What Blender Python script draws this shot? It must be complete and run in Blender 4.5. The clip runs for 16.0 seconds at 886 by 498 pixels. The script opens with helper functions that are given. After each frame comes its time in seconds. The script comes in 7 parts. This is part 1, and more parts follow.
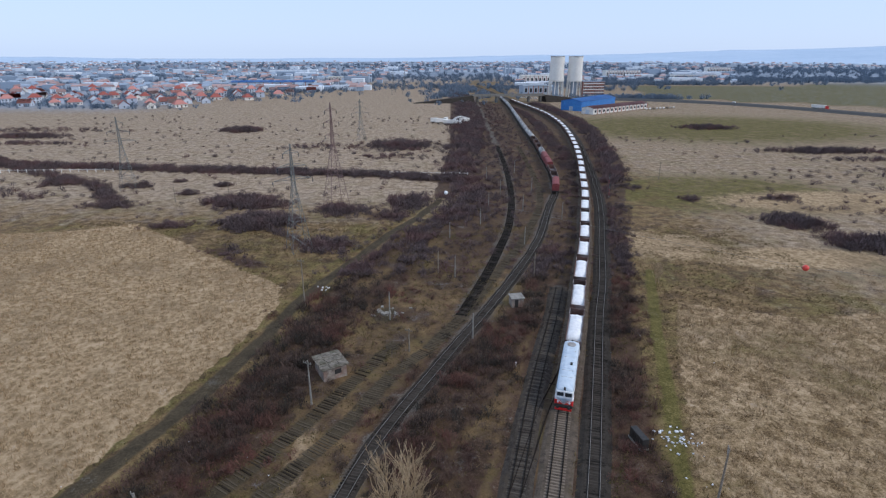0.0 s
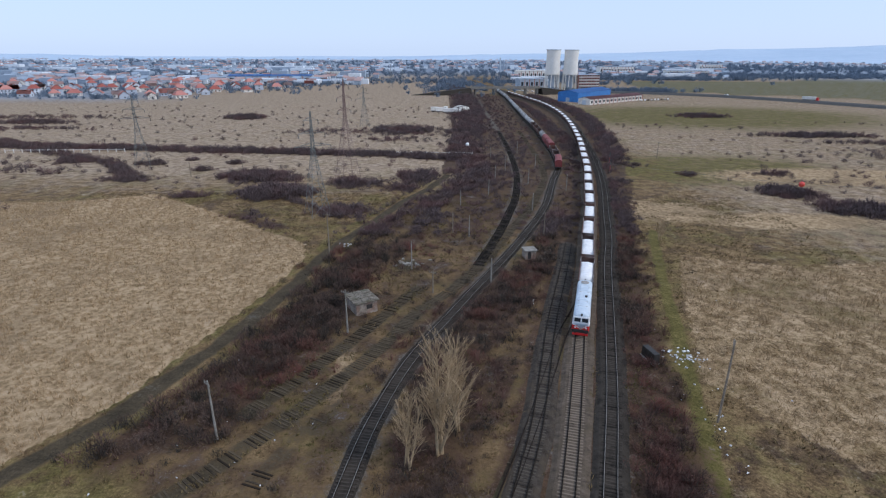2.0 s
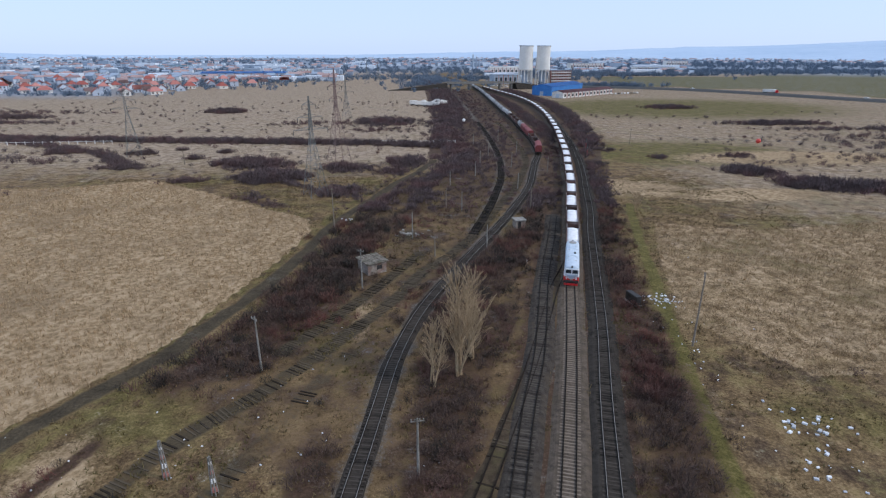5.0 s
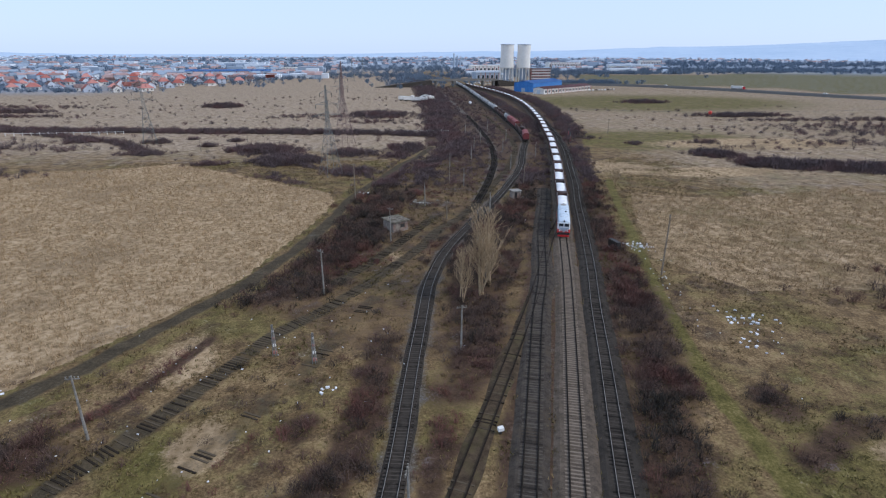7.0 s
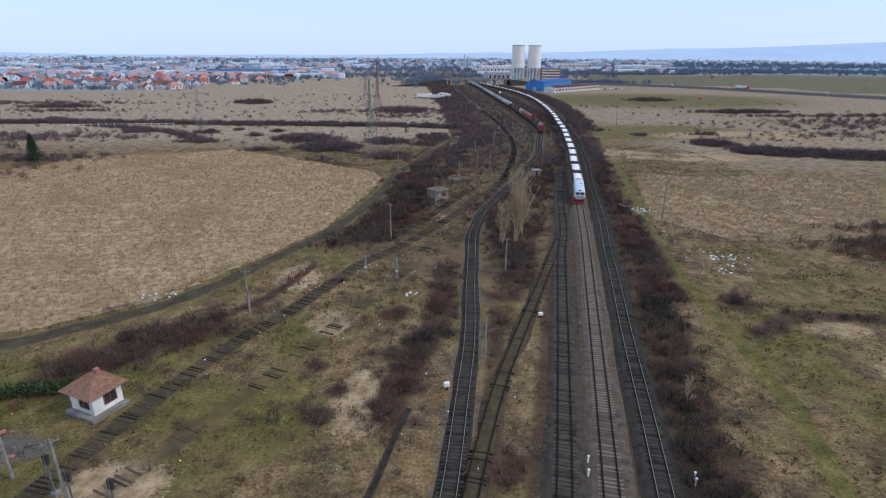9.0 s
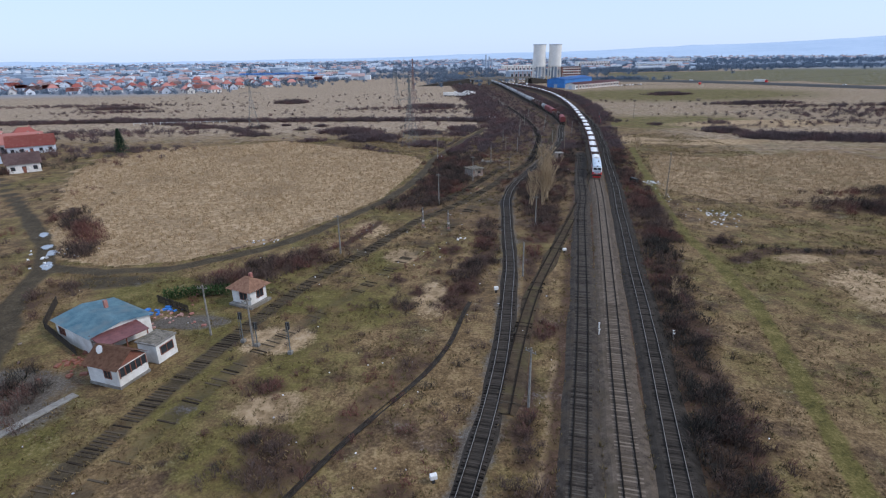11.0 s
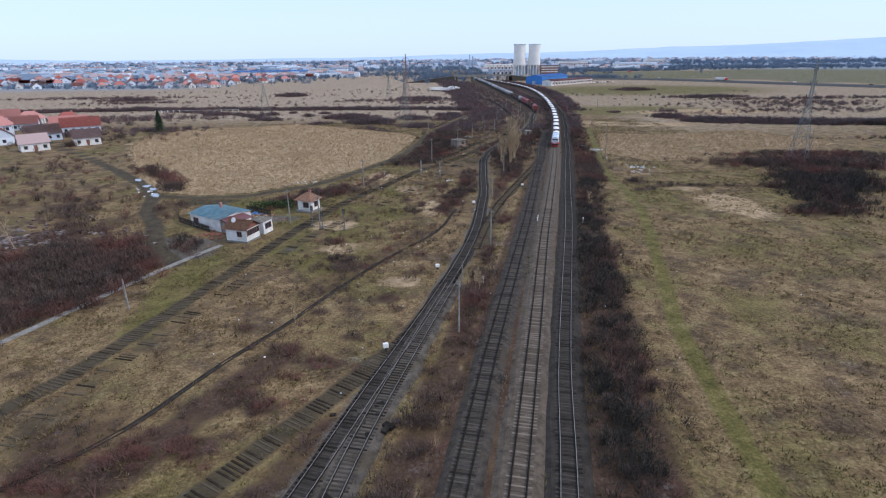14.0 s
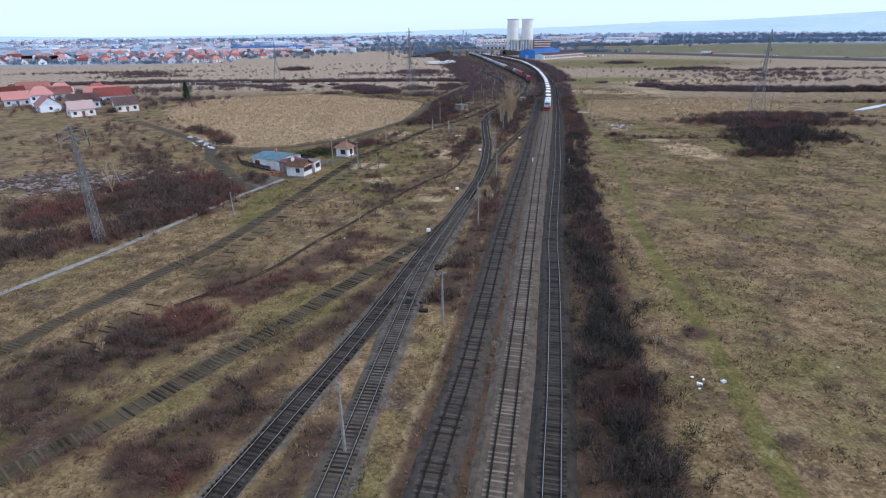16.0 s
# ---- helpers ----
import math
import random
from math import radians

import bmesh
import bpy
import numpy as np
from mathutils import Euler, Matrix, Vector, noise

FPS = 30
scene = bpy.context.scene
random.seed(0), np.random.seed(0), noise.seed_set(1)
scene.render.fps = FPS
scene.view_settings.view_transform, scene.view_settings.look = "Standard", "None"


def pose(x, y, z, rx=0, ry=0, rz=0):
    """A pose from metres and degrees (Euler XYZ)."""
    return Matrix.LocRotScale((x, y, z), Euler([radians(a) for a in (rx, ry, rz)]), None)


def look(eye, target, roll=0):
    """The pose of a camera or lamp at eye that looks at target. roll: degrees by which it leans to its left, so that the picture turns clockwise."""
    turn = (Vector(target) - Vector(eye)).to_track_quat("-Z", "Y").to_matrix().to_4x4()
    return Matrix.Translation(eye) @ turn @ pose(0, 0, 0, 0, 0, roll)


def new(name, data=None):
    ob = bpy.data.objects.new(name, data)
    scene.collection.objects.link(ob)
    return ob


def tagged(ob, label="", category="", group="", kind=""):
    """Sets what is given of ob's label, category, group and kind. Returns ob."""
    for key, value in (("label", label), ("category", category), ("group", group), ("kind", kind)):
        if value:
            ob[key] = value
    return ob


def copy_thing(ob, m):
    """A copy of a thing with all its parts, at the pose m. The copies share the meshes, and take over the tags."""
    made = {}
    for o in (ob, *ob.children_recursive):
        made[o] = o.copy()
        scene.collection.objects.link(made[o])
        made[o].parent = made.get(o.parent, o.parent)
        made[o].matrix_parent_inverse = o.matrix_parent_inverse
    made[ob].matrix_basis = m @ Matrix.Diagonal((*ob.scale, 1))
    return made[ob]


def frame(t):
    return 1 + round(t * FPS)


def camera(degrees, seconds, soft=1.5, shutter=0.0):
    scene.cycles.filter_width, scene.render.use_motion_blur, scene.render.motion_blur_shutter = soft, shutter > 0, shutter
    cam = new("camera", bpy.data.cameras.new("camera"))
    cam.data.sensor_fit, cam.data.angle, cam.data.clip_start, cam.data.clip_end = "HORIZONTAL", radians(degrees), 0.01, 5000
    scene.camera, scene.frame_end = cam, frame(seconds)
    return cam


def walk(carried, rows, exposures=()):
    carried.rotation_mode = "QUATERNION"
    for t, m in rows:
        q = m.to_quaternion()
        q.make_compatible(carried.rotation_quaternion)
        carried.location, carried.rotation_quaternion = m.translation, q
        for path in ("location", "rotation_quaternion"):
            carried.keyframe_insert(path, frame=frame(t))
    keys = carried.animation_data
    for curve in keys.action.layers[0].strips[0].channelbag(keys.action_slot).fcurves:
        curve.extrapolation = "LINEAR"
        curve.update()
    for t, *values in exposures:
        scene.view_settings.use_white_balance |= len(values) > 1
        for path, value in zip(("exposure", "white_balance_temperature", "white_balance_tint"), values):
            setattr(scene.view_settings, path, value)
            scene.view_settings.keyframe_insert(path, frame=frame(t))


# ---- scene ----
cam = camera(79.0, 16.0, soft=1.2)
PATH = [
    (0, (-0.011, -0.024, 53.247), (-1.295, 93.894, 18.927), 0.06),
    (0.5, (-1.467, -2.689, 51.286), (-2.751, 91.222, 16.948), 0.16),
    (1, (-2.842, -5.379, 49.272), (-3.683, 88.547, 14.963), 0.21),
    (1.5, (-4.213, -8.008, 47.424), (-4.61, 85.905, 13.071), 0.30),
    (2, (-5.556, -10.541, 45.981), (-5.588, 83.356, 11.58), 0.24),
    (2.5, (-6.753, -12.718, 44.927), (-6.353, 81.169, 10.501), 0.32),
    (3, (-7.643, -14.256, 44.328), (-6.885, 79.601, 9.827), 0.34),
    (3.5, (-8.246, -15.38, 43.926), (-7.361, 78.473, 9.419), 0.49),
    (4, (-8.882, -16.638, 43.649), (-7.174, 77.194, 9.117), 0.45),
    (6.5, (-17.923, -38.307, 41.617), (-9.736, 55.128, 6.937), 0.10),
    (7, (-20.586, -44.734, 41.229), (-12.181, 48.695, 6.581), 0.24),
    (7.5, (-23.311, -51.494, 40.95), (-14.899, 41.955, 6.359), 0.31),
    (8, (-25.99, -58.267, 40.683), (-17.673, 35.191, 6.095), 0.27),
    (8.5, (-28.645, -64.871, 40.419), (-20.694, 28.651, 5.917), 0.36),
    (9, (-31.149, -71.214, 40.182), (-23.886, 22.383, 5.729), 0.37),
    (11.5, (-39.1, -105.885, 38.784), (-36.409, -11.919, 4.678), -0.88),
    (12, (-39.534, -114.066, 38.561), (-37.165, -20.075, 4.5), -0.77),
    (12.5, (-39.813, -122.466, 38.267), (-37.105, -28.496, 4.173), -0.65),
    (13, (-40.545, -130.873, 37.821), (-36.306, -36.981, 3.669), -0.65),
    (13.5, (-41.575, -139.25, 37.371), (-36.675, -45.396, 3.202), -0.59),
    (14, (-42.932, -147.655, 36.908), (-36.77, -53.87, 2.754), -0.50),
    (14.5, (-44.731, -155.895, 36.619), (-37.856, -62.316, 2.04), -0.57),
    (15, (-46.781, -164.033, 36.4), (-39.725, -70.871, 0.747), -0.56),
    (15.5, (-48.97, -172.207, 36.156), (-41.773, -79.483, -0.592), -0.60),
    (16, (-51.4, -180.32, 35.927), (-44.031, -88.048, -1.907), -0.63),
]
walk(cam, [(t, look(eye, target, roll)) for t, eye, target, roll in PATH], [(0, -0.17, 5850, 10.5), (9, -0.08, 5800, 11), (14, 0.08, 5750, 12), (16, 0.24, 5620, 12)])

# ---- light: hazy, low afternoon sun ----
SUN_EL, SUN_AZ = radians(42), radians(108)  # azimuth clockwise from +y
world = bpy.data.worlds.new("sky")
scene.world = world
world.use_nodes = True
wn, wl = world.node_tree.nodes, world.node_tree.links
sky = wn.new("ShaderNodeTexSky")
sky.sky_type, sky.sun_disc = "NISHITA", False
sky.sun_elevation, sky.sun_rotation = SUN_EL, SUN_AZ
sky.air_density, sky.dust_density, sky.ozone_density, sky.altitude = 1.0, 1.0, 5.0, 300
veil = wn.new("ShaderNodeMix")  # thin high haze over the clear sky
veil.data_type = "RGBA"
veil.inputs[0].default_value = 0.8
veil.inputs[7].default_value = (5.65, 6.5, 8.0, 1)
wl.new(sky.outputs[0], veil.inputs[6])
wl.new(veil.outputs[2], wn["Background"].inputs[0])
wn["Background"].inputs[1].default_value = 0.14
sun = new("sun", bpy.data.lights.new("sun", "SUN"))
sun.data.energy, sun.data.angle, sun.data.color = 1.9, radians(9), (1.0, 0.88, 0.72)
to_sun = Vector((math.sin(SUN_AZ) * math.cos(SUN_EL), math.cos(SUN_AZ) * math.cos(SUN_EL), math.sin(SUN_EL)))
sun.matrix_world = look((0, 0, 300), Vector((0, 0, 300)) - to_sun)


# ---- materials ----
def nodes_of(name):
    m = bpy.data.materials.new(name)
    m.use_nodes = True
    return m, m.node_tree.nodes, m.node_tree.links, m.node_tree.nodes["Principled BSDF"]


def ramp_between(n, l, fac, stops):
    r = n.new("ShaderNodeValToRGB")
    el = r.color_ramp.elements
    while len(el) < len(stops):
        el.new(0.5)
    for e, (p, c) in zip(el, stops):
        e.position, e.color = p, (*c, 1)
    l.new(fac, r.inputs[0])
    return r.outputs[0]


def noise_out(n, l, scale, detail=4.0, rough=0.6, dims=None):
    t = n.new("ShaderNodeTexNoise")
    t.inputs["Scale"].default_value, t.inputs["Detail"].default_value, t.inputs["Roughness"].default_value = scale, detail, rough
    if dims is not None:
        l.new(dims, t.inputs["Vector"])
    return t.outputs[0]


def mixed(n, l, fac, a, b, mode="MIX"):
    x = n.new("ShaderNodeMix")
    x.data_type, x.blend_type = "RGBA", mode
    for sock, v in ((x.inputs[0], fac), (x.inputs[6], a), (x.inputs[7], b)):
        if isinstance(v, (int, float)):
            sock.default_value = v
        elif isinstance(v, tuple):
            sock.default_value = (*v, 1)
        else:
            l.new(v, sock)
    return x.outputs[2]


def maths(n, l, op, a, b=0.0, c=None):
    x = n.new("ShaderNodeMath")
    x.operation = op
    for sock, v in zip(x.inputs, (a, b, c)):
        if v is None:
            continue
        if isinstance(v, (int, float)):
            sock.default_value = v
        else:
            l.new(v, sock)
    return x.outputs[0]


def surface(name, dark, light, scale=3.0, rough=0.85, metal=0.0, fine=None, bump=0.0, stain=None, island=0.0, per_object=0.0):
    """Two-scale mottled surface: dark to light by noise, a stain colour in broad patches, optional relief."""
    m, n, l, b = nodes_of(name)
    co = n.new("ShaderNodeTexCoord").outputs["Object"]
    a = noise_out(n, l, scale, 5, 0.65, co)
    f2 = noise_out(n, l, fine or scale * 9, 3, 0.7, co)
    k = maths(n, l, "ADD", maths(n, l, "MULTIPLY", a, 0.6), maths(n, l, "MULTIPLY", f2, 0.4))
    if island:
        g = n.new("ShaderNodeNewGeometry").outputs["Random Per Island"]
        k = maths(n, l, "ADD", k, maths(n, l, "MULTIPLY", maths(n, l, "SUBTRACT", g, 0.5), island))
    if per_object:
        g = n.new("ShaderNodeObjectInfo").outputs["Random"]
        k = maths(n, l, "ADD", k, maths(n, l, "MULTIPLY", maths(n, l, "SUBTRACT", g, 0.5), per_object))
    c = ramp_between(n, l, k, [(0.37, dark), (0.63, light)])
    if stain:
        s = noise_out(n, l, scale * 0.33, 4, 0.6, co)
        c = mixed(n, l, ramp_between(n, l, s, [(0.48, (0, 0, 0)), (0.66, (0.8, 0.8, 0.8))]), c, stain)
    l.new(c, b.inputs["Base Color"])
    b.inputs["Roughness"].default_value, b.inputs["Metallic"].default_value = rough, metal
    if rough >= 0.85:
        b.inputs["Specular IOR Level"].default_value = 0.12
    if bump:
        bp = n.new("ShaderNodeBump")
        bp.inputs["Strength"].default_value, bp.inputs["Distance"].default_value = bump, 0.05
        l.new(f2, bp.inputs["Height"])
        l.new(bp.outputs[0], b.inputs["Normal"])
    return m


def ground_material():
    """Winter grassland: reed, green turf, bare soil, ballast grit and scrub litter laid out by the zones of the ground
    sheet, with distance haze painted in.
    """
    m, n, l, b = nodes_of("winter_ground")
    co = n.new("ShaderNodeTexCoord").outputs["Object"]
    za, zb, zc = (n.new("ShaderNodeAttribute") for _ in range(3))
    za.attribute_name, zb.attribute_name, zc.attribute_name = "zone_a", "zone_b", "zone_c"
    sa, sb = n.new("ShaderNodeSeparateColor"), n.new("ShaderNodeSeparateColor")
    l.new(za.outputs["Color"], sa.inputs[0])
    l.new(zb.outputs["Color"], sb.inputs[0])
    sc = n.new("ShaderNodeSeparateColor")
    l.new(zc.outputs["Color"], sc.inputs[0])
    broad = noise_out(n, l, 0.05, 5, 0.62, co)
    patch = noise_out(n, l, 0.13, 6, 0.68, co)
    mid = noise_out(n, l, 0.35, 5, 0.7, co)
    fine = noise_out(n, l, 2.6, 4, 0.75, co)
    grit = noise_out(n, l, 9.0, 3, 0.8, co)
    vor = n.new("ShaderNodeTexVoronoi")
    vor.inputs["Scale"].default_value = 0.9
    l.new(co, vor.inputs["Vector"])
    k = maths(n, l, "ADD", maths(n, l, "MULTIPLY", mid, 0.5), maths(n, l, "MULTIPLY", fine, 0.5))
    base = ramp_between(n, l, k, [(0.38, (0.065, 0.040, 0.018)), (0.5, (0.172, 0.114, 0.055)), (0.62, (0.345, 0.24, 0.126))])
    weeds = ramp_between(n, l, k, [(0.38, (0.036, 0.023, 0.015)), (0.52, (0.086, 0.056, 0.035)), (0.64, (0.17, 0.114, 0.07))])
    green = ramp_between(n, l, k, [(0.38, (0.05, 0.044, 0.013)), (0.52, (0.122, 0.102, 0.03)), (0.64, (0.225, 0.172, 0.07))])
    base = mixed(n, l, ramp_between(n, l, patch, [(0.48, (0, 0, 0)), (0.61, (0.85, 0.85, 0.85))]), base, weeds)
    base = mixed(n, l, ramp_between(n, l, maths(n, l, "ADD", maths(n, l, "MULTIPLY", broad, 0.6), maths(n, l, "MULTIPLY", mid, 0.4)), [(0.49, (0, 0, 0)), (0.60, (0.75, 0.75, 0.75))]), base, green)

    def zone(value, hard=0.5):
        w = maths(n, l, "ADD", maths(n, l, "MULTIPLY", k, 0.6), maths(n, l, "MULTIPLY", patch, 0.4))
        j = maths(n, l, "ADD", value, maths(n, l, "MULTIPLY", maths(n, l, "SUBTRACT", w, 0.5), 2.2))
        return ramp_between(n, l, j, [(0.5 - 0.25 * hard, (0, 0, 0)), (0.5 + 0.25 * hard, (1, 1, 1))])

    rf = maths(n, l, "ADD", maths(n, l, "MULTIPLY", fine, 0.45), maths(n, l, "ADD", maths(n, l, "MULTIPLY", vor.outputs["Distance"], 0.25), maths(n, l, "MULTIPLY", mid, 0.3)))
    reed = ramp_between(n, l, rf, [(0.33, (0.135, 0.088, 0.042)), (0.48, (0.30, 0.21, 0.115)), (0.62, (0.455, 0.333, 0.20))])
    reed = mixed(n, l, ramp_between(n, l, broad, [(0.47, (0, 0, 0)), (0.64, (0.55, 0.55, 0.55))]), reed, (0.17, 0.118, 0.066))
    soil = ramp_between(n, l, k, [(0.38, (0.032, 0.026, 0.016)), (0.64, (0.098, 0.074, 0.044))])
    stone = ramp_between(n, l, maths(n, l, "ADD", maths(n, l, "MULTIPLY", grit, 0.6), maths(n, l, "MULTIPLY", fine, 0.4)), [(0.36, (0.04, 0.034, 0.028)), (0.5, (0.105, 0.09, 0.073)), (0.64, (0.21, 0.183, 0.15))])
    litter = ramp_between(n, l, k, [(0.38, (0.028, 0.017, 0.011)), (0.64, (0.115, 0.07, 0.045))])
    # blue-grey haze of the distance, painted as a ground colour
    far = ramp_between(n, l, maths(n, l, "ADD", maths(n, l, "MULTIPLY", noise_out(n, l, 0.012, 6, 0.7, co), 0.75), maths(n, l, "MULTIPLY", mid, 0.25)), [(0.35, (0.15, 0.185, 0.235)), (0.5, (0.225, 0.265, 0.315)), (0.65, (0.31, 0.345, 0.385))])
    # aerial haze put into the colour of the mid-distance fields
    hazed_pasture = ramp_between(n, l, k, [(0.38, (0.165, 0.12, 0.083)), (0.5, (0.345, 0.265, 0.187)), (0.62, (0.49, 0.385, 0.28))])
    base = mixed(n, l, zone(sc.outputs[0], 1.2), base, hazed_pasture)
    c = mixed(n, l, zone(sa.outputs[1]), base, green)
    c = mixed(n, l, zone(sa.outputs[0]), c, reed)
    c = mixed(n, l, zone(sb.outputs[0]), c, litter)
    c = mixed(n, l, zone(sb.outputs[1]), c, stone)
    c = mixed(n, l, zone(sa.outputs[2]), c, soil)
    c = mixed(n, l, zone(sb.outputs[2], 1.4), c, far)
    l.new(c, b.inputs["Base Color"])
    b.inputs["Roughness"].default_value = 0.95
    b.inputs["Specular IOR Level"].default_value = 0.15
    bp = n.new("ShaderNodeBump")
    bp.inputs["Strength"].default_value, bp.inputs["Distance"].default_value = 0.8, 0.3
    l.new(k, bp.inputs["Height"])
    l.new(bp.outputs[0], b.inputs["Normal"])
    return m


def scrub_material(name, dark, light, tint):
    m, n, l, b = nodes_of(name)
    co = n.new("ShaderNodeTexCoord").outputs["Object"]
    isl = n.new("ShaderNodeNewGeometry").outputs["Random Per Island"]
    big = noise_out(n, l, 0.06, 4, 0.6, co)
    c = ramp_between(n, l, isl, [(0.0, dark), (1.0, light)])
    c = mixed(n, l, ramp_between(n, l, big, [(0.47, (0, 0, 0)), (0.62, (1, 1, 1))]), c, mixed(n, l, 0.7, c, tint))
    l.new(c, b.inputs["Base Color"])
    b.inputs["Roughness"].default_value = 0.95
    b.inputs["Specular IOR Level"].default_value = 0.1
    return m


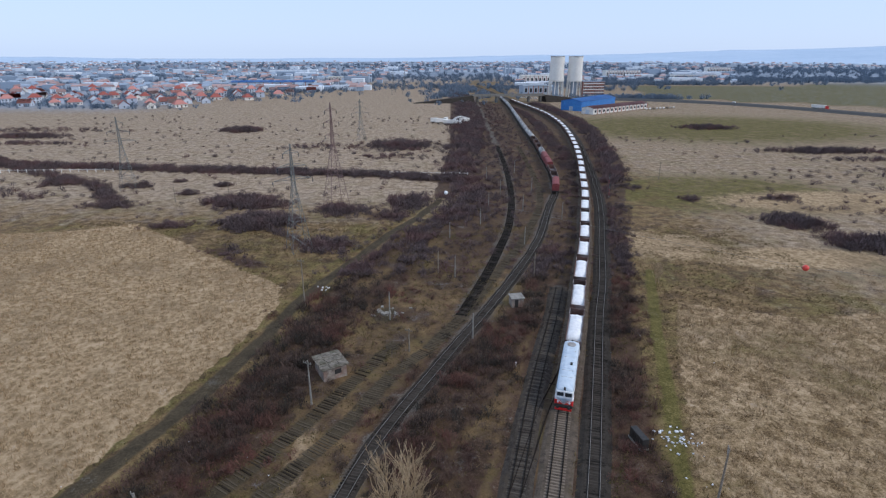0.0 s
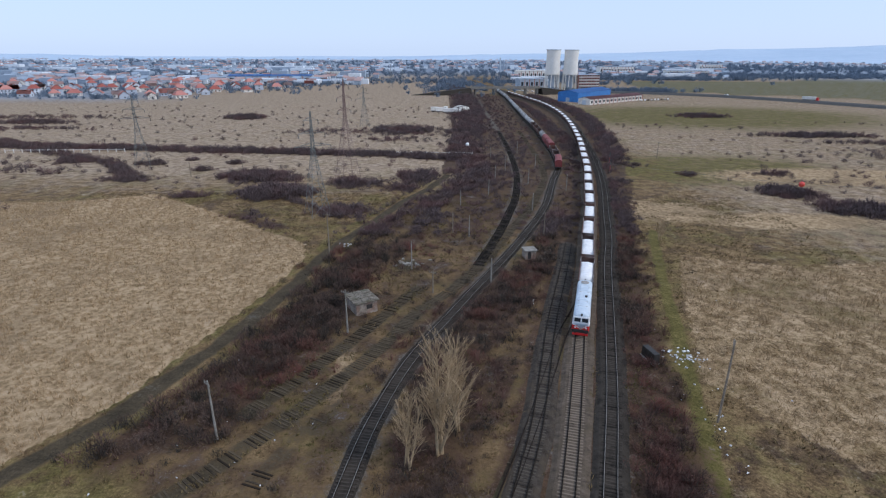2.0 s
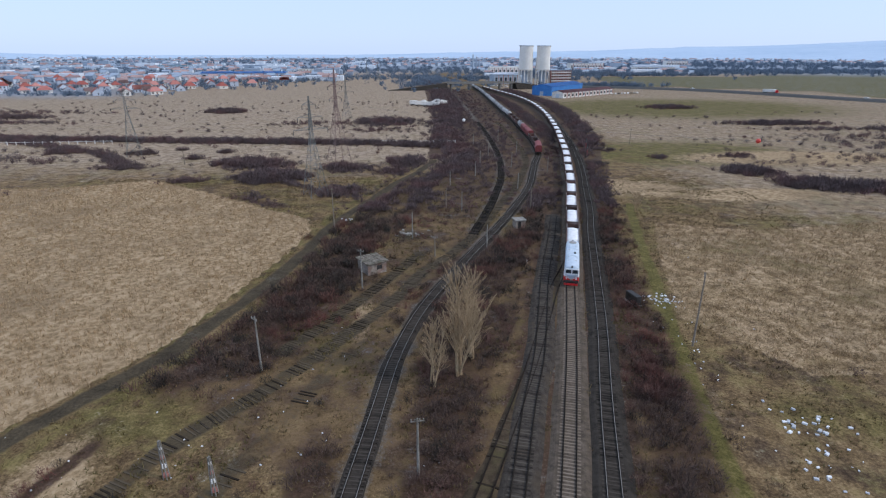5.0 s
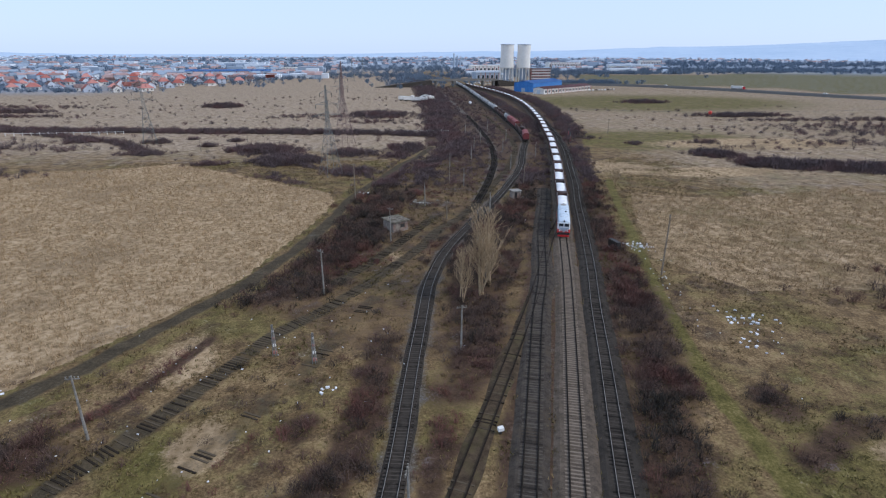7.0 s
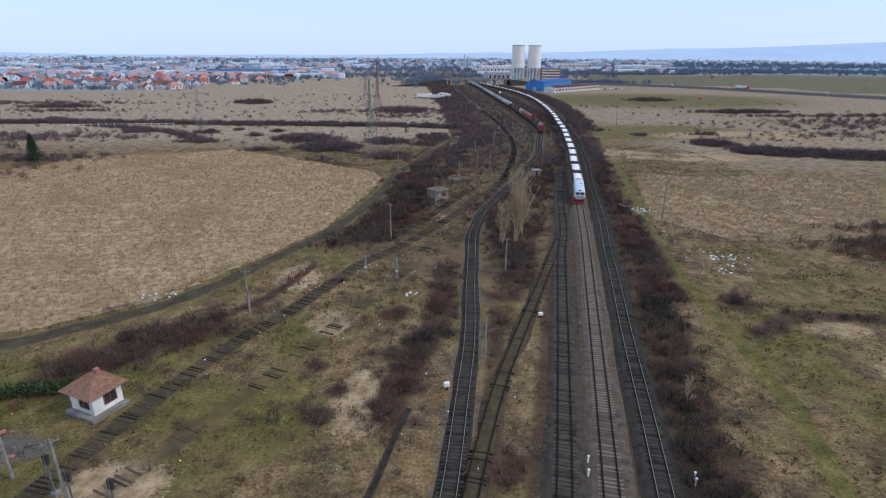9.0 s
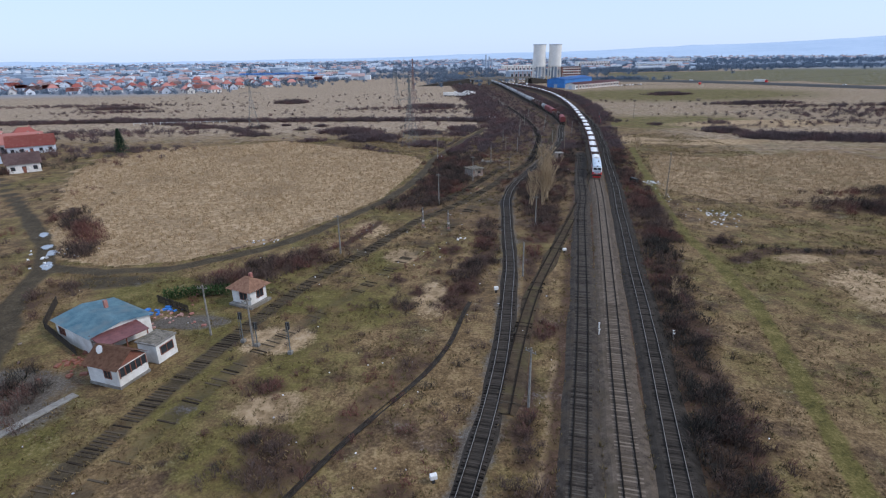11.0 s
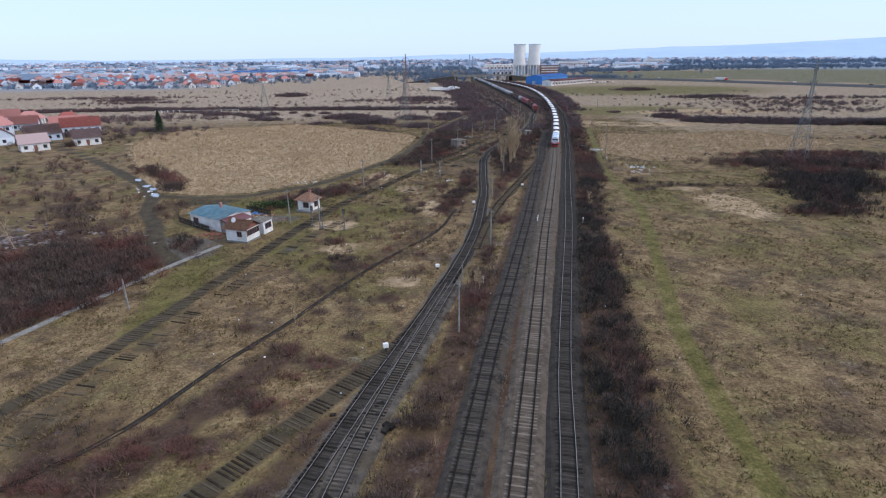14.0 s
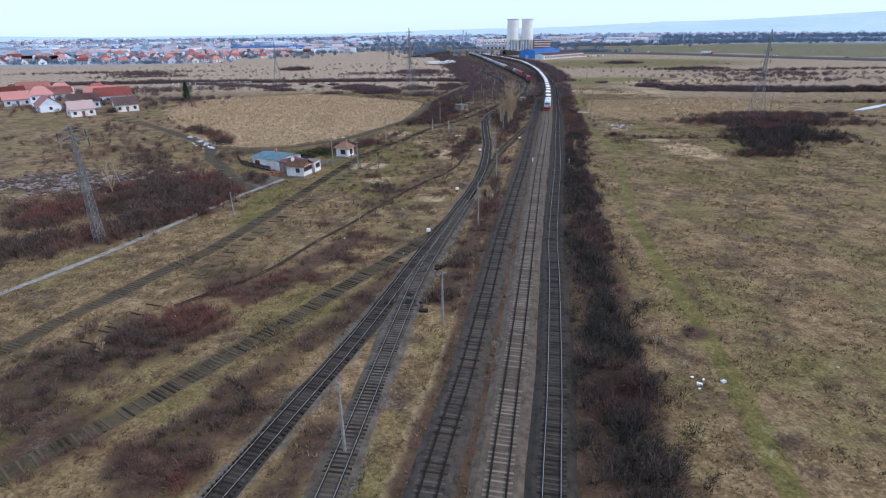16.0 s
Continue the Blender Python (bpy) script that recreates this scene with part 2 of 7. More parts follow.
M = {
    "ground": ground_material(),
    "ballast": surface("crushed_stone_ballast", (0.048, 0.037, 0.028), (0.155, 0.122, 0.092), 1.2, 0.95, fine=14, bump=0.9, stain=(0.085, 0.066, 0.045)),
    "loop_ballast": surface("rusty_grey_ballast", (0.022, 0.018, 0.015), (0.088, 0.073, 0.059), 1.1, 0.95, fine=13, bump=0.9, stain=(0.07, 0.054, 0.038)),
    "dark_ballast": surface("oily_old_ballast", (0.017, 0.0145, 0.012), (0.062, 0.052, 0.042), 1.0, 0.95, fine=12, bump=0.9, stain=(0.05, 0.042, 0.034)),
    "weedy_bed": surface("weed_grown_track_bed", (0.03, 0.021, 0.014), (0.10, 0.072, 0.045), 0.8, 0.95, fine=9, bump=0.8, stain=(0.085, 0.07, 0.033)),
    "old_sleeper": surface("grey_weathered_sleeper", (0.024, 0.018, 0.013), (0.09, 0.07, 0.048), 2.0, 0.95, per_object=0.7, island=0.7),
    "yard_bed": surface("weedy_old_ballast", (0.038, 0.032, 0.026), (0.15, 0.126, 0.10), 0.7, 0.95, fine=10, bump=0.8, stain=(0.075, 0.058, 0.036)),
    "mossy_slab": surface("mossy_dark_slab", (0.07, 0.06, 0.047), (0.27, 0.24, 0.195), 1.6, 0.95, bump=0.5, stain=(0.085, 0.08, 0.05)),
    "grimy_sleeper": surface("oil_stained_concrete_sleeper", (0.024, 0.02, 0.017), (0.09, 0.077, 0.063), 2.0, 0.9, per_object=0.5, island=0.5),
    "bright_rail": surface("polished_rail_steel", (0.16, 0.145, 0.125), (0.30, 0.275, 0.24), 2.0, 0.5, 0.3),
    "rail": surface("worn_rail_steel", (0.008, 0.0065, 0.005), (0.028, 0.022, 0.017), 2.0, 0.86),
    "rusty_rail": surface("rusty_rail_steel", (0.009, 0.0065, 0.005), (0.028, 0.02, 0.015), 2.0, 0.86),
    "concrete_sleeper": surface("dirty_concrete_sleeper", (0.085, 0.066, 0.05), (0.205, 0.163, 0.125), 2.0, 0.9, per_object=0.5, island=0.5),
    "wood_sleeper": surface("tarred_wood_sleeper", (0.017, 0.0143, 0.0115), (0.064, 0.053, 0.043), 2.0, 0.9, per_object=0.5, island=0.5),
    "scrub": scrub_material("bare_scrub_twigs", (0.05, 0.037, 0.032), (0.15, 0.106, 0.088), (0.19, 0.075, 0.06)),
    "bramble": scrub_material("dark_bramble_twigs", (0.02, 0.021, 0.018), (0.075, 0.066, 0.055), (0.10, 0.06, 0.05)),
    # paler, greyer copy of the scrub, with haze painted in
    "far_scrub": scrub_material("bare_hazed_scrub_twigs", (0.07, 0.055, 0.056), (0.165, 0.125, 0.122), (0.16, 0.09, 0.085)),
    "reed": scrub_material("dry_reed_stalks", (0.185, 0.125, 0.064), (0.53, 0.39, 0.235), (0.34, 0.24, 0.135)),
    "grass": scrub_material("winter_grass_blades", (0.075, 0.055, 0.026), (0.225, 0.165, 0.085), (0.105, 0.095, 0.033)),
    "concrete": surface("weathered_concrete", (0.15, 0.14, 0.122), (0.34, 0.32, 0.285), 1.5, 0.9, bump=0.3, stain=(0.17, 0.15, 0.12)),
    "timber": surface("weathered_timber_pole", (0.13, 0.105, 0.08), (0.33, 0.28, 0.22), 3.0, 0.9),
    "galvanised": surface("galvanised_lattice_steel", (0.10, 0.108, 0.105), (0.22, 0.23, 0.22), 0.8, 0.6, 0.3),
    "red_paint_steel": surface("faded_red_lattice_paint", (0.13, 0.08, 0.075), (0.24, 0.155, 0.145), 0.8, 0.7),
    "bark": surface("pale_poplar_bark", (0.28, 0.205, 0.122), (0.51, 0.385, 0.24), 2.0, 0.9),
    "plaster": surface("dirty_white_plaster", (0.62, 0.60, 0.56), (0.84, 0.82, 0.78), 1.0, 0.9, stain=(0.54, 0.51, 0.46)),
    "old_plaster": surface("crumbling_grey_plaster", (0.14, 0.115, 0.095), (0.38, 0.33, 0.28), 1.2, 0.95, stain=(0.22, 0.12, 0.09)),
    "tile_roof": surface("brown_clay_roof_tile", (0.13, 0.07, 0.045), (0.30, 0.17, 0.11), 2.0, 0.85, bump=0.4),
    "red_roof": surface("red_clay_roof_tile", (0.33, 0.105, 0.085), (0.50, 0.235, 0.20), 1.0, 0.85, per_object=0.8, island=0.5),
    # tile red muted to paint in the haze over the town
    "town_roof": surface("haze_muted_clay_tile", (0.30, 0.205, 0.19), (0.44, 0.32, 0.30), 1.0, 0.85, per_object=0.8, island=0.6),
    "maroon_roof": surface("maroon_sheet_roof", (0.09, 0.03, 0.03), (0.20, 0.075, 0.07), 1.0, 0.6),
    "blue_roof": surface("faded_blue_felt_roof", (0.12, 0.24, 0.30), (0.27, 0.42, 0.48), 0.7, 0.85, stain=(0.30, 0.36, 0.37)),
    "white_load": surface("white_powdered_stone", (0.66, 0.66, 0.66), (0.88, 0.88, 0.87), 1.2, 0.95, bump=0.6),
    "wagon_brown": surface("rust_brown_wagon_paint", (0.05, 0.028, 0.022), (0.15, 0.075, 0.055), 1.0, 0.8, stain=(0.30, 0.27, 0.25), per_object=0.3),
    "wagon_red": surface("oxide_red_wagon_paint", (0.12, 0.022, 0.02), (0.26, 0.05, 0.045), 1.0, 0.7),
    "tank_grey": surface("dusty_grey_tank_paint", (0.26, 0.25, 0.24), (0.50, 0.49, 0.47), 0.8, 0.6, stain=(0.18, 0.15, 0.12), per_object=0.5),
    "loco_roof": surface("pale_blue_grey_roof_paint", (0.38, 0.46, 0.54), (0.62, 0.69, 0.75), 0.8, 0.5, stain=(0.55, 0.60, 0.64)),
    "loco_red": surface("bright_red_loco_paint", (0.50, 0.015, 0.015), (0.66, 0.03, 0.028), 1.5, 0.4),
    "loco_white": surface("white_loco_paint", (0.70, 0.70, 0.70), (0.84, 0.84, 0.83), 1.5, 0.4),
    "black": surface("black_running_gear", (0.012, 0.012, 0.012), (0.045, 0.04, 0.036), 2.0, 0.7),
    "glass": surface("dark_window_glass", (0.02, 0.024, 0.03), (0.05, 0.056, 0.064), 1.0, 0.12),
    "asphalt": surface("worn_asphalt", (0.045, 0.045, 0.045), (0.10, 0.098, 0.095), 0.5, 0.9),
    "litter": surface("pale_scattered_litter", (0.45, 0.46, 0.48), (0.80, 0.80, 0.80), 3.0, 0.8, island=0.8),
    "tower": surface("pale_tower_concrete", (0.70, 0.68, 0.63), (0.84, 0.82, 0.77), 0.05, 0.9, fine=0.4),
    # blue cast of walls and blocks is distance haze in the colour
    "town_wall": surface("haze_blue_render_wall", (0.46, 0.51, 0.59), (0.70, 0.74, 0.79), 0.3, 0.9, per_object=0.6),
    "grey_block": surface("haze_grey_block_render", (0.32, 0.38, 0.46), (0.50, 0.56, 0.63), 0.2, 0.9, per_object=0.7),
    "blue_sheet": surface("bright_blue_sheet_metal", (0.03, 0.14, 0.42), (0.06, 0.24, 0.58), 0.3, 0.5),
    "brick_red": surface("dull_red_brick", (0.26, 0.11, 0.09), (0.44, 0.21, 0.17), 0.5, 0.9, stain=(0.5, 0.42, 0.37)),
    "marker_red": surface("red_marker_sphere", (0.62, 0.05, 0.035), (0.72, 0.08, 0.055), 2.0, 0.4),
    "marker_white": surface("white_marker_sphere", (0.78, 0.78, 0.78), (0.86, 0.86, 0.86), 2.0, 0.4),
    "fir": surface("dark_fir_needles", (0.012, 0.025, 0.014), (0.04, 0.065, 0.035), 2.0, 0.9, island=0.6),
    "hedge": surface("dark_evergreen_hedge", (0.018, 0.04, 0.014), (0.06, 0.10, 0.035), 2.0, 0.9, island=0.6),
    "brown_wood": surface("red_brown_boarding", (0.14, 0.05, 0.03), (0.28, 0.11, 0.07), 3.0, 0.8),
    "blue_barrel": surface("blue_tarpaulin", (0.02, 0.12, 0.42), (0.05, 0.22, 0.6), 2.0, 0.6),
    "water": surface("puddle_water", (0.20, 0.22, 0.24), (0.30, 0.32, 0.34), 0.5, 0.06),
    # pale blue is horizon haze put into the hills' base colour
    "hill": surface("haze_blue_wooded_hill", (0.40, 0.51, 0.64), (0.48, 0.58, 0.70), 0.002, 1.0, fine=0.02),
    # bare woods tinted blue-grey, haze painted into the twigs
    "far_wood": surface("haze_blue_woodland", (0.10, 0.135, 0.185), (0.20, 0.25, 0.315), 0.02, 1.0, fine=0.15, island=0.4),
}


# ---- mesh helpers ----
def np_mesh(name, verts, faces, mat, smooth=False):
    """An object from arrays: verts (n, 3) and faces (m, 3) or (m, 4)."""
    me = bpy.data.meshes.new(name)
    verts, faces = np.asarray(verts, np.float32), np.asarray(faces, np.int32)
    k = faces.shape[1]
    me.vertices.add(len(verts))
    me.vertices.foreach_set("co", verts.ravel())
    me.loops.add(faces.size)
    me.loops.foreach_set("vertex_index", faces.ravel())
    me.polygons.add(len(faces))
    me.polygons.foreach_set("loop_start", np.arange(0, faces.size, k, dtype=np.int32))
    me.polygons.foreach_set("use_smooth", np.full(len(faces), smooth))
    me.update(calc_edges=True)
    me.materials.append(mat)
    return new(name, me)


def part(name, bm, mat, parent, label="", smooth=False):
    me = bpy.data.meshes.new(name)
    bmesh.ops.recalc_face_normals(bm, faces=bm.faces)
    for fc in bm.faces:
        fc.smooth = smooth
    bm.to_mesh(me)
    bm.free()
    me.materials.append(mat)
    ob = new(name, me)
    if parent is not None:
        ob.parent = parent
    if label:
        ob["label"] = label
    return ob


def box(bm, cx, cy, cz, sx, sy, sz, rz=0.0, bevel=0.0):
    """A box by its centre and sizes, added to bm; bevel rounds its edges."""
    r = bmesh.ops.create_cube(bm, size=1, matrix=Matrix.Translation((cx, cy, cz)) @ Matrix.Rotation(rz, 4, "Z") @ Matrix.Diagonal((sx, sy, sz, 1)))
    if bevel:
        es = list({e for v in r["verts"] for e in v.link_edges})
        bmesh.ops.bevel(bm, geom=es, offset=bevel, segments=2, affect="EDGES", profile=0.6)
    return bm


def bar(bm, a, b, r0, r1=None, sides=5):
    """A tapered bar from a to b."""
    a, b = Vector(a), Vector(b)
    d = b - a
    m = Matrix.Translation((a + b) / 2) @ d.to_track_quat("Z", "Y").to_matrix().to_4x4()
    bmesh.ops.create_cone(bm, cap_ends=True, segments=sides, radius1=r0, radius2=r0 if r1 is None else r1, depth=d.length, matrix=m)
    return bm


def prism(bm, outline, z0, z1):
    """A closed upright prism over a plan outline."""
    lo = [bm.verts.new((x, y, z0)) for x, y in outline]
    hi = [bm.verts.new((x, y, z1)) for x, y in outline]
    n = len(outline)
    for i in range(n):
        bm.faces.new((lo[i], lo[(i + 1) % n], hi[(i + 1) % n], hi[i]))
    bm.faces.new(hi)
    bm.faces.new(lo[::-1])
    return bm


def thing(name, label, category, x=0, y=0, z=0, rz=0.0, group="", kind=""):
    e = new(name)
    e.empty_display_size = 0.1
    e.matrix_basis = pose(x, y, z, 0, 0, rz)
    return tagged(e, label, category, group, kind)


def spline(points, step=1.0):
    """Evenly spaced points and headings along a smooth line through the given plan points."""
    p = np.array(points, float)
    q = np.vstack([2 * p[0] - p[1], p, 2 * p[-1] - p[-2]])
    out = []
    for i in range(1, len(q) - 2):
        t = np.linspace(0, 1, 24, endpoint=False)[:, None]
        a, b, c, d = q[i - 1], q[i], q[i + 1], q[i + 2]
        out.append(0.5 * (2 * b + (c - a) * t + (2 * a - 5 * b + 4 * c - d) * t**2 + (3 * b - a - 3 * c + d) * t**3))
    s = np.vstack(out + [p[-1:]])
    far = np.r_[0, np.cumsum(np.hypot(*np.diff(s, axis=0).T))]
    u = np.arange(0, far[-1], step)
    xy = np.stack([np.interp(u, far, s[:, 0]), np.interp(u, far, s[:, 1])], 1)
    xy = np.array([xy[max(0, i - 4) : i + 5].mean(0) if 4 <= i < len(xy) - 4 else xy[i] for i in range(len(xy))]) if step > 0.9 else xy
    g = np.gradient(xy, axis=0)
    return xy, g / np.linalg.norm(g, axis=1, keepdims=True)


def distance_to(px, py, line):
    """Distance of grid points to a plan polyline."""
    best = np.full(px.shape, 1e9)
    for (x0, y0), (x1, y1) in zip(line[:-1], line[1:]):
        dx, dy = x1 - x0, y1 - y0
        t = np.clip(((px - x0) * dx + (py - y0) * dy) / (dx * dx + dy * dy + 1e-9), 0, 1)
        best = np.minimum(best, np.hypot(px - x0 - t * dx, py - y0 - t * dy))
    return best


def inside(px, py, poly):
    """1 inside a plan polygon, falling off over its edge."""
    hit = np.zeros(px.shape, bool)
    for (x0, y0), (x1, y1) in zip(poly, poly[1:] + poly[:1]):
        cross = ((y0 > py) != (y1 > py)) & (px < (x1 - x0) * (py - y0) / (y1 - y0 + 1e-12) + x0)
        hit ^= cross
    return hit


# ---- plan ----
TRACKS = {  # plan lines of the railway tracks
    "main": [(-66, -225), (-53, -178), (-44.6, -147.6), (-37.2, -121.8), (-24.9, -78.7), (-14.5, -41.8), (-7, -16.6), (8.2, 35.3), (13.3, 53.4), (19.1, 75), (24.9, 95), (31.9, 121.6), (38.5, 146), (46.6, 180), (52.2, 204), (58.3, 235), (66, 275), (74, 325), (80, 372), (84.5, 430), (84, 500), (77, 570), (69, 640), (55, 780), (35, 950)],
    "right": [(-62, -225), (-48.6, -178), (-40.1, -148), (-36.2, -135), (-28.8, -108.6), (-23, -87), (-6.6, -32.8), (1.8, -3.1), (7.8, 17.4), (12.8, 35.1), (18.4, 53.5), (24.6, 76), (32.2, 104), (37.6, 122), (45, 151), (50.5, 172), (57.8, 204), (67, 254), (74, 300), (81, 345), (87, 400), (90, 450), (89, 510), (82, 580), (74, 650), (60, 790), (40, 950)],
    "loop": [(-74, -225), (-59, -178), (-49.8, -145.3), (-44.3, -128), (-35.5, -96.7), (-32, -84.4), (-16.3, -32.2), (-11.7, -16.2), (-7.8, -2.5), (-2.1, 18), (2.9, 35.6), (6.4, 46), (10.4, 61.3), (13.5, 73.8), (17, 86), (21.5, 101), (26.5, 119)],
    "cross": [(-29.8, -47), (-25.3, -31.5), (-20.1, -15.7), (-14.6, -2.1), (-5.9, 18.2), (0.2, 32.7), (5.6, 46), (11.3, 61.3), (15, 71.5), (18.6, 79), (22.2, 87), (25, 95)],
    "yard_a": [(-92, -205), (-79, -172), (-67.8, -145.4), (-62.4, -132.6), (-57.9, -121.8), (-52.1, -106), (-48.4, -95.3), (-43, -81), (-36.5, -63), (-31, -45.5), (-27.4, -31.4), (-24.3, -15.4), (-21.7, -1.6), (-19, 19.1), (-16.6, 36), (-15.2, 45.9), (-12, 59), (-8.2, 69.5), (-3.8, 79.5), (1.6, 92), (8.5, 107), (18, 130), (27, 155), (36, 190), (42.7, 214), (47, 247), (49.5, 289), (52, 337), (53, 387), (57, 497), (60, 610), (58, 785), (44, 950)],
    "yard_b": [(-66.5, -180), (-58.6, -146), (-55.7, -133), (-53.2, -122), (-49.6, -106.4), (-46.4, -95.5), (-41, -79), (-36, -64)],
    "overgrown": [(-94, -148), (-87.3, -141), (-80.9, -134), (-73, -123.7), (-67.7, -116.4), (-61.2, -107), (-53, -95.6), (-45, -84), (-39, -71)],
}
TRACKS["left_a"] = [(-128, -165), (-110, -137), (-101, -120), (-98, -112.7), (-94.2, -105.5), (-90, -96.5), (-85.7, -88.9), (-80.5, -73), (-74.1, -51), (-69.5, -35), (-63.6, -17), (-59.8, -8), (-55.2, 1.7), (-50.5, 9), (-43.4, 23.2), (-39.5, 31), (-33.5, 38), (-26.8, 48), (-21, 58), (-15.5, 68), (-9.6, 82), (-4, 90), (1.5, 101), (7, 114), (14, 133), (21.4, 151.3), (27, 170), (33, 192), (37, 220), (39, 260), (41, 330)]
TRACKS["left_b"] = [(-112, -155), (-102, -140), (-95.2, -128.7), (-90.2, -116), (-86, -106), (-82.2, -91), (-77.5, -75), (-72.2, -59.4), (-67.7, -44.6), (-62.9, -33), (-57.5, -23), (-50.5, -12), (-44.3, -0.1), (-39, 10), (-33.8, 20), (-29.5, 30), (-25.5, 41), (-20.5, 52)]
TRACKS["left_d"] = [(-11, 91), (-16, 80), (-21, 69.5), (-26, 60), (-32, 50)]
TRACKS["left_c"] = [(2.5, 104), (6.5, 117), (10.5, 131), (14.5, 147), (19, 167), (23.8, 203), (26.7, 251), (28, 304), (28.8, 432), (30, 626), (28, 780)]

DIRT = [  # unpaved lanes: plan line, half width
    ([(-4, 200), (-11, 177.3), (-19, 158.9), (-25, 139), (-31, 122), (-34.5, 110), (-36.5, 95), (-39.5, 80), (-43.5, 66), (-49, 50), (-57, 36.5), (-64, 23), (-70.6, 14.5), (-77, 9), (-88, 2), (-101, 1), (-114, 4.3)], 1.5),
    ([(-87, -50), (-95, -40), (-102.8, -22.3), (-109, -12.2), (-114, 4.3), (-122, 17.3), (-141, 40.5), (-173, 77), (-210, 117), (-245, 153)], 1.8),
]
LANE = [(-22, -158), (-18.6, -143.2), (-15.6, -132.7), (-12.8, -120.1), (-9.7, -103.6), (-5.1, -81.6), (3, -58), (9, -40.6), (15, -22), (18.5, -4), (20.5, 14), (24.5, 33), (30, 53), (37, 78), (42, 97), (52, 130)]
FIELD_L = [(-50, 54), (-47.5, 66), (-43, 82), (-40, 96), (-38.5, 108), (-41, 119), (-57, 131), (-78, 149), (-104, 168), (-121, 160), (-150, 156), (-172, 128), (-163, 95), (-141, 52), (-126, 24), (-117, 10), (-100, 4), (-88, 6), (-72, 17), (-60, 36)]
REEDS_R = [(33, 58), (44, 92), (52, 112), (75, 104), (125, 112), (140, 70), (110, 52), (70, 38), (44, 40)]


def belt(line, half):
    return ("belt", line, half)


def blot(x, y, rx, ry, turn=0.0):
    return ("blot", x, y, rx, ry, radians(turn))


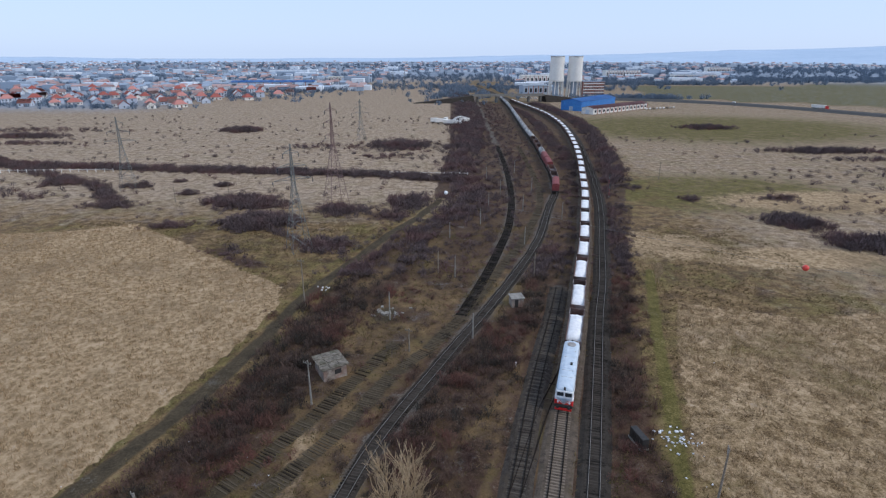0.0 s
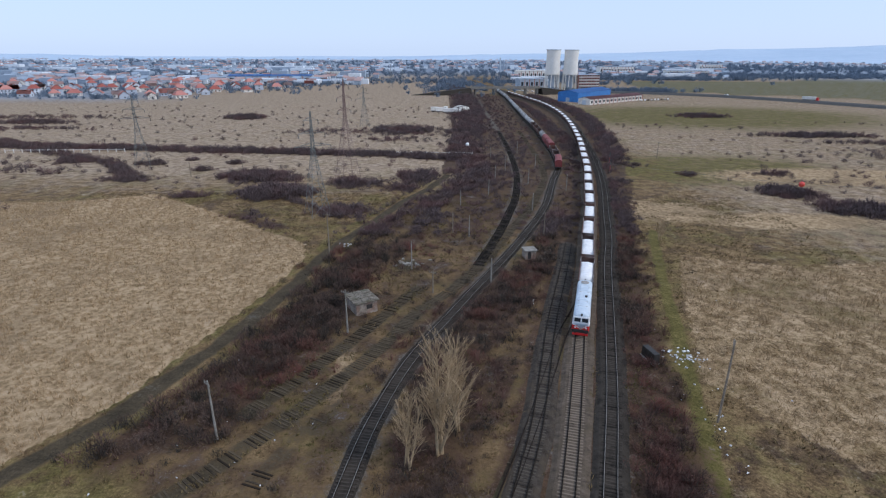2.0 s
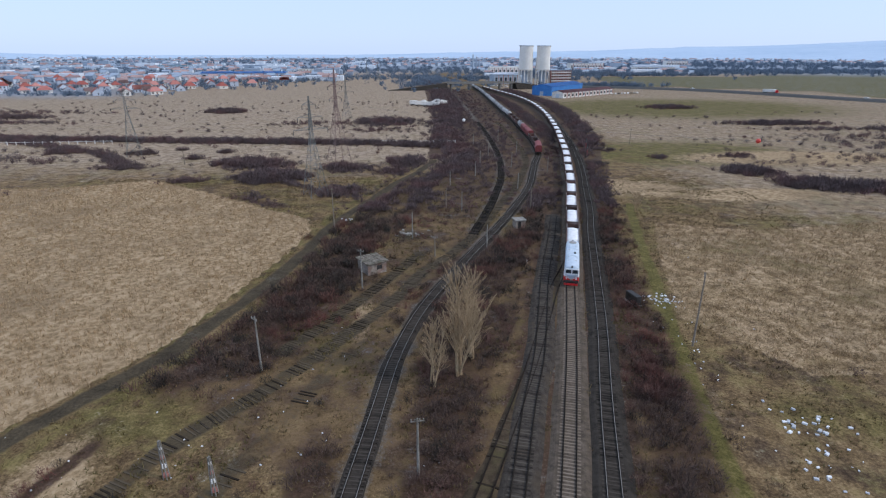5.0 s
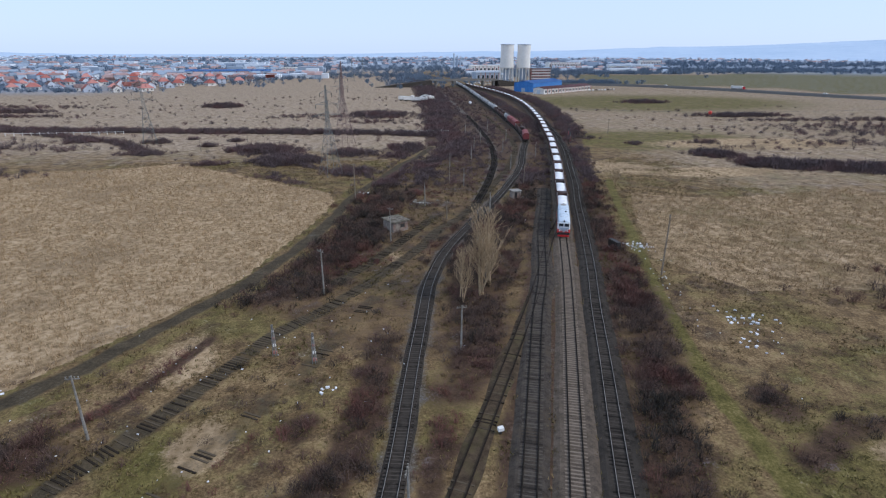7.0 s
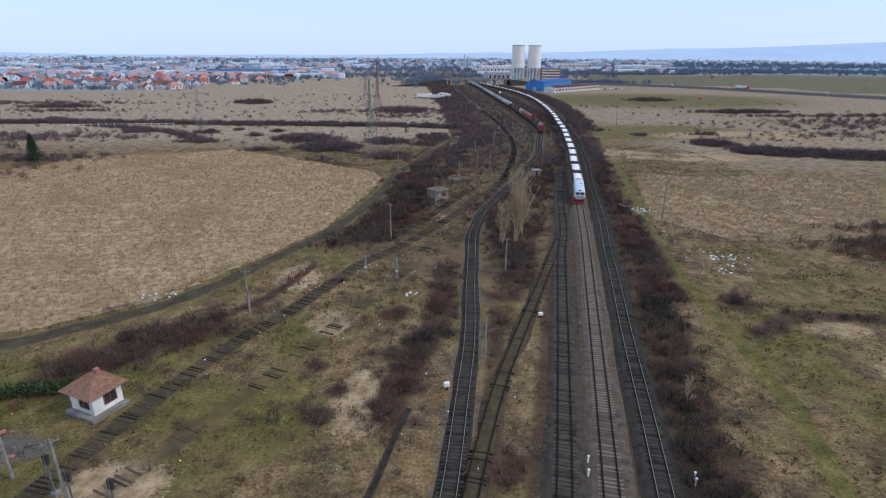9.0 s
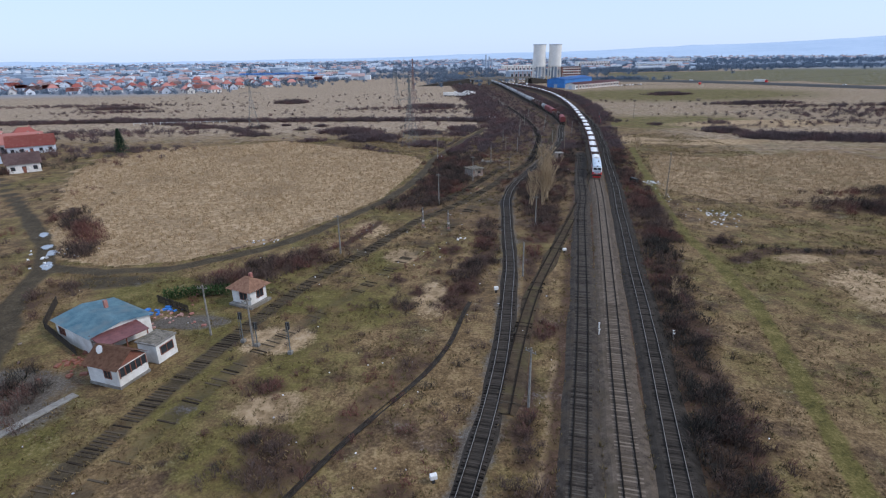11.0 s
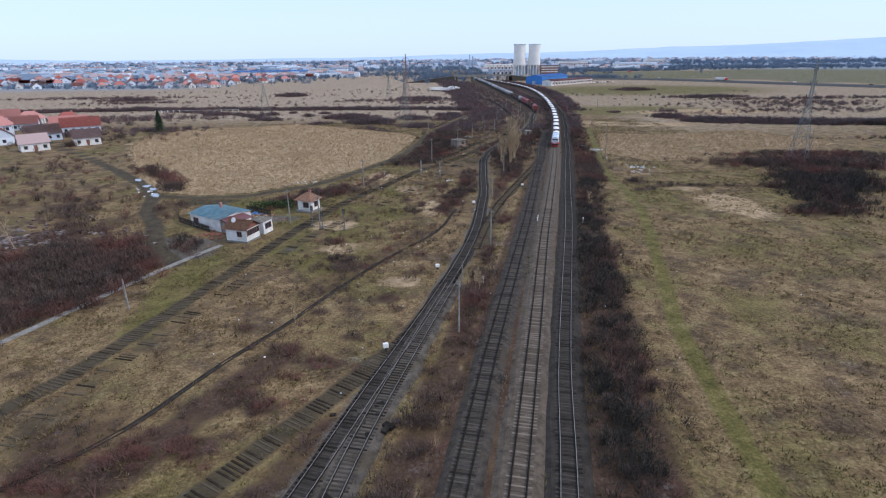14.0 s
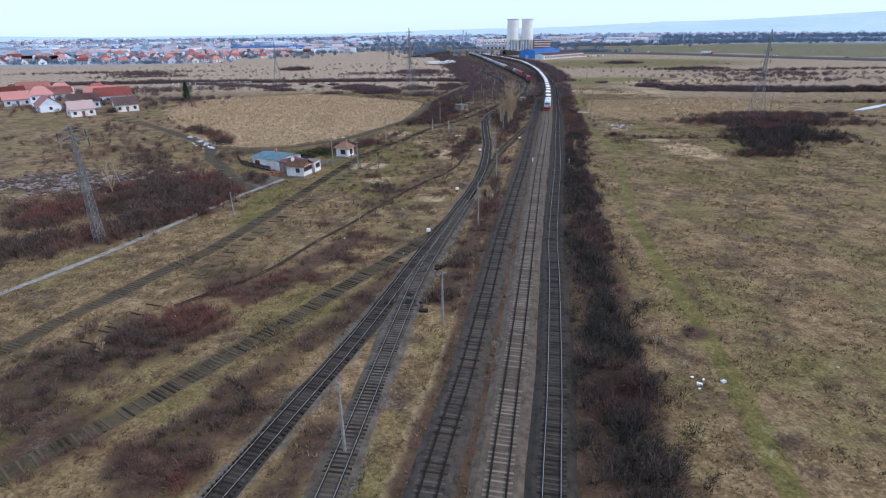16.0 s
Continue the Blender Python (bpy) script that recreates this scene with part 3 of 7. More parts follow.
THICKETS = [  # shape, shrubs per square metre, height, twig size class
    (belt([(-4, 172), (-14, 160), (-21, 140), (-27, 120), (-31, 104), (-32, 92), (-33, 78), (-36.5, 66), (-41, 52), (-45, 44)], 7.0), 0.46, 2.6),
    (belt([(-24, 96), (-25.5, 84), (-27.5, 72), (-31, 58), (-36, 46)], 5.0), 0.48, 2.4),
    (belt([(-8, 160), (-10, 140), (-14, 124), (-18, 112)], 5.0), 0.3, 2.8),
    (belt([(-76, -8), (-70, 0), (-61, 5)], 5.5), 0.7, 2.6), (belt([(-60, 9), (-55, 15), (-49, 30)], 1.4), 0.3, 2.0),
    (belt([(-7, 56), (-3.5, 66), (2, 76), (6.5, 86)], 8.0), 0.55, 2.4),
    (belt([(8, 88), (14, 100), (19, 112), (24, 128), (29, 145)], 6.0), 0.33, 2.6),
    (belt([(-8, 20), (-8, 32), (-8.5, 44), (-5.5, 54)], 6.0), 0.5, 2.0),
    (belt([(60, 190), (51, 160), (42, 124), (33, 92), (28, 70), (25, 54), (21, 38)], 5.2), 0.55, 2.3),
    (belt([(23, 42), (19, 28), (14, 12)], 5.2), 0.6, 2.6),
    (belt([(14, 14), (7, -3), (2, -21), (-3, -35), (-7, -50)], 5.0), 0.52, 2.4),
    (belt([(-6, -46), (-13.3, -74), (-19.6, -98), (-25.8, -122), (-32, -145), (-38, -165)], 5.2), 0.62, 2.6),
    (belt([(-27, -126), (-29.5, -140), (-33.5, -158)], 4.2), 0.4, 2.8),
    (belt([(-30, -60), (-36.5, -82), (-42, -100), (-46, -112)], 2.6), 0.34, 2.6),
    (belt([(-17, 2), (-22, -22), (-26, -40), (-29, -55)], 1.9), 0.22, 2.0),
    (belt([(-23, 27), (-24, 18), (-26, 5), (-30, -6), (-34, -18)], 3.0), 0.5, 2.2),
    (belt([(-38, -33), (-46, -44), (-52, -54), (-59, -66)], 3.2), 0.17, 1.5),
    (belt([(-60, -84), (-66, -96), (-74, -108)], 3.4), 0.3, 1.9), (belt([(-80, -115), (-88, -121), (-96, -130)], 6.0), 0.6, 2.0),
    (belt([(-52, -100), (-60, -116), (-68, -128), (-76, -140)], 3.0), 0.24, 1.8),
    (belt([(-60, -138), (-66, -152), (-76, -168)], 3.0), 0.25, 1.6),
    (belt([(-52, -118), (-55, -134), (-60, -150)], 1.3), 0.3, 1.6),
    (belt([(-93, -48), (-98, -64), (-107, -78), (-122, -86), (-140, -86)], 7.0), 0.5, 3.2),
    (belt([(-106, -48), (-118, -44), (-112, -58)], 7.0), 0.5, 3.0),
    (belt([(-111, 12), (-121, 30), (-133, 44)], 4.0), 0.36, 3.0),
    (belt([(-104, -8), (-112, -22), (-116, -36), (-124, -18), (-130, 0)], 6.0), 0.18, 2.6),
    (blot(-77, 194, 15, 9, -6), 0.9, 4.2), (blot(-63, 169, 12, 9), 0.9, 4.4), (blot(-39, 184, 9, 7), 0.8, 3.8), (blot(-65, 143, 6, 4), 0.5, 2.6),
    (blot(-36, 147, 9, 7), 0.8, 3.4), (blot(-91, 166, 8, 5), 0.5, 2.8), (blot(-15, 197, 9, 12), 0.5, 3.6), (blot(-170, 226, 9, 7), 0.6, 3.2), (blot(-125, 190, 12, 4), 0.5, 2.8),
    (blot(-131, 220, 7, 4), 0.8, 3.4), (blot(-104, 208, 5, 3), 0.8, 2.8), (blot(-96, 222, 4, 3), 0.8, 2.6), (blot(-118, 230, 4, 2.5), 0.7, 2.4),
    (blot(-56, 135, 10, 3.5, -35), 0.3, 1.8), (blot(-22, 180, 10, 8), 0.3, 3.0), (blot(-52, 158, 20, 3, -40), 0.3, 2.2),
    (belt([(-330, 262), (-230, 266), (-140, 256), (-80, 250), (-30, 244), (4, 232)], 6.5), 0.55, 3.4),
    (belt([(-245, 282), (-200, 250), (-150, 222), (-128, 196)], 5.0), 0.3, 3.0),
    (blot(-150, 392, 14, 10), 0.6, 5.0), (blot(-283, 360, 26, 9), 0.4, 4.0), (blot(-30, 328, 22, 20), 0.32, 4.2), (blot(-75, 320, 26, 12), 0.08, 3.4),
    (blot(-260, 330, 60, 8), 0.1, 3.0), (blot(-330, 390, 90, 14), 0.1, 3.4), (blot(-30, 290, 20, 9), 0.12, 3.0),
    (belt([(2, 180), (8, 215), (4, 260), (8, 320)], 11.0), 0.17, 4.0),
    (belt([(10, 320), (14, 420), (16, 520), (15, 640), (5, 800)], 13.0), 0.11, 5.0),
    (belt([(60, 240), (62, 290), (64, 350), (68, 420), (68, 500), (62, 560)], 5.0), 0.15, 3.6),
    (belt([(72, 232), (82, 280), (92, 340), (100, 400), (104, 470), (100, 540), (92, 610)], 6.5), 0.17, 4.4),
    (belt([(62, 205), (72, 240)], 3.5), 0.26, 2.8),
    (blot(97, 26, 36, 8, -14), 0.6, 3.8), (blot(88, 4, 13, 22, 25), 0.6, 3.6), (blot(114, 40, 38, 8, -8), 0.4, 3.2),
    (belt([(120, 152), (148, 141), (185, 131), (240, 124)], 7.5), 0.6, 4.4), (blot(72, -8, 11, 22, -20), 0.62, 3.8), (blot(58, -28, 9, 6), 0.5, 3.0),
    (blot(115, 173, 10, 9, -20), 0.7, 3.6), (blot(215, 312, 34, 8), 0.4, 4.0), (blot(193, 415, 20, 10), 0.4, 4.4), (blot(77, 222, 6, 5), 0.5, 2.8), (blot(93, 203, 4, 5), 0.4, 2.6), (blot(128, 205, 9, 5), 0.3, 2.6),
    (blot(250, 240, 110, 26), 0.05, 3.4), (blot(230, 195, 110, 14), 0.06, 3.0), (blot(205, 76, 60, 5, -4), 0.2, 2.6), (blot(290, 285, 110, 8), 0.12, 3.6),
    (belt([(23, -2), (32, 3), (46, 1), (66, -2)], 2.6), 0.26, 1.6), (blot(26, 8, 4, 5), 0.3, 1.8), (blot(-15, -124, 2.6, 2.2), 0.5, 1.6),
    (belt([(-16, 100), (-8, 112), (-2, 130), (4, 150)], 6.0), 0.12, 1.6), (belt([(8, 120), (16, 140), (22, 165)], 4.0), 0.12, 1.6),
    (belt([(-2, 175), (12, 185), (28, 230), (34, 300)], 8.0), 0.08, 2.2), (belt([(-25, 35), (-21, 25), (-14, 5)], 3.0), 0.10, 1.2),
    (blot(-128, -62, 32, 18), 0.16, 2.6), (blot(-142, 4, 24, 30), 0.10, 2.4), (blot(-165, 40, 30, 40), 0.06, 2.6), (blot(-245, 160, 50, 40), 0.035, 5.0), (blot(-200, 120, 40, 40), 0.04, 4.0), (blot(-215, 205, 60, 14), 0.08, 4.0), (blot(-170, 150, 26, 9), 0.14, 3.2),
    (blot(-40, -40, 14, 16, 40), 0.05, 1.2), (blot(-66, -70, 10, 18, 30), 0.05, 1.2), (blot(40, 120, 10, 26, 20), 0.05, 1.4),
    # clumps between the old yard tracks
    (blot(-90, -123, 11, 8, 50), 0.28, 1.7),
    (blot(-83, -119, 8, 7, 50), 0.3, 1.8),
    (blot(-85, -137, 8, 6, 50), 0.25, 1.6),
    (blot(-73, -141, 6, 5, 50), 0.3, 1.8),
    (blot(-69, -135, 5, 5, 50), 0.3, 1.8),
    (blot(-78, -100, 8, 6, 50), 0.2, 1.5),
    (belt([(-14, 60), (-6, 84), (2, 108), (10, 132)], 12.0), 0.10, 1.4), (belt([(-26, 66), (-20, 90), (-12, 112)], 8.0), 0.14, 1.5),
    (belt([(0, 130), (14, 165), (24, 210), (30, 280), (34, 360), (36, 470), (36, 620)], 15.0), 0.10, 2.2), (belt([(30, 140), (42, 178), (54, 230), (62, 300), (66, 380)], 6.0), 0.14, 2.2),
    (belt([(14, 60), (20, 82), (28, 108)], 2.2), 0.2, 1.4), (belt([(-13, 14), (-8, 30), (-2, 48), (4, 62)], 5.0), 0.25, 1.8),
    (blot(-54, -54, 5, 4.0), 0.5, 2.2),
    (blot(-58, -40, 3, 2.4), 0.5, 2.0),
    (blot(-47, -69, 3, 2.4), 0.6, 1.8),
    (blot(-57, -73, 2.4, 1.9), 0.5, 1.6),
    (blot(-67, -77, 2.6, 2.1), 0.4, 1.6),
    (blot(-42, -58, 3, 2.4), 0.5, 1.8),
    (blot(-55, -87, 2.6, 2.1), 0.6, 2.0),
    (blot(-60, -96, 3, 2.4), 0.6, 2.0),
    (blot(-65, -102, 3, 2.4), 0.6, 2.0),
    (blot(-70, -102, 4, 3.2), 0.5, 2.0),
    (blot(-78, -106, 4, 3.2), 0.5, 2.0),
    (blot(-52, -81, 2, 1.6), 0.5, 1.6),
    (blot(-92, -123, 7, 5.6), 0.5, 1.8),
    (blot(-85, -117, 7, 5.6), 0.55, 2.0),
    (blot(-81, -113, 4, 3.2), 0.4, 1.8),
    (blot(-68, -134, 3.2, 2.6), 0.6, 2.0),
    (blot(-76, -140, 4, 3.2), 0.55, 2.0),
    (blot(-71, -142, 3, 2.4), 0.6, 2.2),
    (blot(-72, -104, 3.2, 2.6), 0.4, 1.6),
    (blot(-56, -50, 4, 3.2), 0.5, 2.0),
    (blot(-89, -133, 4, 3.2), 0.4, 1.8),
    (blot(-71, -130, 2, 1.6), 0.6, 2.0),
    (blot(-33, 7, 2.6, 2.1), 0.7, 2.2),
    (blot(-33, -4, 2.6, 2.1), 0.7, 2.2),
    (blot(-29, -1, 2.2, 1.8), 0.7, 2.2),
    (blot(-40, -13, 2.2, 1.8), 0.6, 2.0),
    (blot(-42, -18, 3, 2.4), 0.6, 2.0),
    (blot(-43, -7, 2.4, 1.9), 0.6, 2.0),
    (blot(-31, -13, 3, 2.4), 0.6, 2.2),
    (blot(-16, 6, 2.4, 1.9), 0.6, 2.4),
    (blot(-21, -28, 3, 2.4), 0.5, 2.0),
    (blot(21, 36, 4, 3.2), 0.6, 3.0),
    (blot(-24, 9, 3.2, 2.6), 0.6, 2.4),
    (blot(-26, 19, 2.6, 2.1), 0.5, 2.0),
    (blot(-32, 9, 3, 2.4), 0.5, 2.0),
    (blot(-16, 3, 2.8, 2.2), 0.5, 2.2),
    (blot(-26, 1, 3, 2.4), 0.6, 2.2),
    (belt([(-94, -42), (-99, -54), (-104, -67)], 8.0), 0.6, 3.4), (belt([(-104, -42), (-116, -52), (-126, -64)], 9.0), 0.5, 3.4),
    (belt([(-10, 60), (-6, 74), (0, 88), (6, 98)], 6.0), 0.4, 2.2), (belt([(-22, 108), (-28, 96), (-30, 80), (-35, 62)], 6.0), 0.4, 2.8),
    (belt([(-90, 3), (-74, 17), (-62, 33)], 1.4), 0.2, 1.0),
]


def in_shape(px, py, shape):
    """0 outside, rising to 1 well inside a thicket's plan shape."""
    if shape[0] == "belt":
        return np.clip(1.4 - distance_to(px, py, shape[1]) / shape[2], 0, 1)
    _, x, y, rx, ry, a = shape
    u, v = (px - x) * math.cos(a) + (py - y) * math.sin(a), -(px - x) * math.sin(a) + (py - y) * math.cos(a)
    return np.clip(1.4 - np.hypot(u / rx, v / ry), 0, 1)


rng = np.random.default_rng(11)


# ---- ground sheet ----
def axis(lo, hi, step, first, last, grow):
    a = list(np.arange(lo, hi + step, step))
    s = step
    while a[-1] < last:
        s *= grow
        a.append(a[-1] + s)
    s = step
    while a[0] > first:
        s *= grow
        a.insert(0, a[0] - s)
    return np.array(a)


def bumpy(x, y):
    """Gentle unevenness of the ground in metres."""
    return 0.10 * np.sin(x * 0.21 + 1.3 * np.sin(y * 0.13)) * np.sin(y * 0.17 + np.sin(x * 0.09)) + 0.05 * np.sin(x * 0.71 + y * 0.53)


def build_ground():
    xs, ys = axis(-135, 130, 1.0, -4600, 4600, 1.16), axis(-165, 215, 1.0, -420, 4700, 1.10)
    gx, gy = np.meshgrid(xs, ys)
    a, b = np.zeros((*gx.shape, 4), np.float32), np.zeros((*gx.shape, 4), np.float32)
    d = np.zeros_like(a)
    a[..., 3] = b[..., 3] = d[..., 3] = 1
    near_rail = np.full(gx.shape, 1e9)
    for line in TRACKS.values():
        near_rail = np.minimum(near_rail, distance_to(gx, gy, line))
    # reeds
    for poly, w in ((FIELD_L, 0.95), (REEDS_R, 0.52)):
        a[..., 0] = np.maximum(a[..., 0], inside(gx, gy, poly) * w)
    for x, y, rx, ry in ((-51, 24, 5, 8), (-57, -44, 5, 4), (-45, -62, 5, 3), (-37, -16, 4, 8), (-43, 6, 4, 6), (60, 150, 22, 14), (95, 140, 30, 10), (6, -8, 2, 3), (36, -2, 6, 3), (40, -20, 9, 14), (150, 200, 60, 20), (-60, -28, 6, 5), (-21, 60, 2, 12)):
        a[..., 0] = np.maximum(a[..., 0], np.clip(1.3 - np.hypot((gx - x) / rx, (gy - y) / ry), 0, 0.75))
    # green turf
    lane = distance_to(gx, gy, LANE)
    a[..., 1] = np.clip(1.25 - lane / 1.6, 0, 0.86)
    for x, y, rx, ry, w in ((-80, -10, 16, 7, 0.9), (-62, 0, 6, 9, 0.6), (-68, -38, 6, 14, 0.55), (-82, -62, 5, 24, 0.6), (-48, -18, 8, 10, 0.6), (30, -30, 30, 60, 0.36), (62, 70, 60, 9, 0.42), (80, 130, 80, 12, 0.36), (110, 215, 60, 36, 0.6), (200, 420, 150, 90, 0.62), (-30, 122, 8, 14, 0.5), (-35, 110, 3, 12, 0.6), (50, 10, 30, 14, 0.45), (-10, 92, 10, 10, 0.4), (-42, -96, 4, 20, 0.35), (-58, -14, 8, 7, 0.62), (-46, 2, 5, 9, 0.6), (-70, -24, 5, 8, 0.6), (24, -8, 7, 20, 0.5), (-45, -5, 20, 30, 0.34), (-57, -36, 5, 9, 0.6), (-52, -24, 6, 12, 0.55), (-60, -52, 5, 9, 0.55)):
        a[..., 1] = np.maximum(a[..., 1], w * np.clip(1.6 - np.hypot((gx - x) / rx, (gy - y) / ry), 0, 1))
    a[..., 1] = np.maximum(a[..., 1], 0.8 * inside(gx, gy, [(240, 700), (380, 640), (470, 500), (560, 400), (3000, 300), (3000, 1100), (500, 1000), (300, 960)]))
    verge = distance_to(gx, gy, DIRT[0][0])
    a[..., 1] = np.maximum(a[..., 1], np.clip(1.2 - np.abs(verge - 3.4) / 2.0, 0, 0.46))
    # pasture beyond the reeds, paled with distance by painted-in haze
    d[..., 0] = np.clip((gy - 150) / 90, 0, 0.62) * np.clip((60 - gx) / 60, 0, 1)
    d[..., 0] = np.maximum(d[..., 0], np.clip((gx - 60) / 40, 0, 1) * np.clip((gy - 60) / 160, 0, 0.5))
    # bare soil lanes
    for line, half in DIRT:
        a[..., 2] = np.maximum(a[..., 2], np.clip(1.2 - distance_to(gx, gy, line) / (half * 1.5), 0, 0.9))
    for x, y, rx, ry in ((-97, -4, 9, 4), (-139, -34, 22, 12), (-14, 104, 3, 4)):
        a[..., 2] = np.maximum(a[..., 2], np.clip(1.3 - np.hypot((gx - x) / rx, (gy - y) / ry), 0, 0.7))
    # scrub litter
    for shape, dens, tall in THICKETS:
        b[..., 0] = np.maximum(b[..., 0], in_shape(gx, gy, shape) * (0.25 + 0.45 * min(1.0, dens / 0.3)))
    yard = inside(gx, gy, [(-52, 44), (-40, 72), (-36, 96), (-30, 118), (-20, 150), (-8, 185), (0, 330), (0, 640), (110, 640), (112, 420), (88, 270), (66, 196), (44, 120), (32, 78), (22, 40), (8, 8), (-6, 20), (-24, 22), (-38, 34)])
    b[..., 0] = np.maximum(b[..., 0], np.clip(yard * (0.48 + np.clip((gy - 110) / 300, 0, 0.12)), 0, 1)) * np.clip((distance_to(gx, gy, DIRT[0][0]) - 2) / 3, 0, 1)
    # grit round the tracks
    def off(*keys):
        return np.minimum.reduce([distance_to(gx, gy, TRACKS[k]) for k in keys])

    weedy, faint, running = off("left_a", "left_d", "overgrown"), off("left_b", "cross"), off("main", "loop", "right")
    b[..., 1] = np.clip(1.1 - off("yard_a", "yard_b", "left_c") / 3.0, 0, 0.6)
    b[..., 1] = np.maximum(b[..., 1], yard * 0.30)
    b[..., 1] = np.maximum(b[..., 1], np.clip(1.0 - running / 3.0, 0, 0.55))
    b[..., 0] = np.maximum(b[..., 0], np.clip(1.5 - running / 3.4, 0, 0.66))
    a[..., 2] = np.maximum(a[..., 2], np.clip(1.35 - weedy / 1.7, 0, 0.64))
    a[..., 2] = np.maximum(a[..., 2], np.clip(1.3 - faint / 1.5, 0, 0.46))
    # trodden pale path beside the loop, dark weeds between the running tracks
    beside = distance_to(gx, gy, [(x - 3.3, y + 1.0) for x, y in TRACKS["loop"]])
    trail = np.clip(1.3 - beside / 0.9, 0, 1) * (gy < -35)
    a[..., 0] = np.maximum(a[..., 0], 0.62 * trail)
    b[..., 1] *= 1 - trail
    for x, y, rx, ry in ((-76, -21.5, 8, 2.4), (-92, -39, 9, 6), (-87, -44, 6, 4)):
        b[..., 1] = np.maximum(b[..., 1], np.clip(1.4 - np.hypot((gx - x) / rx, (gy - y) / ry), 0, 0.85))
    # painted haze: the ground turns blue-grey the farther it lies
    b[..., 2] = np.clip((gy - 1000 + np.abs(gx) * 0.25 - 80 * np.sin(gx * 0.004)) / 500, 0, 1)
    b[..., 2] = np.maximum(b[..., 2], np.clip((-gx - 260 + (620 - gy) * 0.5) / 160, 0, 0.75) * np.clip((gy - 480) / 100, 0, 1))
    # a little of the same haze colour over the crop field
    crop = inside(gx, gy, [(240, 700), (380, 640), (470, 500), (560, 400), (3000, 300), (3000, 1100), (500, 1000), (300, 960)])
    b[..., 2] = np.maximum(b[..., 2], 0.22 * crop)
    z = bumpy(gx, gy) * np.clip((near_rail - 2.2) / 3, 0.0, 1) * np.clip(1 - (np.hypot(gx, gy) - 400) / 600, 0, 1) - 0.02
    nx, ny = len(xs), len(ys)
    i = np.arange(nx * ny).reshape(ny, nx)
    f = np.stack([i[:-1, :-1], i[:-1, 1:], i[1:, 1:], i[1:, :-1]], -1).reshape(-1, 4)
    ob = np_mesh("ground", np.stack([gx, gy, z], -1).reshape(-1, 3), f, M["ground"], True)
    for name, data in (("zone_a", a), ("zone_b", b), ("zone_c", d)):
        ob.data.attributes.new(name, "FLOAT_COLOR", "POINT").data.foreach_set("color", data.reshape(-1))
    return tagged(ob, "flat winter grassland with reeds, turf and bare lanes", "ground", kind="structure")


ground = build_ground()


# ---- railway tracks ----
def strip(name, xy, d, profile, mat, z=0.0, worn=0.0):
    """A ribbon with the given cross profile of (offset, height) swept along a plan line."""
    side = np.stack([d[:, 1], -d[:, 0]], 1)
    k = len(profile)
    if worn:  # ragged edges of an old bed
        r = np.random.default_rng(len(xy))
        wob = np.convolve(r.normal(0, 1, len(xy) + 12), np.hanning(15)[1:-1] / 3.5, "valid")[:, None] * worn
        ends = (0, 1, k - 2, k - 1)
    v = np.concatenate([np.c_[xy + side * (o + (np.sign(o) * np.roll(wob, 17 * (o > 0), 0) if worn and j in ends else 0)), np.full(len(xy), z + h)] for j, (o, h) in enumerate(profile)]).reshape(k, len(xy), 3)
    i = np.arange(k * len(xy)).reshape(k, len(xy))
    f = np.stack([i[:-1, :-1], i[:-1, 1:], i[1:, 1:], i[1:, :-1]], -1).reshape(-1, 4)
    return np_mesh(name, v.reshape(-1, 3), f, mat)


def rail_profile(o, z):
    return [(o - 0.09, z), (o - 0.05, z + 0.03), (o - 0.042, z + 0.17), (o + 0.042, z + 0.17), (o + 0.05, z + 0.03), (o + 0.09, z), (o - 0.09, z)]


SLEEPER_Q = np.array([[0, 3, 2, 1], [4, 5, 6, 7], [0, 1, 5, 4], [1, 2, 6, 5], [2, 3, 7, 6], [3, 0, 4, 7]])


def sleeper_box(l, w, h):
    return np.array([(-l, -w, -h), (l, -w, -h), (l, w, -h), (-l, w, -h), (-l * 0.99, -w * 0.8, h), (l * 0.99, -w * 0.8, h), (l * 0.99, w * 0.8, h), (-l * 0.99, w * 0.8, h)]) / 2


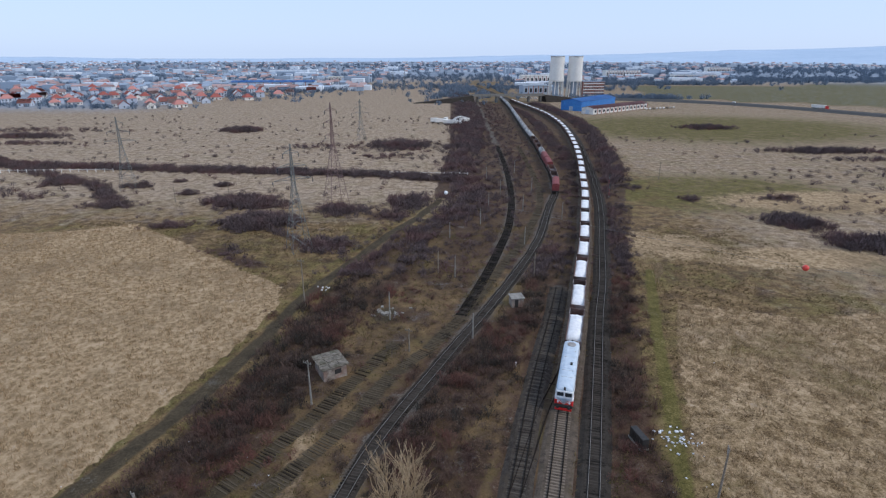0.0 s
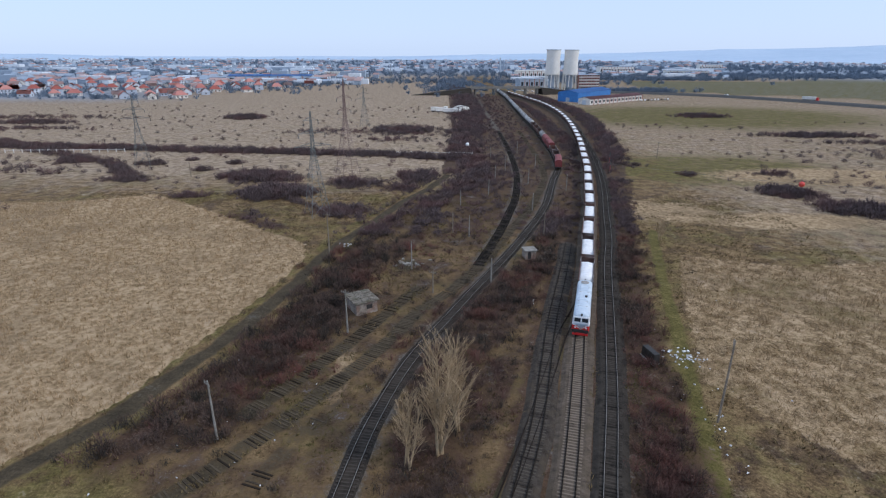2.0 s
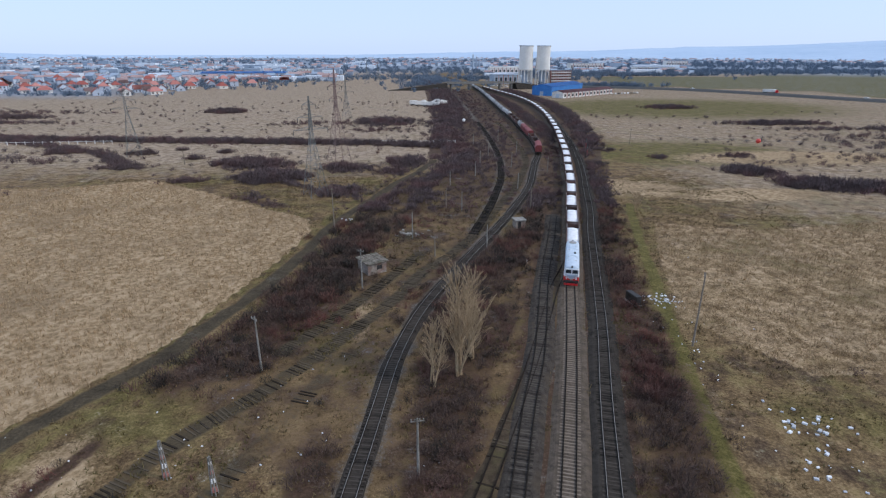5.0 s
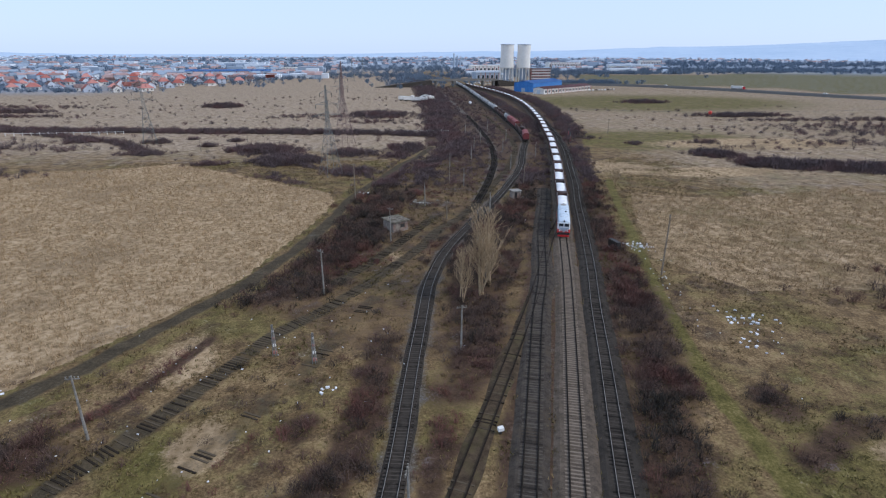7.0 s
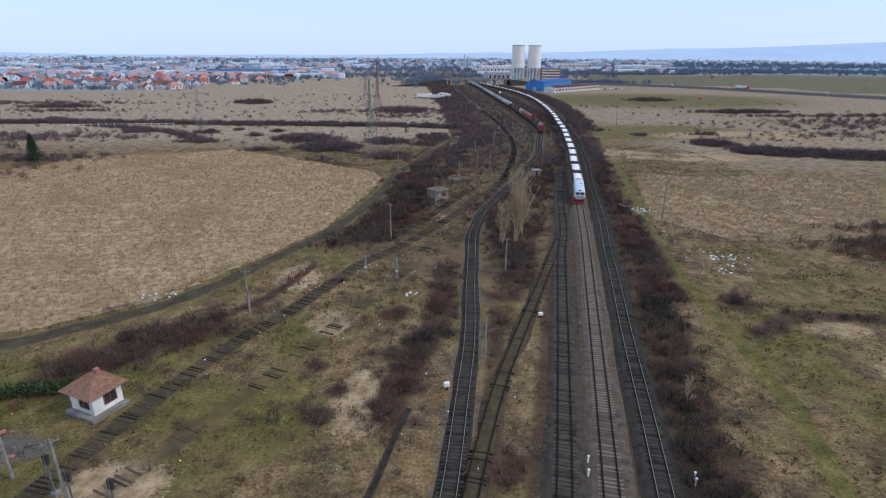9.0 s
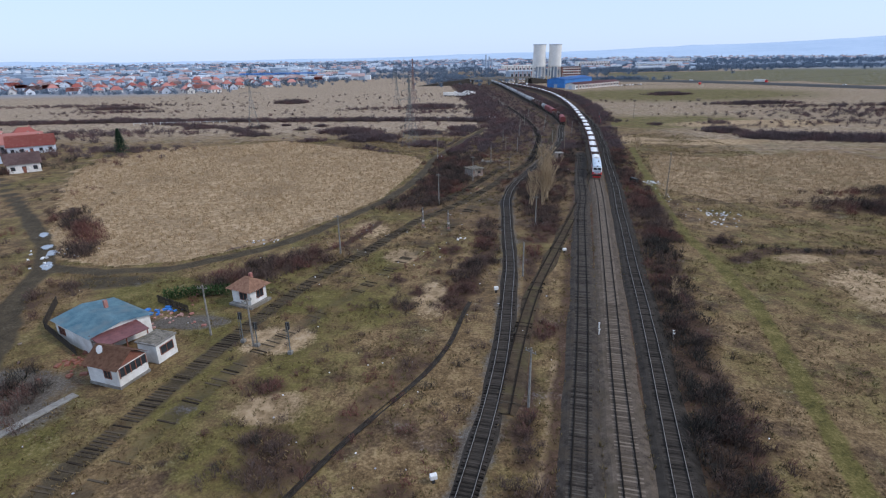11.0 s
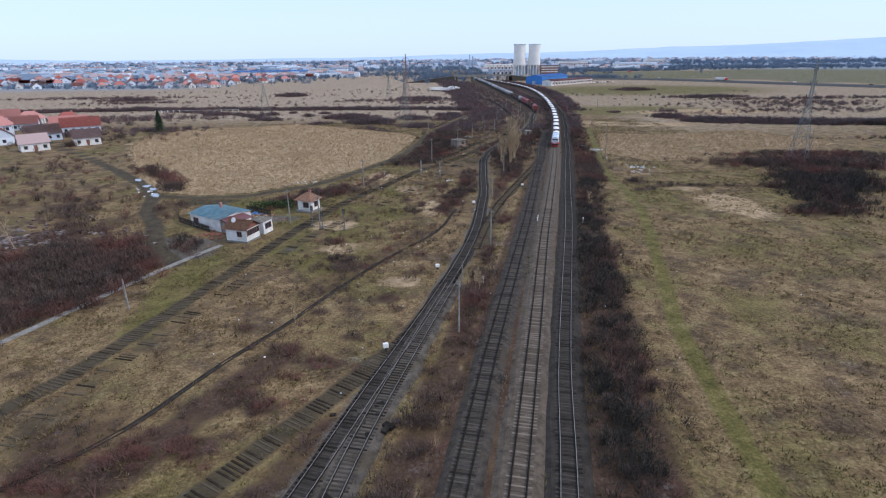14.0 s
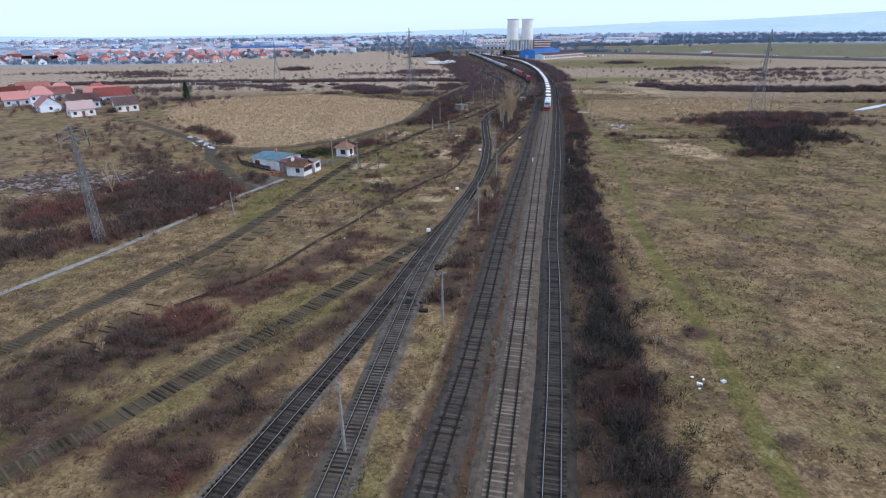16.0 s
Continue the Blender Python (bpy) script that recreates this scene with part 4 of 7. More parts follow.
def build_track(key, label, bed, ballast, sleeper, rail, near, rails=True, missing=0.0, step=0.6, low=0.0, worn=0.4, shine=False):
    """One track: ballast bed, two rails, sleepers; near is the stretch (y from, y to) whose sleepers are parts."""
    xy, d = spline(TRACKS[key], 1.0)
    top = thing("railway_track", label, "railway track", group="railway tracks", kind="structure")
    if low < 0.15:
        strip("ballast_bed", xy, d, [(-bed - 0.7, -0.02 - low * 0.3), (-bed, 0.26 - low), (-1.2 if bed > 1.2 else -bed * 0.9, 0.30 - low), (1.2 if bed > 1.2 else bed * 0.9, 0.30 - low), (bed, 0.26 - low), (bed + 0.7, -0.02 - low * 0.3)], M[ballast], worn=worn).parent = top
    if rails:
        keep = xy[:, 1] < (330 if rails is True else rails)
        for o in (-0.752, 0.752):
            bar_ob = strip("rail", xy[keep], d[keep], rail_profile(o, 0.335 - low), M[rail])
            bar_ob.parent = top
            if shine:
                z = 0.503 - low
                strip("running_surface", xy[keep], d[keep], [(o - 0.036, z), (o - 0.026, z + 0.008), (o + 0.026, z + 0.008), (o + 0.036, z)], M["bright_rail"]).parent = bar_ob
    sx, sd = spline(TRACKS[key], 0.05)
    pick = np.arange(0, len(sx), int(step / 0.05))
    r = np.random.default_rng(len(key) * 7 + len(TRACKS[key]))
    pick = pick[r.random(len(pick)) >= missing]
    tmpl = sleeper_box(2.5, 0.26, 0.2)
    mesh = None
    parts_made, v, f = 0, [], []
    for i in pick:
        x, y = sx[i]
        if not -215 < y < 330:
            continue
        ang = math.atan2(sd[i][1], sd[i][0]) - math.pi / 2 + r.normal(0, 0.012)
        zz = 0.232 - low + r.normal(0, 0.008)
        if near[0] < y < near[1] and parts_made < 300:
            if mesh is None:
                mesh = bpy.data.meshes.new("sleeper")
                mesh.from_pydata(tmpl.tolist(), [], SLEEPER_Q.tolist())
                mesh.materials.append(M[sleeper])
            ob = new("sleeper", mesh)
            ob.matrix_basis = Matrix.Translation((x, y, zz)) @ Matrix.Rotation(ang, 4, "Z")
            ob.parent = top
            parts_made += 1
        else:
            c, s = math.cos(ang), math.sin(ang)
            f.append(SLEEPER_Q + 8 * len(v))
            v.append(np.c_[x + tmpl[:, 0] * c - tmpl[:, 1] * s, y + tmpl[:, 0] * s + tmpl[:, 1] * c, tmpl[:, 2] + zz])
    if v:
        rest = np_mesh("sleepers", np.concatenate(v), np.concatenate(f), M[sleeper])
        rest.parent = top
        tagged(rest, kind="stuff")
    return top


build_track("main", "main railway track on clean grey ballast with concrete sleepers", 1.75, "ballast", "concrete_sleeper", "rail", (-160, -20), worn=0.12)
build_track("right", "railway track on dark oily ballast with blackened sleepers", 1.6, "dark_ballast", "wood_sleeper", "rail", (-160, -20), worn=0.1, shine=True)
build_track("loop", "loop railway track on grey ballast beside the main track", 1.5, "loop_ballast", "grimy_sleeper", "rail", (-155, -25), worn=0.14)
build_track("cross", "crossover railway track sunk in weedy soil", 0.9, "weedy_bed", "old_sleeper", "rusty_rail", (-50, 60), low=0.14, missing=0.85)
build_track("yard_a", "old yard track with shiny rails on black ashes", 0.95, "dark_ballast", "wood_sleeper", "rusty_rail", (-155, -30), worn=0.2, low=0.14, shine=True)
build_track("yard_b", "rusty yard track on pale gravel", 1.3, "yard_bed", "wood_sleeper", "rusty_rail", (-155, -60), low=0.08, shine=True)
build_track("overgrown", "overgrown disused yard track", 1.3, "weedy_bed", "old_sleeper", "rusty_rail", (-150, -70), rails=False, missing=0.25, low=0.285)
build_track("left_a", "disused yard track with weathered sleepers in weeds", 1.4, "weedy_bed", "old_sleeper", "rusty_rail", (-60, 60), rails=False, missing=0.28, low=0.278)
build_track("left_d", "disused siding of bare sleepers in weeds", 1.2, "weedy_bed", "old_sleeper", "rusty_rail", (40, 95), rails=False, missing=0.2, low=0.265)
build_track("left_b", "disused yard track overgrown with weeds", 1.2, "weedy_bed", "old_sleeper", "rusty_rail", (-60, 60), rails=False, missing=0.82, low=0.272)
build_track("left_c", "far siding track in weedy ballast", 0.9, "weedy_bed", "wood_sleeper", "rusty_rail", (0, 1), low=0.2)


# ---- train ----
def along(key):
    xy, d = spline(TRACKS[key], 1.0)
    far = np.r_[0, np.cumsum(np.hypot(*np.diff(xy, axis=0).T))]
    return xy, d, far


def place_on(line, s):
    xy, d, far = line
    x, y = np.interp(s, far, xy[:, 0]), np.interp(s, far, xy[:, 1])
    dx, dy = np.interp(s, far, d[:, 0]), np.interp(s, far, d[:, 1])
    return pose(x, y, 0.51, 0, 0, math.degrees(math.atan2(dy, dx)) - 90)


def bogie(parent, y, axles=2):
    bm = bmesh.new()
    for sx in (-1.0, 1.0):
        box(bm, sx, y, 0.62, 0.16, 1.1 + axles * 0.9, 0.34, bevel=0.04)
    box(bm, 0, y, 0.62, 1.9, 0.5, 0.3)
    b = part("bogie", bm, M["black"], parent)
    for k in range(axles):
        yy = y + (k - (axles - 1) / 2) * 1.8
        bm = bmesh.new()
        for sx in (-0.75, 0.75):
            bar(bm, (sx - 0.06, yy, 0.46), (sx + 0.06, yy, 0.46), 0.46, sides=20)
        bar(bm, (-0.75, yy, 0.46), (0.75, yy, 0.46), 0.08, sides=8)
        part("wheelset", bm, M["black"], b)


def buffers(parent, y, sign):
    for sx in (-0.87, 0.87):
        bm = bmesh.new()
        bar(bm, (sx, y, 1.05), (sx, y + sign * 0.42, 1.05), 0.09, sides=10)
        bar(bm, (sx, y + sign * 0.42, 1.05), (sx, y + sign * 0.5, 1.05), 0.23, sides=16)
        part("buffer", bm, M["black"], parent)


def section(bm, outline, ys):
    """Skin the outline (x, z) along y; ys is a list of (y, scale x, scale z about the sole, shift)."""
    rings = [[bm.verts.new((x * kx, y, 1.0 + (z - 1.0) * kz)) for x, z in outline] for y, kx, kz in ys]
    n = len(outline)
    for a, b in zip(rings[:-1], rings[1:]):
        for i in range(n):
            bm.faces.new((a[i], a[(i + 1) % n], b[(i + 1) % n], b[i]))
    bm.faces.new(rings[0][::-1])
    bm.faces.new(rings[-1])
    return bm


def locomotive():
    """A diesel locomotive, its leading cab at -y; rail level at z = 0."""
    t = thing("locomotive", "red and white diesel locomotive with a pale blue-grey roof", "locomotive")
    lower = [(-1.5, 1.0), (1.5, 1.0), (1.5, 1.95), (-1.5, 1.95)]
    bm = section(bmesh.new(), lower, [(-8.05, 0.86, 1, ), (-7.75, 0.97, 1), (7.75, 0.97, 1), (8.05, 0.86, 1)])
    part("lower_body", bm, M["loco_red"], t, "bright red lower body side")
    band = [(-1.5, 1.95), (1.5, 1.95), (1.5, 2.25), (-1.5, 2.25)]
    part("white_band", section(bmesh.new(), band, [(-8.03, 0.865, 1), (-7.7, 0.975, 1), (7.7, 0.975, 1), (8.03, 0.865, 1)]), M["loco_white"], t, "white band round the body")
    upper = [(-1.47, 2.25), (1.47, 2.25), (1.45, 3.1), (1.36, 3.5), (-1.36, 3.5), (-1.45, 3.1)]
    part("upper_body", section(bmesh.new(), upper, [(-7.98, 0.86, 1), (-7.3, 0.97, 1), (7.3, 0.97, 1), (7.98, 0.86, 1)]), M["loco_white"], t)
    rf = [(-1.40, 3.48), (1.40, 3.48), (1.32, 3.72), (1.0, 3.93), (0.5, 4.04), (-0.5, 4.04), (-1.0, 3.93), (-1.32, 3.72)]
    part("roof", section(bmesh.new(), rf, [(-7.75, 0.84, 0.93), (-7.3, 0.96, 0.985), (-6.6, 0.99, 1), (6.6, 0.99, 1), (7.3, 0.96, 0.985), (7.75, 0.84, 0.93)]), M["loco_roof"], t, "pale blue-grey roof", True)
    for sgn in (-1, 1):
        for sx in (-0.62, 0.62):
            bm = box(bmesh.new(), 0, 0, 0, 1.0, 0.06, 0.72, bevel=0.02)
            w = part("windscreen", bm, M["glass"], t, "dark cab windscreen")
            w.matrix_basis = pose(sx, sgn * 8.0, 2.98, sgn * -6, 0, 0)
            bm = bmesh.new()
            bar(bm, (sx * 1.45, sgn * 8.02, 1.62), (sx * 1.45, sgn * 8.16, 1.62), 0.16, sides=14)
            part("headlight", bm, M["loco_white"], t, "round headlight")
        bm = bmesh.new()
        vs = [bm.verts.new(p) for p in ((-1.26, sgn * 8.075, 2.3), (0, sgn * 8.10, 1.45), (1.26, sgn * 8.075, 2.3), (1.26, sgn * 8.075, 2.12), (0, sgn * 8.10, 1.22), (-1.26, sgn * 8.075, 2.12))]
        bm.faces.new((vs[0], vs[1], vs[4], vs[5]))
        bm.faces.new((vs[1], vs[2], vs[3], vs[4]))
        bmesh.ops.solidify(bm, geom=bm.faces[:], thickness=0.03)
        part("front_chevron", bm, M["loco_white"], t, "white chevron on the cab front")
        bm = bmesh.new()
        vs = [bm.verts.new(p) for p in ((-1.2, sgn * 8.085, 2.36), (1.2, sgn * 8.085, 2.36), (0, sgn * 8.11, 1.5))]
        bm.faces.new(vs)
        bmesh.ops.solidify(bm, geom=bm.faces[:], thickness=0.02)
        part("front_panel", bm, M["loco_roof"], t, "pale grey nose panel")
        part("buffer_beam", box(bmesh.new(), 0, sgn * 8.15, 1.0, 2.7, 0.22, 0.5, bevel=0.05), M["black"], t)
        part("snow_plough", box(bmesh.new(), 0, sgn * 8.2, 0.45, 2.6, 0.16, 0.42, bevel=0.04), M["loco_red"], t)
        part("top_lamp", bar(bmesh.new(), (0, sgn * 7.5, 3.86), (0, sgn * 7.85, 3.8), 0.17, sides=14), M["black"], t, "round roof lamp")
        buffers(t, sgn * 8.2, sgn)
        for y in (-4.3, 4.3) if sgn > 0 else ():
            bogie(t, y, 3)
    bm = bmesh.new()
    bar(bm, (0, 6.0, 4.03), (0, 6.0, 4.12), 0.75, sides=24)
    part("fan_grille", bm, M["tank_grey"], t, "round roof fan grille")
    part("exhaust", box(bmesh.new(), 0.45, -0.6, 4.12, 0.4, 0.6, 0.3, bevel=0.04), M["black"], t, "sooty exhaust")
    for y in (-4.6, -2.6, 1.6, 3.8):
        bm = bmesh.new()
        box(bm, 0, y, 4.02, 1.7, 0.05, 0.05)
        part("roof_rib", bm, M["tank_grey"], t)
    for a, b in ((-2.2, 0.8), (1.9, 5.0)):
        part("roof_hatch", box(bmesh.new(), 0, (a + b) / 2, 4.03, 1.3, b - a - 0.3, 0.09, bevel=0.02), M["loco_roof"], t)
    for sx in (-1, 1):
        for y in (-6.9, 6.9):
            part("side_window", box(bmesh.new(), sx * 1.455, y, 2.9, 0.04, 0.8, 0.6, bevel=0.02), M["glass"], t)
        for y in (-3.5, -1.2, 1.2, 3.5):
            part("side_grille", box(bmesh.new(), sx * 1.452, y, 2.85, 0.04, 1.5, 0.7, bevel=0.01), M["black"], t)
    part("fuel_tank", box(bmesh.new(), 0, 0, 0.75, 2.3, 3.4, 0.6, bevel=0.1), M["black"], t)
    return t


def heap(bm, lx, ly, z0, seed):
    """A heaped load of loose white stone with two soft peaks."""
    r = np.random.default_rng(seed)
    nx, ny = 9, 29
    p1, p2 = r.uniform(-0.55, -0.2), r.uniform(0.2, 0.55)
    h1, h2 = r.uniform(0.45, 0.85), r.uniform(0.45, 0.85)
    g = []
    for j in range(ny):
        row = []
        for i in range(nx):
            u, v = -1 + 2 * i / (nx - 1), -1 + 2 * j / (ny - 1)
            h = max(h1 * max(0, 1 - abs(v - p1) * 1.5), h2 * max(0, 1 - abs(v - p2) * 1.5)) * (1 - 0.85 * u * u) - 0.35 * max(0, abs(v) - 0.86) * 8
            row.append(bm.verts.new((u * lx, v * ly, z0 + h + 0.05 * r.normal())))
        g.append(row)
    for j in range(ny - 1):
        for i in range(nx - 1):
            bm.faces.new((g[j][i], g[j][i + 1], g[j + 1][i + 1], g[j + 1][i]))
    skirt = [g[0][i] for i in range(nx)] + [g[j][-1] for j in range(1, ny)] + [g[-1][i] for i in range(nx - 2, -1, -1)] + [g[j][0] for j in range(ny - 2, 0, -1)]
    low = [bm.verts.new((v.co.x, v.co.y, z0 - 0.8)) for v in skirt]
    for i in range(len(skirt)):
        k = (i + 1) % len(skirt)
        bm.faces.new((skirt[i], low[i], low[k], skirt[k]))
    return bm


def open_wagon(seed, paint="wagon_brown", loaded=True, label="rust-brown open goods wagon heaped with white crushed stone"):
    t = thing("goods_wagon", label, "goods wagon", group="wagons of the freight train")
    L, W = 6.9, 1.42
    part("underframe", box(bmesh.new(), 0, 0, 1.15, 2.5, 2 * L, 0.22, bevel=0.03), M["black"], t)
    part("floor", box(bmesh.new(), 0, 0, 1.33, 2.7, 2 * L, 0.1), M[paint], t)
    for sx in (-1, 1):
        bm = box(bmesh.new(), sx * W, 0, 2.15, 0.08, 2 * L, 1.6)
        box(bm, sx * W, 0, 2.97, 0.16, 2 * L, 0.1)
        sd = part("side_wall", bm, M[paint], t)
        for k in range(9):
            y = -L + 0.3 + k * (2 * L - 0.6) / 8
            part("rib", box(bmesh.new(), sx * (W + 0.07), y, 2.1, 0.1, 0.14, 1.6), M[paint], sd)
    for sy in (-1, 1):
        bm = box(bmesh.new(), 0, sy * L, 2.15, 2 * W, 0.08, 1.6)
        box(bm, 0, sy * L, 2.97, 2 * W + 0.1, 0.16, 0.1)
        part("end_wall", bm, M[paint], t)
        buffers(t, sy * (L + 0.05), sy)
        bogie(t, sy * 4.7)
    if loaded:
        part("load", heap(bmesh.new(), W - 0.05, L - 1.5, 2.62, seed), M["white_load"], t, "heaped white crushed stone", True)
    return t


def covered_wagon():
    t = thing("covered_wagon", "oxide-red covered goods wagon on a siding", "goods wagon", group="parked wagons")
    o = [(-1.4, 1.2), (1.4, 1.2), (1.4, 3.3), (1.15, 3.75), (0.6, 4.0), (-0.6, 4.0), (-1.15, 3.75), (-1.4, 3.3)]
    part("body", section(bmesh.new(), o, [(-7, 1, 1), (7, 1, 1)]), M["wagon_red"], t)
    part("underframe", box(bmesh.new(), 0, 0, 1.05, 2.4, 14.2, 0.25), M["black"], t)
    for sx in (-1, 1):
        for y in (-3.4, 3.4):
            part("sliding_door", box(bmesh.new(), sx * 1.43, y, 2.3, 0.07, 3.0, 1.9, bevel=0.02), M["wagon_red"], t)
    for sy in (-1, 1):
        bogie(t, sy * 4.6)
        buffers(t, sy * 7.05, sy)
    return t


def tank_wagon():
    t = thing("tank_wagon", "dusty grey cylindrical tank wagon on a siding", "tank wagon", group="parked wagons")
    bm = bmesh.new()
    bar(bm, (0, -6.3, 2.6), (0, 6.3, 2.6), 1.4, sides=24)
    for sy in (-1, 1):
        bar(bm, (0, sy * 6.3, 2.6), (0, sy * 6.75, 2.6), 1.4, 0.8, sides=24)
    part("barrel", bm, M["tank_grey"], t, "", True)
    part("underframe", box(bmesh.new(), 0, 0, 1.1, 2.2, 14, 0.25), M["black"], t)
    part("dome", bar(bmesh.new(), (0, 0, 3.9), (0, 0, 4.35), 0.45, sides=16), M["tank_grey"], t)
    part("walkway", box(bmesh.new(), 0, 0, 4.08, 0.6, 9.0, 0.05), M["black"], t)
    for y in (-4.5, 4.5):
        part("saddle", box(bmesh.new(), 0, y, 1.5, 2.2, 0.4, 0.7), M["black"], t)
    for sy in (-1, 1):
        bogie(t, sy * 4.6)
        buffers(t, sy * 7.0, sy)
    return t


line_main = along("main")
s0 = float(np.interp(70.0, line_main[0][:, 1], line_main[2]))
loco = locomotive()
loco.matrix_basis = place_on(line_main, s0 + 8.7)
variants = []
s = s0 + 17.3
for k in range(36):
    s_mid = s + 7.55
    if k < 5:
        w = open_wagon(k + 3)
        w.matrix_basis = place_on(line_main, s_mid)
        variants.append(w)
    else:
        copy_thing(variants[(k * 3 + k // 5) % 5], place_on(line_main, s_mid))
    s += 15.6

line_p = along("yard_a")
sp = float(np.interp(209, line_p[0][:, 1], line_p[2]))
cw, tw, ow = covered_wagon(), tank_wagon(), open_wagon(91, "wagon_brown", False, "empty rust-brown open goods wagon on a siding")
tagged(ow, group="parked wagons")
for k in range(30):
    src = ow if k in (1, 2, 6, 7, 8) else cw if k in (0, 3, 4) else tw
    m = place_on(line_p, sp + 7.6 + k * 15.4)
    if k in (0, 1, 5):
        src.matrix_basis = m
    else:
        copy_thing(src, m)


# ---- scrub, reeds and grass ----
ALL_RAILS = [np.array(TRACKS[k]) for k in ("main", "right", "loop", "cross", "yard_a", "yard_b")]
OLD_RAILS = [np.array(TRACKS[k]) for k in ("left_a", "left_b", "left_d", "overgrown", "left_c")]
BUILT = [(-86.5, -25, 9), (-78.5, -36.5, 5), (-75.5, -31, 4), (-68.5, -14.5, 4.5), (-21, 82, 3.6), (14.8, 109, 3), (-13, 105, 2.5)]


def clear_of(px, py, rails=2.1, old=1.2, lanes=1.0):
    ok = np.ones(px.shape, bool)
    for line in ALL_RAILS:
        ok &= distance_to(px, py, line) > rails
    for line in OLD_RAILS:
        ok &= distance_to(px, py, line) > old
    for line, half in DIRT:
        ok &= distance_to(px, py, line) > half * 1.35 * lanes
    ok &= distance_to(px, py, LANE) > 1.4 * lanes
    for x, y, r in BUILT:
        ok &= np.hypot(px - x, py - y) > r
    return ok


def bush_template(stems, twigs, width, r):
    """Triangles of one bare shrub of unit height: stems fan out from the root under a ragged dome of fine twigs."""
    tris = []
    for _ in range(stems):
        a, lean = r.uniform(0, 2 * math.pi), r.uniform(0.1, 0.62) ** 0.8
        root = np.array([r.normal(0, 0.16), r.normal(0, 0.16), 0.0])
        tip = root + np.array([math.cos(a) * lean, math.sin(a) * lean, r.uniform(0.6, 1.0) * (1.05 - 0.6 * lean)])
        side = np.array([-math.sin(a), math.cos(a), 0]) * width * r.uniform(0.7, 1.3)
        tris.append((root - side, root + side, tip))
    lumps = r.uniform(0.72, 1.1, 7)
    for _ in range(stems * twigs):
        a = r.uniform(0, 2 * math.pi)
        q = math.sqrt(r.random()) * lumps[int(a * 7 / 6.2832) % 7]
        top = 0.82 * math.sqrt(max(0.0, 1.15 - q * q)) * lumps[int(a * 5) % 7]
        p = np.array([math.cos(a) * q * 0.66, math.sin(a) * q * 0.66, max(0.02, top * r.uniform(0.45, 1.0) - 0.1)])
        d = np.array([math.cos(a) * q * 0.16 + r.normal(0, 0.07), math.sin(a) * q * 0.16 + r.normal(0, 0.07), r.uniform(0.06, 0.26)])
        w = np.cross(d, r.normal(0, 1, 3))
        w *= width * 0.7 / (np.linalg.norm(w) + 1e-6)
        tris.append((p - w, p + w, p + d))
    return np.array(tris)


def scatter_mesh(name, spots, templates, mat, label, category):
    """One mesh of many turned, scaled copies of the templates. spots: x, y, spread, height."""
    r = np.random.default_rng(len(spots))
    kind = r.integers(0, len(templates), len(spots))
    ang = r.uniform(0, 2 * math.pi, len(spots))
    blocks = []
    for k, tm in enumerate(templates):
        s = spots[kind == k]
        if not len(s):
            continue
        a = ang[kind == k]
        c, sn = np.cos(a)[:, None], np.sin(a)[:, None]
        p = tm.reshape(-1, 3)
        x = (p[:, 0] * c - p[:, 1] * sn) * s[:, 2:3] + s[:, 0:1]
        y = (p[:, 0] * sn + p[:, 1] * c) * s[:, 2:3] + s[:, 1:2]
        z = p[:, 2] * s[:, 3:4] - 0.08 + bumpy(s[:, 0:1], s[:, 1:2])
        blocks.append(np.stack([x, y, z], -1).reshape(-1, 3))
    v = np.concatenate(blocks)
    ob = np_mesh(name, v, np.arange(len(v)).reshape(-1, 3), mat)
    return tagged(ob, label, category, kind="stuff")


def shrub_spots():
    near, far = [], []
    r = np.random.default_rng(5)
    for shape, dens, tall in THICKETS:
        if shape[0] == "belt":
            line = np.array(shape[1])
            lo, hi = line.min(0) - shape[2] * 1.4, line.max(0) + shape[2] * 1.4
        else:
            m = max(shape[3], shape[4]) * 1.4
            lo, hi = np.array(shape[1:3]) - m, np.array(shape[1:3]) + m
        n = int((hi - lo).prod() * dens)
        x, y = r.uniform(lo[0], hi[0], n), r.uniform(lo[1], hi[1], n)
        q = in_shape(x, y, shape)
        keep = (r.random(n) < q**1.3) & clear_of(x, y)
        patch = 0.5 + 0.5 * np.sin(x * 0.37 + 2 * np.sin(y * 0.21)) * np.sin(y * 0.31 + 1.7)
        keep &= r.random(n) < 0.55 + 0.45 * patch
        x, y, q = x[keep], y[keep], q[keep]
        h = tall * r.uniform(0.5, 1.08, len(x)) * (0.6 + 0.4 * q)
        s = np.stack([x, y, h * r.uniform(0.75, 1.15, len(x)), h], 1)
        # shrubs beyond this line take the haze-greyed twig colour
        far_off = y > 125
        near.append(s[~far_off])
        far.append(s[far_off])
    # single shrubs out in the grass
    x, y = r.uniform(-330, 300, 1500), r.uniform(165, 480, 1500)
    ok = clear_of(x, y, 4, 3) & ~((x > 60) & ((y > 380) | (r.random(1500) < 0.6))) & (r.random(1500) < 0.35 + 0.65 * (np.sin(x * 0.03) * np.sin(y * 0.05 + 1) > 0.1))
    h = r.uniform(0.8, 2.6, ok.sum())
    far.append(np.stack([x[ok], y[ok], h * 0.9, h], 1))
    x, y = r.uniform(-66, -26, 520), r.uniform(-110, 24, 520)
    ok = clear_of(x, y)
    h = r.uniform(0.5, 1.5, ok.sum())
    near.append(np.stack([x[ok], y[ok], h, h], 1))
    return np.concatenate(near), np.concatenate(far)


